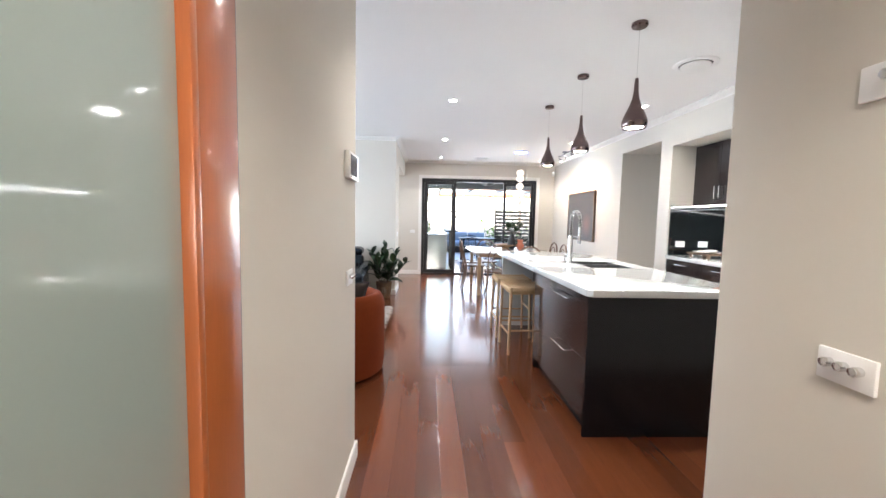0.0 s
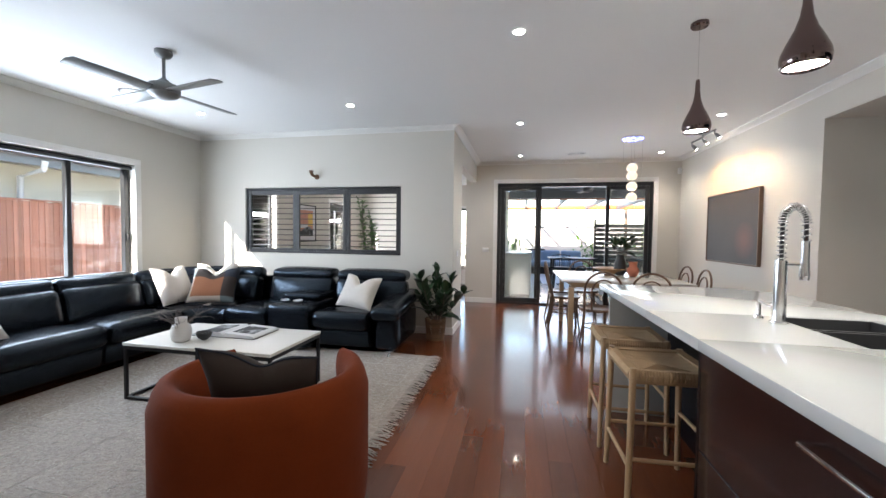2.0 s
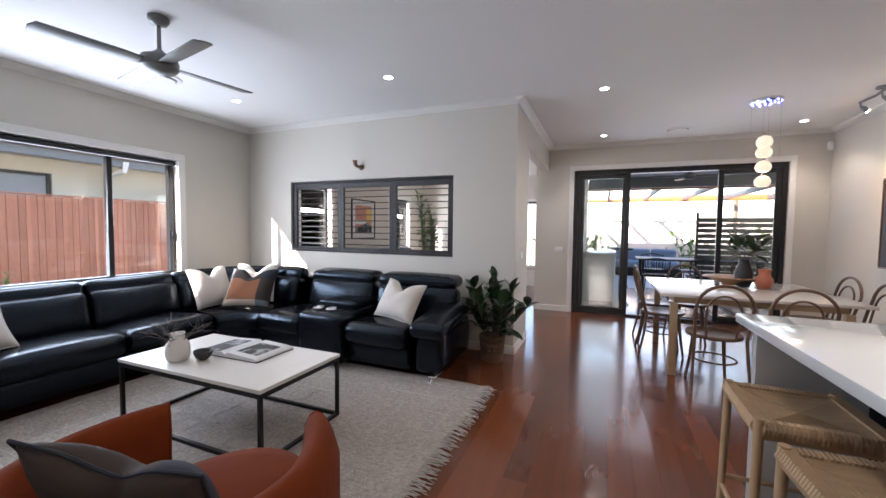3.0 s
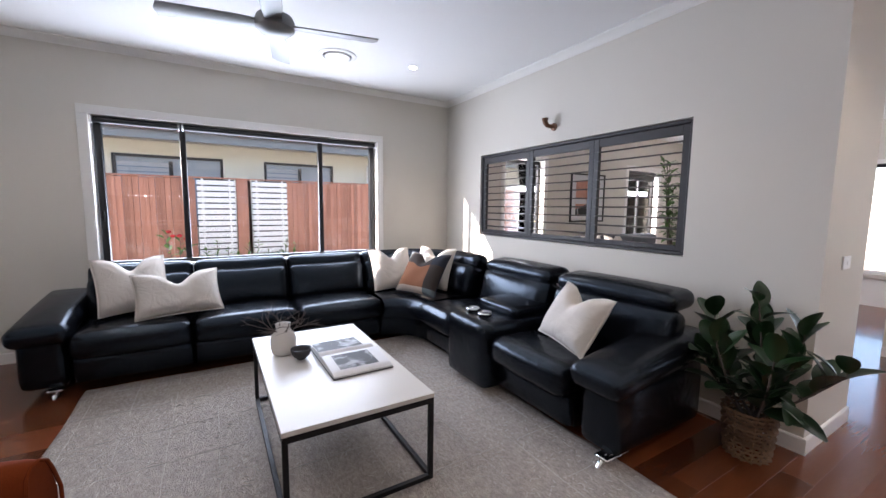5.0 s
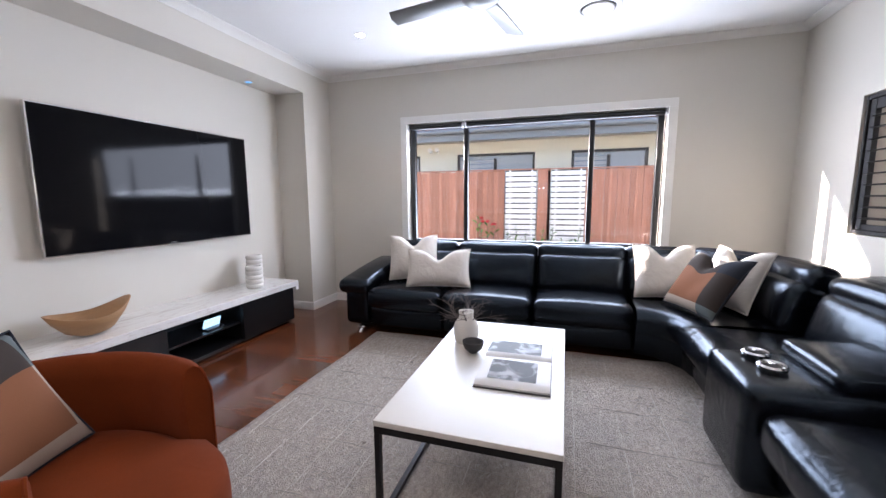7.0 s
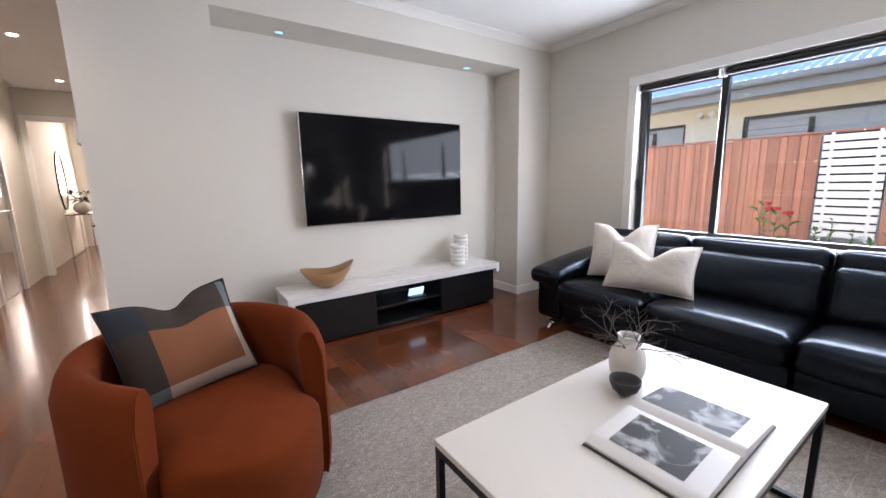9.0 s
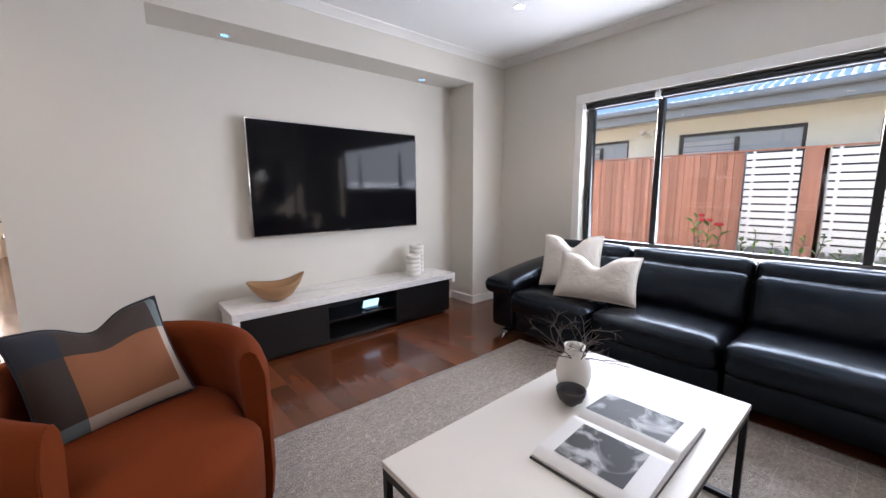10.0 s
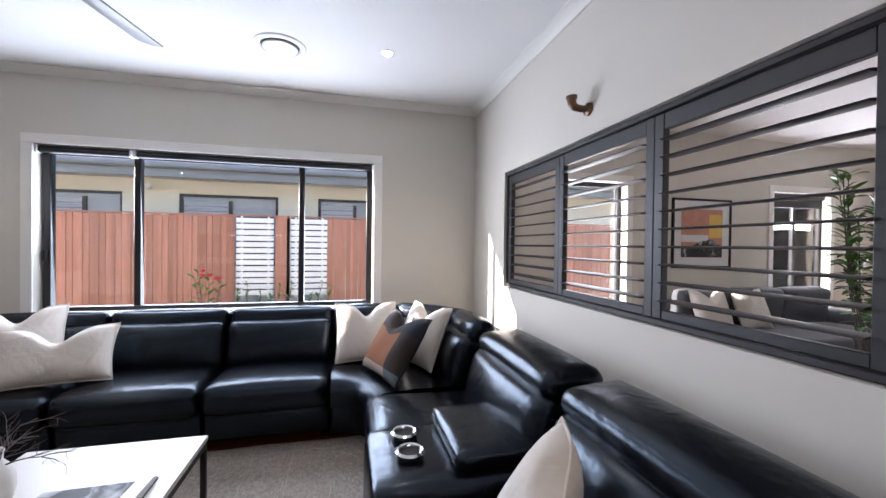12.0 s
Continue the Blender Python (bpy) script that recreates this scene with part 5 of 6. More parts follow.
for x in (-0.09, 0.09):
    for y in (-0.13, 0.13):
        part("foot", lathe([(0, 0), (0.016, 0), (0.022, 0.036), (0, 0.036)], 12, m=pose(x, y, 0)), WALNUT, board)
towel = thing("striped_tea_towel", "crumpled white tea towel with dark stripes on the serving stand", "tea towel", pose(3.22, 4.27, 0.977))
own = bmesh.new()
bmesh.ops.create_grid(own, x_segments=26, y_segments=26, size=0.11)
for v in own.verts:
    v.co.z = 0.018 + 0.02 * noise.noise((v.co.x * 22, v.co.y * 22, 3)) + 0.018 * math.cos(v.co.x * 14) * math.cos(v.co.y * 14)
    v.co.z = max(0.002, v.co.z)
for f in own.faces:
    f.material_index = 1 if int((f.calc_center_median().y + 0.2) / 0.0169) % 3 == 0 else 0
bmesh.ops.solidify(own, geom=own.faces[:], thickness=0.002)
part("cloth", own, [LINEN, NAVY], towel, "", 180)


# ---- pendants ----
def pendant(m, drop=0.33):
    p = thing("pendant_light", "teardrop smoked copper chrome pendant light over the island, lit", "pendant light", m, "island pendants")
    part("ceiling_rose", lathe([(0, 0), (0.05, 0), (0.052, -0.018), (0.046, -0.026), (0.008, -0.028), (0, -0.028)]), COPPER, p)
    part("cord", tube([(0, 0, -0.026), (0, 0, -drop)], 0.0016, 6), CHROME, p, "thin clear cord")
    z = -drop - 0.32
    part("shade", lathe([(0.010, z + 0.33), (0.013, z + 0.30), (0.015, z + 0.25), (0.022, z + 0.20), (0.038, z + 0.15), (0.062, z + 0.10), (0.078, z + 0.06), (0.082, z + 0.035), (0.078, z + 0.012), (0.072, z), (0.069, z + 0.002), (0.075, z + 0.03), (0.06, z + 0.09), (0.01, z + 0.2)], 48), COPPER, p, "polished smoked copper teardrop shade", 180)
    part("lamp", lathe([(0, z + 0.006), (0.05, z + 0.008), (0.066, z + 0.014), (0.066, z + 0.02), (0, z + 0.02)], 32), LAMPLIT, p, "glowing white lamp face")
    return p


p = pendant(pose(1.385, 2.59, H), 0.365)
copy_thing(p, pose(1.385, 3.53, H)), copy_thing(p, pose(1.385, 4.50, H))
for y in (2.59, 3.53, 4.50):
    lamp("pendant_lamp", "SPOT", look((1.385, y, 1.93), (1.385, y, 0)), 2.5, (1, 0.94, 0.86), radius=0.05, spot=radians(110))

# ---- hall: door leaf, switches, intercom ----
door = thing("hall_door", "timber-framed frosted glass door standing beside the hallway wall", "door", pose(XH0 + 0.03, -0.035, 0.0))
part("stile", box(-0.022, 0.58, 0.0, 0.022, 0.70, 2.08, 0.006), REDTIMBER, door, "red-stained timber stile")
part("stile", box(-0.022, -0.46, 0.0, 0.022, -0.34, 2.08, 0.006), REDTIMBER, door, "red-stained timber stile")
part("rail", box(-0.021, -0.339, 1.97, 0.021, 0.579, 2.08, 0.004), REDTIMBER, door)
part("rail", box(-0.021, -0.339, 0.0, 0.021, 0.579, 0.16, 0.004), REDTIMBER, door)
part("moulding", box(-0.016, 0.562, 0.16, 0.026, 0.5795, 1.97, 0.004), REDTIMBER, door)
part("glass_panel", box(-0.004, -0.338, 0.161, 0.006, 0.561, 1.969), FROST, door, "pale green frosted glass panel")
structure("door_1_jamb", box(XH0 - 0.115, 0.765, 0, XH0 - 0.005, 0.785, 2.1), GREYPAINT)
# grey strip standing in for the bluish shade gap between leaf and wall
structure("door_1_stop", box(XH0 - 0.1, 0.672, 0, XH0 + 0.004, 0.762, 2.1), GREYPAINT)


def switch_plate(m, n, label, knobs=True):
    s = thing("light_switch", label, "light switch", m)
    part("plate", box(-0.0005, -0.058, -0.036, 0.009, 0.058, 0.036, 0.0025), WHITEPLASTIC, s)
    for k in range(n):
        y = (k - (n - 1) / 2) * 0.030
        if knobs:
            part("dimmer_knob", lathe([(0, 0), (0.010, 0), (0.011, 0.014), (0.009, 0.019), (0, 0.020)], 20, m=pose(0.009, y, 0.006) @ pose(0, 0, 0, 0, 90)), CHROME, s, "brushed silver dimmer knob")
        else:
            part("rocker", box(0.0095, y - 0.008, -0.012, 0.013, y + 0.008, 0.012, 0.002), WHITEPLASTIC, s)
    return s


switch_plate(pose(XH0, 1.843, 1.02), 3, "white wall plate with three silver dimmer knobs, on the hall wall")
switch_plate(pose(XH1, 0.742, 1.008, 0, 0, 180), 3, "white wall plate with three silver dimmer knobs, beside the kitchen entry")
switch_plate(pose(XH1, 0.712, 1.605, 0, 0, 180), 1, "white wall plate with one rotary knob, above the dimmers", True)
switch_plate(pose(-0.545, 6.86, 1.02), 1, "slim white wall switch on the wall end", False)
switch_plate(pose(-0.36, YD, 1.0, 0, 0, -90), 2, "white wall switch beside the sliding door", False)

inter = thing("intercom_screen", "white video intercom with a dark screen on the hall wall", "intercom", pose(XH0, 1.86, 1.55))
part("case", box(0, -0.115, -0.062, 0.024, 0.115, 0.062, 0.005), WHITEPLASTIC, inter)
part("screen", box(0.0242, -0.088, -0.046, 0.0262, 0.062, 0.048, 0.001, 1), DARKPLASTIC, inter, "dark rectangular screen")
part("speaker_slot", box(0.0242, -0.09, -0.056, 0.0255, -0.055, -0.052), DARKPLASTIC, inter)
for k in range(4):
    part("button", lathe([(0, 0), (0.0035, 0), (0.003, 0.001), (0, 0.001)], 12, m=pose(0.0242, 0.088, 0.035 - k * 0.022) @ pose(0, 0, 0, 0, 90)), material("pale_blue_key_light", (0.3, 0.35, 1.0), 0.4, vary=0, bump=0, emit=1.2), inter, "small blue lit key")

# hall doors, entry and console beyond
for k, (y0, y1) in enumerate(((-2.05, -1.2), (-1.05, -0.2))):
    d = structure("door_%d" % (k + 2), box(XH1 + 0.02, y0 + 0.03, 0.004, XH1 + 0.055, y1 - 0.03, 2.02, 0.003, 1), material("gloss_greige_door", (0.30, 0.28, 0.25), 0.08, vary=0.04, bump=0.0, coat=1.0), "glossy greige hinged door")
    part("door_frame", join(join(box(XH1 - 0.012, y0 - 0.045, 0, XH1 + 0.06, y0 + 0.027, 2.05, 0.003, 1), box(XH1 - 0.012, y1 - 0.027, 0, XH1 + 0.06, y1 + 0.045, 2.05, 0.003, 1)), box(XH1 - 0.012, y0 - 0.045, 2.022, XH1 + 0.06, y1 + 0.045, 2.095, 0.003, 1)), TRIM, d, "white painted door frame")
    part("door_handle", tube([(XH1 + 0.02, y0 + 0.09, 1.0), (XH1 - 0.04, y0 + 0.09, 1.0), (XH1 - 0.045, y0 + 0.10, 1.0), (XH1 - 0.045, y0 + 0.20, 1.0)], 0.009, 8), CHROME, d, "steel lever handle")
casing("trim_entry", "y", -3.0 + 0.1, -0.25, 0.80, 0, 2.2, 0.07, 0.015)
con = thing("console_table", "slim dark-topped console table on thin silver legs", "console table", pose(0.72, -5.2, 0))
part("top", box(-0.2, -0.6, 0.78, 0.15, 0.6, 0.80, 0.002), WALNUT, con)
for x in (-0.19, 0.14):
    for y in (-0.59, 0.59):
        part("leg", box(x - 0.01, y - 0.01, 0, x + 0.01, y + 0.01, 0.78), CHROME, con)
    part("rail", box(x - 0.01, -0.58, 0.0, x + 0.01, 0.58, 0.02), CHROME, con)
ev = thing("round_vase", "round cream vase with dark foliage on the console table", "vase", pose(0.66, -4.85, 0.801))
part("body", lathe([(0, 0), (0.05, 0), (0.11, 0.05), (0.13, 0.11), (0.10, 0.18), (0.04, 0.21), (0.03, 0.21), (0, 0.1)]), CERAMIC, ev, "", 180)
leafy("foliage", [((0, 0, 0.2), (0.10, 0.14, 0.34), (0, 0)), ((0, 0, 0.2), (-0.12, 0.08, 0.36), (0, 0)), ((0, 0, 0.2), (0, -0.16, 0.35), (0, 0))], LEAF, TWIG, ev, 6, (0.09, 0.13), 0.6, 7)
mir = thing("oval_mirror", "tall oval mirror with a thin black frame on the entry wall", "mirror", pose(XH1 - 0.001, -5.0, 1.4))
own = lathe([(0, 0), (0.30, 0), (0.30, 0.012), (0, 0.012)], 48)
for v in own.verts:
    v.co = Vector((-v.co.z - 0.002, v.co.x, v.co.y * 1.7))
part("glass", own, material("mirror_silver", (0.9, 0.9, 0.9), 0.02, metal=1.0, vary=0, bump=0), mir, "silvered mirror glass")
part("rim", tube([(-0.012, 0.31 * math.cos(a), 0.525 * math.sin(a)) for a in np.linspace(0, math.tau, 48, endpoint=False)], 0.012, 8, True), BLACKMETAL, mir, "thin black rim")
lamp("entry_daylight", "AREA", look((0.2, -6.3, 1.8), (0.2, -3, 0.8)), 12, (1.0, 0.90, 0.78), size=1.0, size_y=1.6)


# ---- dining ----
dt = thing("dining_table", "large pale-topped dining table on slim timber legs", "dining table", pose(1.50, 7.15, 0))
part("tabletop", box(-0.72, -0.68, 0.725, 0.72, 0.68, 0.75, 0.004), material("pale_satin_tabletop", (0.62, 0.58, 0.53), 0.16, vary=0.04, bump=0.0, coat=0.3), dt, "pale satin tabletop")
part("apron", join(join(box(-0.60, -0.57, 0.66, 0.60, -0.545, 0.7245), box(-0.60, 0.545, 0.66, 0.60, 0.57, 0.7245)), join(box(-0.60, -0.545, 0.66, -0.575, 0.545, 0.7245), box(0.575, -0.545, 0.66, 0.60, 0.545, 0.7245))), OAK, dt)
for sx in (-1, 1):
    for sy in (-1, 1):
        part("leg", box(sx * 0.60 - 0.03, sy * 0.57 - 0.03, 0, sx * 0.60 + 0.03, sy * 0.57 + 0.03, 0.659, 0.004), OAK, dt, "square timber leg")


def bentwood(m):
    c = thing("bentwood_chair", "brown bentwood dining chair with a hooped back, at the dining table", "dining chair", m, "chairs round the dining table")
    part("seat", lathe([(0, 0.452), (0.15, 0.450), (0.185, 0.462), (0.20, 0.462), (0.206, 0.450), (0.20, 0.432), (0, 0.436)], 36), WALNUT, c, "round brown plywood seat")
    for a in (50, 130):
        x, y = math.cos(radians(a)), math.sin(radians(a))
        part("front_leg", tube([(x * 0.17, y * 0.17, 0.435), (x * 0.20, y * 0.20, 0.2), (x * 0.235, y * 0.235, 0)], [0.016, 0.014, 0.011], 10), WALNUT, c)
    hoop = []
    for s in (1,):
        left = [(-0.205, -0.235, 0), (-0.19, -0.19, 0.22), (-0.178, -0.165, 0.44), (-0.19, -0.21, 0.62)]
        hoop = left + [(-0.19 * math.cos(t), -0.235 - 0.02 * math.sin(t), 0.70 + 0.185 * math.sin(t)) for t in np.linspace(0.1, math.pi - 0.1, 13)] + [(-x, y, z) for x, y, z in left[::-1]]
    part("back_hoop", tube(hoop, 0.0125, 10), WALNUT, c, "bent timber back hoop and rear legs", 80)
    inner = [(-0.10, -0.175, 0.45), (-0.115, -0.205, 0.60)] + [(-0.115 * math.cos(t), -0.22 - 0.02 * math.sin(t), 0.67 + 0.13 * math.sin(t)) for t in np.linspace(0.1, math.pi - 0.1, 11)] + [(0.115, -0.205, 0.60), (0.10, -0.175, 0.45)]
    part("inner_hoop", tube(inner, 0.009, 8), WALNUT, c, "", 80)
    part("brace_ring", tube([(0.165 * math.cos(t), 0.165 * math.sin(t), 0.24) for t in np.linspace(0, math.tau, 28, endpoint=False)], 0.008, 8, True), WALNUT, c, "", 80)
    return c


ch = bentwood(pose(0.90, 7.25, 0, 0, 0, -90))
for x, y, a in ((0.92, 7.78, -86), (1.17, 6.40, 3), (1.68, 6.40, -4), (2.22, 6.88, 88), (2.22, 7.40, 92), (1.25, 7.92, 182)):
    copy_thing(ch, pose(x, y, 0, 0, 0, a))
fb = solid("fruit_bowl", lathe([(0, 0.0), (0.06, 0), (0.07, 0.02), (0.19, 0.07), (0.235, 0.085), (0.228, 0.092), (0.17, 0.078), (0, 0.035)], 36), BOWLWOOD, "wide shallow timber bowl on the dining table", "bowl", pose(1.52, 7.42, 0.751), smooth=80)
dv = thing("flower_vase", "dark vase of broad green leaves on the dining table", "vase", pose(1.62, 7.35, 0.751))
part("body", lathe([(0, 0), (0.05, 0), (0.075, 0.05), (0.08, 0.14), (0.05, 0.23), (0.045, 0.27), (0.052, 0.28), (0.045, 0.28), (0.035, 0.22), (0, 0.1)]), DARKCER, dv, "", 180)
leafy("foliage", [((0, 0, 0.2), (0.13 * math.cos(a), 0.13 * math.sin(a), 0.40 + 0.04 * (a % 2)), (0, 0)) for a in (0, 1.3, 2.5, 3.8, 5.0)], LEAF, TWIG, dv, 9, (0.09, 0.14), 0.7, 6, 0.5)
dp = thing("terracotta_pot", "terracotta vase beside the leaves on the dining table", "vase", pose(1.76, 7.25, 0.751))
part("body", lathe([(0, 0), (0.045, 0), (0.075, 0.06), (0.07, 0.10), (0.045, 0.13), (0.05, 0.17), (0.06, 0.19), (0.052, 0.19), (0.035, 0.14), (0, 0.1)]), TERRA, dp, "", 80)

cl = thing("cluster_pendant", "cluster pendant of four small crystal shades below a blue-lit plate", "pendant light", pose(1.765, 7.45, H))
part("ceiling_plate", lathe([(0, 0), (0.135, 0), (0.135, -0.022), (0.12, -0.028), (0, -0.028)], 40), CHROME, cl, "polished round ceiling plate")
for k in range(18):
    a = k / 18 * math.tau
    r = 0.12 if k % 2 else 0.07
    part("led_point", lathe([(0, -0.0285), (0.008, -0.0285), (0.006, -0.036), (0, -0.037)], 8, m=pose(r * math.cos(a), r * math.sin(a), 0)), BLUELED, cl, "small blue LED point")
for x, y, z in ((-0.11, 0.03, -0.41), (0.0, 0.06, -0.516), (0.118, -0.02, -0.66), (0.008, -0.06, -0.81)):
    part("cord", tube([(x, y, -0.026), (x, y, z + 0.08)], 0.0016, 5), CHROME, cl)
    s = part("shade", lathe([(0.012, z + 0.055), (0.045, z + 0.045), (0.066, z + 0.015), (0.070, z - 0.01), (0.060, z - 0.04), (0.045, z - 0.055), (0.04, z - 0.053), (0.058, z - 0.03), (0.062, z), (0.04, z + 0.04), (0.01, z + 0.048)], 28), LAMPWARM, cl, "faceted glowing crystal shade", 20)
    part("cap", lathe([(0, z + 0.085), (0.010, z + 0.085), (0.012, z + 0.065), (0.03, z + 0.06), (0.032, z + 0.054), (0, z + 0.054)], 20), CHROME, s, "chrome cap")
lamp("cluster_lamp", "POINT", pose(1.765, 7.45, 1.95), 2, (1, 0.85, 0.65), radius=0.08)

tr = thing("track_light", "brushed steel ceiling bar with three small adjustable spotlights", "track light", pose(2.58, 7.36, H))
part("rose", lathe([(0, 0), (0.045, 0), (0.045, -0.018), (0, -0.02)], 24), STEEL, tr)
part("bar", tube([(0, -0.34, -0.045), (-0.02, -0.10, -0.045), (0.02, 0.12, -0.045), (0, 0.34, -0.045)], 0.011, 10), STEEL, tr)
part("post", tube([(0, 0, -0.018), (0, 0, -0.04)], 0.008, 8), STEEL, tr)
for y in (-0.32, 0.0, 0.32):
    hd = part("spot_head", tube([(0, y, -0.055), (0, y, -0.085), (0.02, y, -0.10), (0.055, y, -0.135)], [0.006, 0.009, 0.019, 0.022], 14), STEEL, tr, "small steel spotlight head")
    part("lens", lathe([(0, 0), (0.018, 0), (0.018, 0.003), (0, 0.003)], 18, m=look((0.0565, y, -0.1365), (-0.02, y, -0.065))), LAMPLIT, hd, "lit lens")
    lamp("track_lamp", "SPOT", look((2.645, 7.36 + y, H - 0.15), (2.95, 7.25 + y * 1.5, 1.75)), 8, (1.0, 0.52, 0.16), radius=0.02, spot=radians(75))

pic = thing("framed_painting", "large dark abstract painting in a slim brown frame", "painting", pose(XK - 0.001, 7.32, 1.405))
PW2, PH2 = 0.615, 0.45
for z in (-1, 1):
    part("frame", box(-0.042, -PW2, z * PH2 - 0.007, 0, PW2, z * PH2 + 0.007, 0.001, 1), WALNUT, pic, "slim brown timber frame")
    part("frame", box(-0.042, z * PW2 - 0.007, -PH2 + 0.007, 0, z * PW2 + 0.007, PH2 - 0.007, 0.001, 1), WALNUT, pic, "slim brown timber frame")
CANVAS = material("dark_grey_canvas", (0.045, 0.041, 0.042), 0.6, vary=0.3, scale=1.6, grain=200, bump=0.1)
nt = CANVAS.node_tree
geo, dist, rmp, mm = nt.nodes.new("ShaderNodeTexCoord"), nt.nodes.new("ShaderNodeVectorMath"), nt.nodes.new("ShaderNodeMapRange"), nt.nodes.new("ShaderNodeMix")
dist.operation = "DISTANCE"
dist.inputs[1].default_value = (-0.03, -0.33, -0.16)
rmp.inputs["From Min"].default_value, rmp.inputs["From Max"].default_value = 0.05, 0.24
rmp.inputs["To Min"].default_value, rmp.inputs["To Max"].default_value = 0.28, 0.0
mm.data_type = "RGBA"
mm.inputs["B"].default_value = (0.30, 0.10, 0.07, 1)
src = nt.nodes["Principled BSDF"].inputs["Base Color"].links[0].from_socket
nt.links.new(geo.outputs["Object"], dist.inputs[0]), nt.links.new(dist.outputs["Value"], rmp.inputs[0]), nt.links.new(rmp.outputs[0], mm.inputs["Factor"])
nt.links.new(src, mm.inputs["A"]), nt.links.new(mm.outputs["Result"], nt.nodes["Principled BSDF"].inputs["Base Color"])
part("canvas", box(-0.034, -PW2 + 0.010, -PH2 + 0.010, -0.01, PW2 - 0.010, PH2 - 0.010, 0.001, 1), CANVAS, pic, "dark grey canvas with a soft rust glow")
pir = thing("motion_sensor", "small white corner motion sensor high on the dining room wall", "sensor", pose(2.90, 8.97, 2.40))
part("case", puff(0.06, 0.05, 0.11, 0.02, 4), WHITEPLASTIC, pir)

# ---- rear lounge, seen through the shutters ----
def picture(m, w, h, label, mats):
    p = thing("framed_picture", label, "picture", m)
    for s in (-1, 1):
        part("frame", box(s * w - 0.012, -0.025, -h - 0.012, s * w + 0.012, 0, h + 0.012, 0.002, 1), BLACKMETAL, p)
        part("frame", box(-w + 0.0125, -0.025, s * h - 0.012, w - 0.0125, 0, s * h + 0.012, 0.002, 1), BLACKMETAL, p)
    part("mount", box(-w + 0.012, -0.012, -h + 0.012, w - 0.012, -0.002, h - 0.012), PAPER, p, "white picture mount")
    part("print", box(-w * 0.72, -0.0135, -h * 0.72, w * 0.72, -0.0125, h * 0.72), mats, p, "orange, rust and grey print")
    return p


pr = picture(pose(XW + 0.001, 9.28, 1.485, 0, 0, 90), 0.405, 0.385, "black-framed print of peach, yellow and grey shapes in a white mount", material("peach_print", (0.50, 0.22, 0.15), 0.4, vary=0.5, scale=4, grain=9, bump=0))
part("yellow_patch", box(0.10, -0.0145, -0.05, 0.285, -0.0137, 0.22), material("yellow_ink", (0.70, 0.46, 0.10), 0.5, vary=0.2), pr, "yellow printed patch")
part("white_band", box(-0.29, -0.0145, -0.10, 0.09, -0.0137, -0.02), PAPER, pr, "pale printed band")
part("dark_mound", prism([(-0.29, -0.275), (0.29, -0.275), (0.29, -0.15), (0.14, -0.07), (-0.02, -0.09), (-0.16, -0.16), (-0.29, -0.18)], 0, 0.0008, m=pose(0, -0.0138, 0, 90)), INK, pr, "dark printed mound shape")
ls = thing("grey_sofa", "charcoal fabric sofa in the rear lounge", "sofa", pose(-3.72, 9.75, 0, 0, 0, 90))
GREYFAB = material("charcoal_upholstery", (0.07, 0.075, 0.085), 0.95, vary=0.15, grain=250, bump=0.3)
part("base", puff(2.3, 0.9, 0.26, 0.05, 5, m=pose(0, 0, 0.19)), GREYFAB, ls)
for k in (-1, 0, 1):
    part("seat_cushion", puff(0.70, 0.72, 0.17, 0.06, 8, (0, 0, 0.02), m=pose(k * 0.71, -0.08, 0.39)), GREYFAB, ls)
    part("back_cushion", puff(0.70, 0.20, 0.44, 0.07, 8, (0, 0.02, 0), m=pose(k * 0.71, 0.30, 0.66, 8)), GREYFAB, ls)
for s in (-1, 1):
    part("arm", puff(0.17, 0.9, 0.60, 0.05, 6, m=pose(s * 1.16, 0, 0.32)), GREYFAB, ls)
cushion("ivory linen cushion on the charcoal sofa", LINEN, pose(-3.75, 8.95, 0.49, -20, 0, 90), 0.45, 0.42, group="lounge cushions")
cushion("ivory linen cushion on the charcoal sofa", LINEN, pose(-3.72, 9.45, 0.49, -20, 0, 95), 0.45, 0.42, group="lounge cushions")
casing("trim_window", "x", XW, 7.5, 8.27, 0.3, 2.02, 0.075, 0.016, 4)
casing("trim_window", "x", XW, 10.36, 11.31, 0.3, 2.02, 0.075, 0.016, 4)
casing("trim_window", "y", 12.2, -1.9, -1.0, 0.3, 2.0, 0.06, -0.016, 4)


def simple_window(name, axis, at, a, b, z0, z1, splits):
    w = structure(name, box(*((at - 0.002, a, z0, at + 0.05, b, z0 + 0.03) if axis == "x" else (a, at, z0, b, at + 0.05, z0 + 0.03))), FRAME)

    def bit(n, p, q, lo, hi, mat, t0, t1):
        o = part(n, box(*((at + t0, p, lo, at + t1, q, hi) if axis == "x" else (p, at + t0, lo, q, at + t1, hi)), 0.002, 1), mat, w)
        return o
    bit("window_frame", a, b, z1 - 0.05, z1, FRAME, 0, 0.05)
    for e in (a, b - 0.045, *splits):
        bit("mullion", e, e + 0.045, z0 + 0.031, z1 - 0.051, FRAME, 0, 0.05)
    g = bit("pane", a + 0.046, b - 0.046, z0 + 0.031, z1 - 0.051, GLASS, 0.018, 0.022)
    g.visible_shadow = False


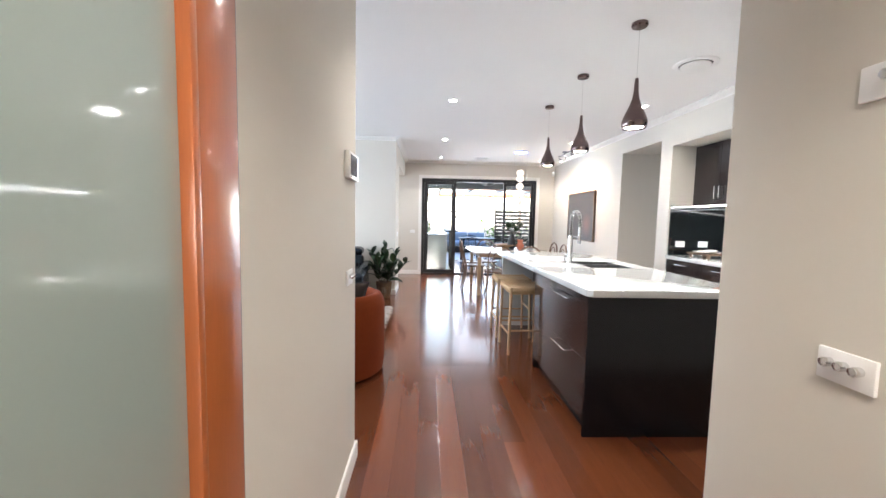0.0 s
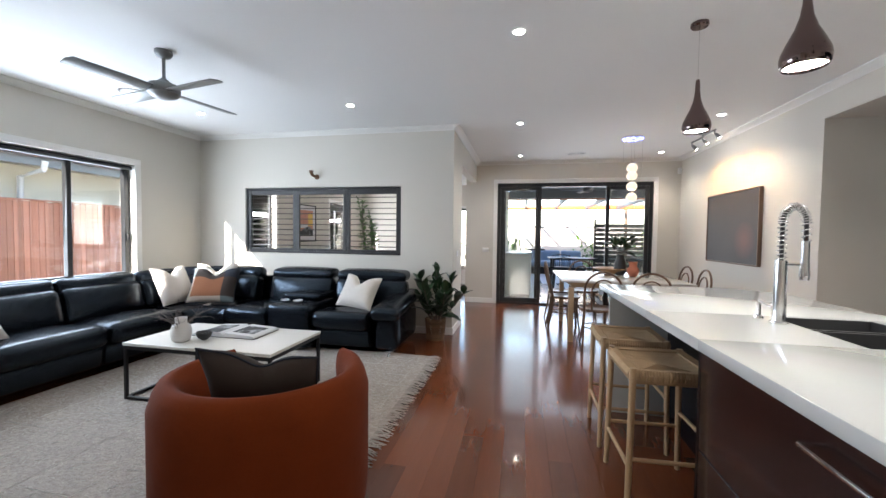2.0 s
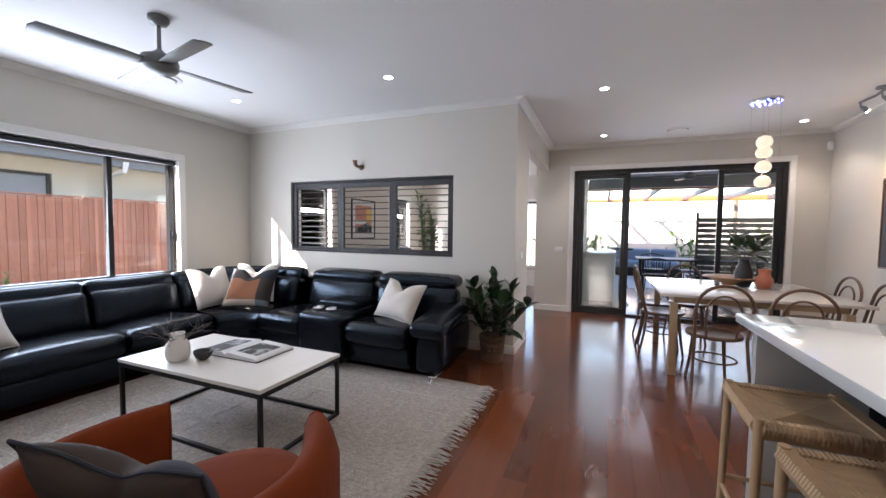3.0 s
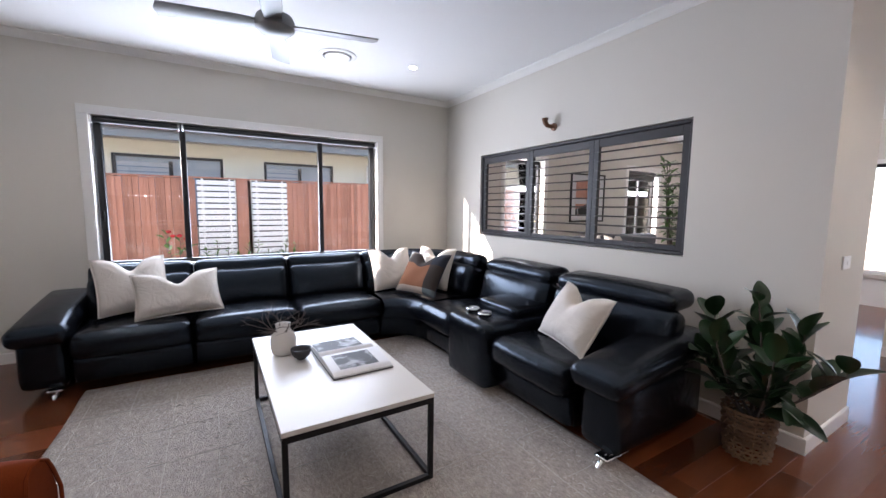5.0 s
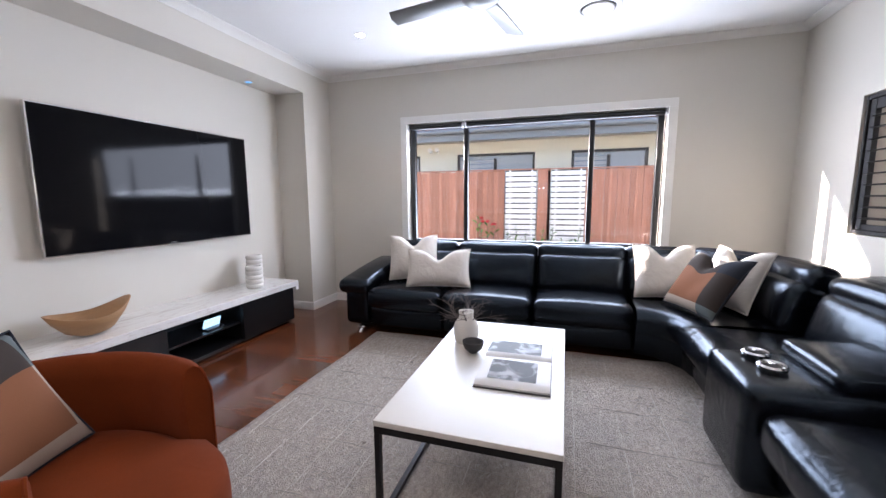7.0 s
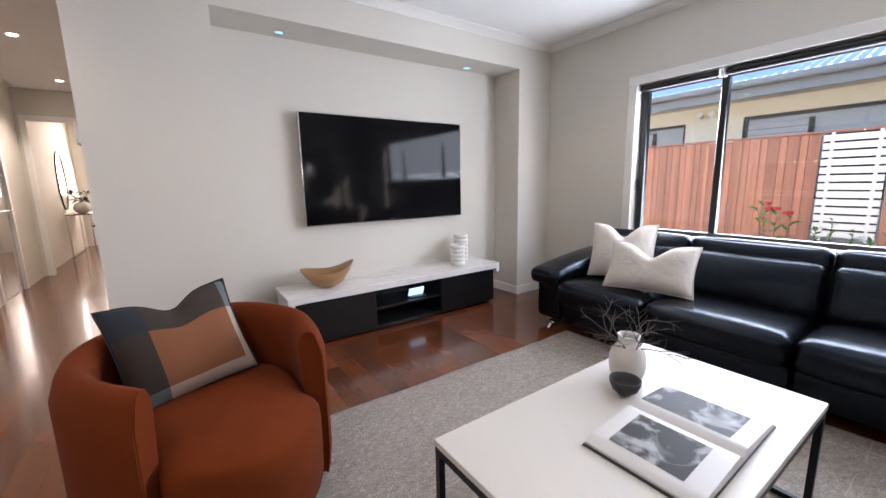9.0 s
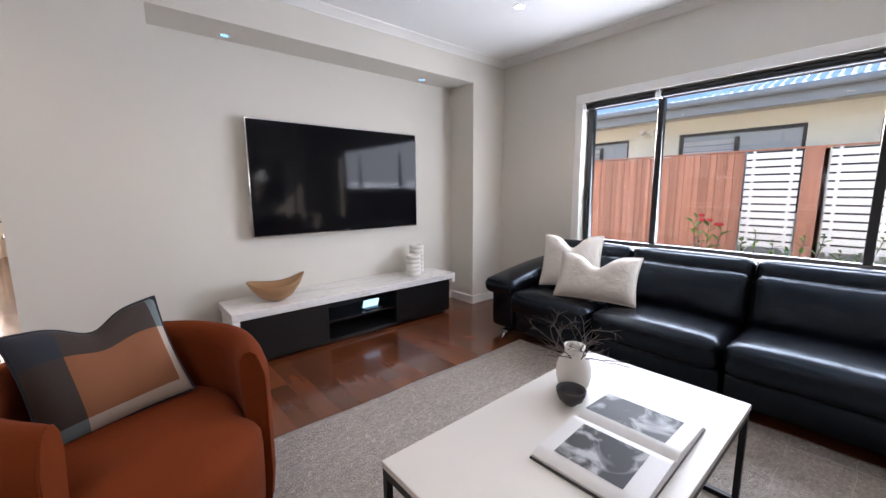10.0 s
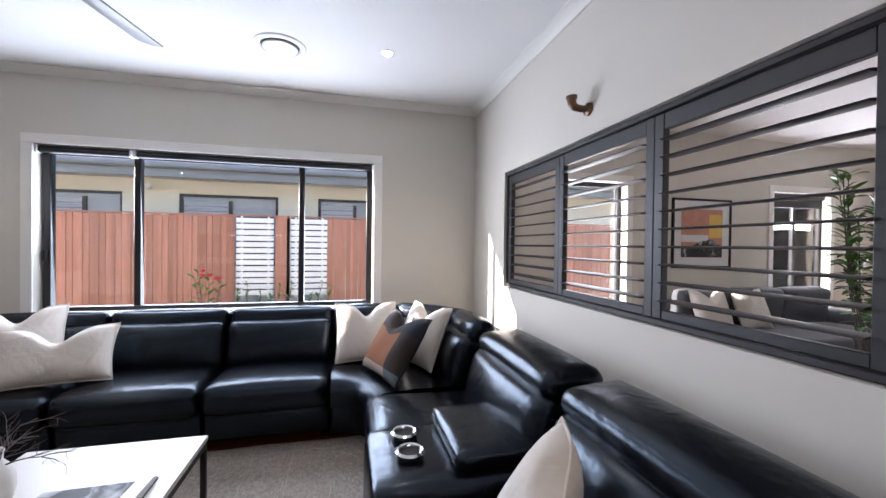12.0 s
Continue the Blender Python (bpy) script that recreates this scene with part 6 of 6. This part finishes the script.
simple_window("window_2", "x", XW - 0.14, 7.5, 8.27, 0.3, 2.02, ())
simple_window("window_3", "x", XW - 0.14, 10.36, 11.31, 0.3, 2.02, (10.82,))
simple_window("window_4", "y", 12.27, -1.9, -1.0, 0.3, 2.0, ())
rb = thing("roller_blind", "charcoal roller blind at the head of the lounge window", "blind", pose(XW - 0.045, 10.835, 1.975), "window blinds")
part("roll", tube([(0, -0.42, 0), (0, 0.42, 0)], 0.028, 14), FRAME, rb)
part("fabric", box(-0.003, -0.41, -0.14, 0.003, 0.41, 0), FRAME, rb, "charcoal blind fabric")
fig = thing("weeping_fig", "tall indoor weeping fig with bright small leaves in the rear lounge", "plant", pose(-2.93, 9.5, 0))
part("pot", lathe([(0, 0), (0.14, 0), (0.18, 0.34), (0.17, 0.35), (0.15, 0.32), (0, 0.30)]), CERAMIC, fig)
leafy("foliage", [((0.01 * k, 0, 0.3), (0.24 * math.cos(k * 1.1) * (0.4 + 0.6 * (k % 3) / 2), 0.24 * math.sin(k * 1.1) * (0.4 + 0.6 * (k % 3) / 2), 1.25 + 0.18 * (k % 5)), (0.10 * math.cos(k * 1.1), 0.10 * math.sin(k * 1.1))) for k in range(15)], FIGLEAF, TWIG, fig, 21, (0.08, 0.13), 0.42, 26, 0.35)
st2 = thing("low_bench_seat", "low pale window seat under the lounge's end window", "bench", pose(-1.45, 11.9, 0))
part("seat", box(-0.4, -0.25, 0.38, 0.4, 0.27, 0.45, 0.01), LINEN, st2)
part("base", box(-0.4, -0.22, 0, 0.4, 0.27, 0.379), TRIM, st2)

# ---- outside: yard on the window side ----
GZ = -0.25
structure("ground", box(-300, -300, GZ - 0.1, 300, 300, GZ), GRASSM, "dark mulch and soil ground")
structure("path", box(-7.2, -6, GZ + 0.001, XW - 0.22, 11.4, GZ + 0.03), material("pale_concrete_path", (0.45, 0.43, 0.40), 0.85, vary=0.1, grain=90, bump=0.2))
FX = -7.24
fence = thing("paling_fence", "red-brown stained timber paling fence with two white slatted screens", "fence", pose(FX, 4, GZ))
inv = Matrix.Translation((-FX, -4, -GZ))
rng = random.Random(8)
SCREENS = ((3.655, 4.19), (4.445, 5.0))
y = -5.0
while y < 13:
    top = 1.72 + rng.uniform(-0.008, 0.008)
    if not any(a - 0.05 < y + 0.05 < b + 0.01 for a, b in SCREENS):
        part("paling", box(FX - 0.012 + rng.uniform(-0.004, 0.004), y + 0.0015, GZ, FX + 0.008, y + 0.0965, top, 0.002, 1, m=inv), FENCE, fence)
    y += 0.099
y = -4.95
while y < 13:
    if not any(a - 0.02 < y + 0.025 < b for a, b in SCREENS):
        part("cover_strip", box(FX + 0.009, y + 0.025, GZ, FX + 0.022, y + 0.07, 1.715, 0.002, 1, m=inv), FENCE, fence)
    y += 0.198
part("cap_rail", box(FX - 0.05, -5, 1.73, FX + 0.03, 13, 1.75, m=inv), FENCE, fence)
part("cover_strip", box(FX + 0.009, 4.21, GZ, FX + 0.022, 4.425, 1.73, 0.002, 1, m=inv), FENCE, fence)
WHITESLAT = material("white_powdercoat", (0.80, 0.80, 0.80), 0.4, vary=0.02, bump=0.0)
for a, b in SCREENS:
    for k in range(13):
        z = 0.50 + k * 0.094
        part("screen_slat", box(FX + 0.028, a, z, FX + 0.040, b, z + 0.072, 0.001, 1, m=inv), WHITESLAT, fence, "white painted horizontal slat")
    part("screen_back", box(FX + 0.010, a, 0.5, FX + 0.0125, b, 1.72, m=inv), BLACKLAM, fence)
    for yy in (a + 0.06, b - 0.09):
        part("screen_post", box(FX + 0.013, yy, 0.45, FX + 0.0275, yy + 0.03, 1.73, m=inv), WHITESLAT, fence, "white screen upright")
planter = thing("garden_planter", "low dark planter bed with shrubs before the fence", "planter", pose(-6.93, 4.3, GZ))
part("bed", box(-0.25, -1.3, 0, 0.25, 1.3, 0.35, 0.01), BLACKLAM, planter)
leafy("foliage", [((0.0, -0.55 + 0.13 * k, 0.33), (0.1 * math.sin(k * 2), -0.55 + 0.15 * k, 0.85 + 0.12 * math.sin(k * 1.7)), (0.05, 0)) for k in range(10)], LEAFLIGHT, TWIG, planter, 31, (0.06, 0.10), 0.45, 14, 0.2)
rose = thing("red_flowering_shrub", "small garden shrub with red blooms before the fence", "shrub", pose(-6.85, 3.38, GZ))
leafy("foliage", [((0, 0, 0), (0.12 * math.sin(k), 0.16 * math.cos(k * 1.3), 0.95 + 0.05 * k), (0.04, 0)) for k in range(4)], LEAFLIGHT, TWIG, rose, 41, (0.08, 0.13), 0.5, 8, 0.5)
own = bmesh.new()
for k in range(5):
    lathe([(0, 0), (0.03, 0.01), (0.04, 0.03), (0.02, 0.045), (0, 0.03)], 10, own, pose(0.12 * math.sin(k * 2.2), 0.14 * math.cos(k * 1.9), 1.02 + 0.05 * (k % 3)))
part("bloom", own, material("red_petal", (0.55, 0.03, 0.03), 0.6, vary=0.2), rose, "red flower heads")

# the neighbour's house
NX = -8.38
house = thing("neighbour_house", "single-storey cream rendered house with a pale steel roof beyond the fence", "house", pose(NX, 4, GZ))
inv = Matrix.Translation((-NX, -4, -GZ))
NWIN = ((0.45, 1.58), (2.43, 4.065), (4.77, 6.14))
own = bmesh.new()
at = -9.0
for a, b in NWIN:
    box(NX - 0.2, at, GZ, NX, a, 2.46, bm=own, m=inv)
    box(NX - 0.2, a, GZ, NX, b, 0.9, bm=own, m=inv), box(NX - 0.2, a, 2.17, NX, b, 2.46, bm=own, m=inv)
    at = b
box(NX - 0.2, at, GZ, NX, 16, 2.46, bm=own, m=inv)
part("wall", own, RENDERWALL, house, "cream rendered wall")
# the sky's reflection is put into the pale base colour of these panes
NPANE = material("painted_sky_pane", (0.24, 0.30, 0.36), 0.12, vary=0.3, scale=1.5, bump=0.0, coat=0.5)
for a, b in NWIN:
    w = part("window", join(join(box(NX - 0.1, a, 0.9, NX - 0.04, a + 0.05, 2.17, m=inv), box(NX - 0.1, b - 0.05, 0.9, NX - 0.04, b, 2.17, m=inv)), join(join(box(NX - 0.1, a + 0.05, 0.9, NX - 0.04, b - 0.05, 0.95, m=inv), box(NX - 0.1, a + 0.05, 2.12, NX - 0.04, b - 0.05, 2.17, m=inv)), box(NX - 0.1, (a + b) / 2 - 0.03, 0.951, NX - 0.04, (a + b) / 2 + 0.03, 2.069, m=inv))), FRAME, house, "charcoal framed window")
    part("pane", box(NX - 0.075, a + 0.05, 0.95, NX - 0.07, b - 0.05, 2.12, m=inv), NPANE, w, "window pane with the reflected sky painted in pale blue")
    blindm = material("pale_blind", (0.45, 0.47, 0.50), 0.7, vary=0.05)
    for k in range(12):
        part("blind_slat", box(NX - 0.068, a + 0.06, 1.0 + k * 0.088, NX - 0.062, (a + b) / 2 - 0.035, 1.07 + k * 0.088, m=inv), blindm, w)
part("eave", box(NX, -9.2, 2.405, NX + 0.62, 16.2, 2.455, m=inv), material("cream_soffit", (0.55, 0.52, 0.45), 0.8, vary=0.03), house, "cream eave lining")
part("fascia", box(NX + 0.60, -9.25, 2.36, NX + 0.64, 16.25, 2.55, m=inv), GREYPAINT, house, "grey fascia board")
part("gutter", tube([(NX + 0.69, -9.25, 2.54), (NX + 0.69, 16.25, 2.54)], 0.055, 10, m=inv), GREYPAINT, house, "grey metal gutter")
part("downpipe", tube([(NX + 0.66, 6.9, 2.45), (NX + 0.62, 6.9, 2.3), (NX + 0.08, 6.9, 2.2), (NX + 0.06, 6.9, GZ)], 0.045, 10, m=inv), WHITESLAT, house, "white painted downpipe")
own = bmesh.new()
k, yy, slope = 0, -9.3, math.tan(radians(20))
prev = None
while yy < 16.3:
    z = 0.03 if k % 2 else 0.0
    cur = [own.verts.new((NX + 0.70, yy, 2.58 + z)), own.verts.new((NX - 8.0, yy, 2.58 + z + 8.7 * slope))]
    if prev:
        own.faces.new((prev[0], prev[1], cur[1], cur[0]))
    prev, k, yy = cur, k + 1, yy + 0.055
own.transform(inv)
part("roof", own, ROOFMETAL, house, "pale blue-grey corrugated steel roof")
for yy in (1.2, 4.3, 7.3):
    l = part("eave_light", lathe([(0, -0.01), (0.045, -0.01), (0.05, 0), (0, 0)], 16, m=inv @ pose(NX + 0.32, yy, 2.404)), WHITESLAT, house, "round white eave light")
solid("security_light", join(lathe([(0, 0), (0.04, 0.0), (0.05, 0.09), (0, 0.09)], 14, m=pose(NX + 0.08, 1.86, 2.24, 0, 70)), lathe([(0, 0), (0.04, 0.0), (0.05, 0.09), (0, 0.09)], 14, m=pose(NX + 0.08, 2.02, 2.24, 0, 70))), WHITESLAT, "twin white security floodlight on the neighbour's wall", "security light")

# ---- outside: alfresco beyond the sliding door ----
PZ = -0.03
slab = structure("patio_floor", box(-2.2, 9.19, PZ - 0.15, 7.0, 17.6, PZ - 0.012), BLACKLAM)
pv = bmesh.new()
rows = [(x, y) for x in np.arange(-0.1, 6.6, 0.6) for y in np.arange(9.2, 17.4, 0.6)]
tile_me = bpy.data.meshes.new("paver")
b = box(0.002, 0.002, -0.011, 0.598, 0.598, 0.0, 0.0015, 1)
bmesh.ops.recalc_face_normals(b, faces=b.faces)
b.to_mesh(tile_me), b.free(), pv.free()
tile_me.materials.append(PAVE)
for x, y in rows:
    ob = bpy.data.objects.new("paver", tile_me)
    scene.collection.objects.link(ob)
    ob.location, ob.parent = (x, y, PZ), slab
structure("patio_ceiling", box(-0.05, 9.19, 2.55, 6.8, 12.6, 2.65), material("patio_ceiling_paint", (0.62, 0.64, 0.66), 0.7, vary=0.02))
structure("patio_beam", box(-0.05, 12.55, 2.30, 6.8, 12.70, 2.56), GREYPAINT)
structure("house_wall_rear", box(-0.19, 9.19, GZ, -0.05, 12.0, 2.7), WALL)
structure("house_wall_rear_side", box(3.1, 9.03, GZ, 3.25, 9.18, 2.7), WALL)
structure("roof_over", box(-4.6, -6.8, H + 0.16, 4.1, 12.5, H + 0.3), GREYPAINT)
fan(pose(1.75, 11.0, 2.55), "four-blade pale ceiling fan under the alfresco ceiling", 12, 0.22, 0.62)
perg = thing("pergola", "brown timber pergola with a slatted battened roof beyond the alfresco", "pergola", pose(2.5, 15, PZ))
inv = Matrix.Translation((-2.5, -15, -PZ))
for x in (-0.6, 4.0):
    for y in (12.9, 17.0):
        part("post", box(x, y, PZ, x + 0.1, y + 0.1, 2.28, 0.004, m=inv), WALNUT, perg)
for y in (12.85, 17.0):
    part("beam", box(-0.9, y, 2.28, 6.0, y + 0.06, 2.46, 0.003, m=inv), REDTIMBER, perg, "red-brown beam")
for x in np.arange(-0.7, 6.0, 1.1):
    part("rafter", box(x, 12.91, 2.30, x + 0.05, 17.0, 2.44, 0.003, m=inv), GREYPAINT, perg)
for y in np.arange(12.95, 14.6, 0.11):
    part("batten", box(-0.85, y, 2.47, 5.95, y + 0.045, 2.50, m=inv), GREYPAINT, perg)
counter = thing("outdoor_kitchen", "white outdoor kitchen bench with a pale top along the patio wall", "outdoor bench", pose(0.15, 11.2, PZ))
part("base", box(-0.19, -0.9, 0, 0.35, 1.2, 0.88, 0.004), STONE, counter)
part("top", box(-0.19, -0.95, 0.881, 0.39, 1.25, 0.92, 0.004), STONE, counter)
for y in (-0.9, -0.28, 0.34):
    part("door", box(0.351, y + 0.01, 0.08, 0.366, y + 0.60, 0.86, 0.002), WHITESLAT, counter)
bt = thing("bistro_table", "tall black outdoor bar table on the patio", "outdoor table", pose(0.62, 10.6, PZ))
part("top", box(-0.18, -0.3, 0.99, 0.18, 0.3, 1.02, 0.004), BLACKMETAL, bt)
for s in (-1, 1):
    part("leg", box(-0.02, s * 0.25 - 0.02, 0, 0.02, s * 0.25 + 0.02, 0.989), BLACKMETAL, bt)
ot = thing("outdoor_table", "long black outdoor dining table on the patio", "outdoor table", pose(2.1, 12.2, PZ))
part("top", box(-1.1, -0.45, 0.72, 1.1, 0.45, 0.75, 0.005), BLACKMETAL, ot)
for sx in (-1, 1):
    for sy in (-1, 1):
        part("leg", box(sx * 1.0 - 0.025, sy * 0.38 - 0.025, 0, sx * 1.0 + 0.025, sy * 0.38 + 0.025, 0.719), BLACKMETAL, ot)
oc = thing("outdoor_chair", "black wire-backed outdoor dining chair on the patio", "outdoor chair", pose(1.3, 11.55, PZ), "outdoor chairs")
part("seat", puff(0.44, 0.42, 0.04, 0.018, 5, m=pose(0, 0, 0.44)), BLACKMETAL, oc)
for sx in (-1, 1):
    for sy in (-1, 1):
        part("leg", tube([(sx * 0.18, sy * 0.17, 0.43), (sx * 0.22, sy * 0.21, 0)], 0.01, 8), BLACKMETAL, oc)
part("back_rail", tube([(-0.22, -0.16, 0.46), (-0.24, -0.22, 0.76), (0, -0.27, 0.80), (0.24, -0.22, 0.76), (0.22, -0.16, 0.46)], 0.012, 8), BLACKMETAL, oc)
for k in range(9):
    x = -0.18 + 0.045 * k
    part("spindle", tube([(x, -0.19, 0.45), (x * 1.15, -0.25, 0.78)], 0.005, 6), BLACKMETAL, oc)
for x, y, a in ((2.1, 11.55, 4), (2.8, 11.55, -5), (1.4, 12.85, 180), (2.2, 12.85, 176)):
    copy_thing(oc, pose(x, y, PZ, 0, 0, a))
lounge = thing("outdoor_sofa", "blue-grey cushioned outdoor sofa at the far side of the patio", "outdoor sofa", pose(1.3, 15.6, PZ))
BLUEFAB = material("blue_grey_outdoor_fabric", (0.16, 0.22, 0.30), 0.9, vary=0.1, grain=200, bump=0.2)
for k in range(3):
    part("seat_cushion", puff(0.68, 0.70, 0.18, 0.05, 6, (0, 0, 0.01), m=pose(-0.7 + 0.7 * k, 0, 0.36)), BLUEFAB, lounge)
    part("back_cushion", puff(0.68, 0.20, 0.40, 0.06, 6, m=pose(-0.7 + 0.7 * k, 0.33, 0.60, 8)), BLUEFAB, lounge)
part("frame", box(-1.1, -0.38, 0.02, 1.1, 0.46, 0.26, 0.01), BLACKMETAL, lounge)
scr = thing("slatted_screen", "dark horizontal slatted privacy screen at the edge of the alfresco", "screen", pose(3.05, 12.4, PZ))
for k in range(14):
    part("slat", box(-0.9, -0.01, 0.05 + k * 0.115, 1.6, 0.012, 0.14 + k * 0.115, 0.002, 1), BLACKLAM, scr)
for x in (-0.9, 1.55):
    part("post", box(x, 0.013, 0, x + 0.05, 0.06, 1.75), BLACKLAM, scr)
bw = thing("boundary_wall", "pale rendered boundary wall behind the garden", "wall", pose(2, 18.6, GZ))
part("face", box(-14, 0, 0, 14, 0.2, 1.9, 0.01), material("pale_render", (0.62, 0.54, 0.48), 0.9, vary=0.06, grain=60, bump=0.2), bw)
part("capping", box(-14, -0.03, 1.901, 14, 0.23, 1.96, 0.01), TRIM, bw)


def shrub(x, y, z, s, seed, mat=LEAFLIGHT, name="garden_shrub", label="bright green garden shrub against the boundary wall"):
    b = thing(name, label, "shrub", pose(x, y, z), "garden shrubs")
    r = random.Random(seed)
    leafy("foliage", [((0.05 * math.cos(k), 0.05 * math.sin(k), 0), (s * 0.55 * math.cos(k * 1.2) * r.uniform(0.3, 1), s * 0.55 * math.sin(k * 1.2) * r.uniform(0.3, 1), s * r.uniform(0.7, 1.2)), (0.1, 0.05)) for k in range(11)], mat, TWIG, b, seed, (0.10 * s, 0.2 * s), 0.45, 16, 0.15)
    return b


for x, y, s, seed in ((-0.3, 17.4, 1.3, 51), (0.6, 17.8, 1.0, 52), (2.9, 17.6, 1.2, 53), (3.8, 17.2, 1.0, 54), (-1.4, 17.0, 1.4, 55), (5.0, 17.8, 1.3, 56)):
    shrub(x, y, GZ, s, seed)
topiary = thing("clipped_hedge", "dark clipped climbing hedge beside the alfresco wall", "hedge", pose(-0.02, 12.35, GZ))
leafy("foliage", [((0, 0.1 * k, 0), (0.25 * math.cos(k * 2.1), 0.1 * k + 0.1, 1.55), (0.25 * math.cos(k), 0.1)) for k in range(10)], LEAF, TWIG, topiary, 61, (0.07, 0.11), 0.5, 26, 0.05)


# ---- floorboards ----
floor = structure("floor", box(-4.4, 9.17, -0.021, -0.2, 12.3, -0.001), BOARD_FAR, "polished red-brown hardwood strip floor")
rng = random.Random(5)
BW = 0.128
sizes = {}
for length in (1.8, 2.6, 3.4, 4.2):
    bm = box(0.0001, 0.0001, -0.019, BW - 0.0001, length - 0.0001, 0.0, 0.0003, 1)
    me = bpy.data.meshes.new("floorboard")
    bmesh.ops.recalc_face_normals(bm, faces=bm.faces)
    bm.to_mesh(me), bm.free()
    me.materials.append(BOARD)
    sizes[length] = me
far = bmesh.new()
rows_n = int((3.75 - XW) / BW) + 1
count = 0
for i in range(rows_n):
    x = XW + i * BW
    y = -0.6 - rng.random() * 1.5
    if not -4.2 <= x <= 2.9:
        y = 9.2
    first = y
    while y < YD + 0.1 and count < 300:
        length = rng.choice((1.8, 2.6, 3.4, 4.2, 4.2))
        under_rug = -3.3 < x < -0.9 and 2.9 < y and y + length < 6.4
        if y + length < 1.5 and not (XH0 - 0.2 < x < XH1 + 0.1):
            box(x + 0.0006, y + 0.0006, -0.019, x + BW - 0.0006, y + length - 0.0006, 0, bm=far)
        else:
            ob = bpy.data.objects.new("floorboard", sizes[length])
            scene.collection.objects.link(ob)
            ob.location, ob.parent = (x, y, 0), floor
            count += 1
        y += length
    while y < YD + 0.1:
        length = rng.choice((1.8, 2.6, 3.4, 4.2))
        box(x + 0.0006, y + 0.0006, -0.019, x + BW - 0.0006, min(y + length, 9.16) - 0.0006, 0, bm=far)
        y += length
    yb = -6.6
    while yb < first - 0.01:
        length = min(rng.choice((1.8, 2.6, 3.4, 4.2)), first - yb)
        box(x + 0.0006, yb + 0.0006, -0.019, x + BW - 0.0006, yb + length - 0.0006, 0, bm=far)
        yb += length
ob = to_object("floorboards_far", far, BOARD_FAR)
ob.parent = floor
tagged(ob, kind="stuff")
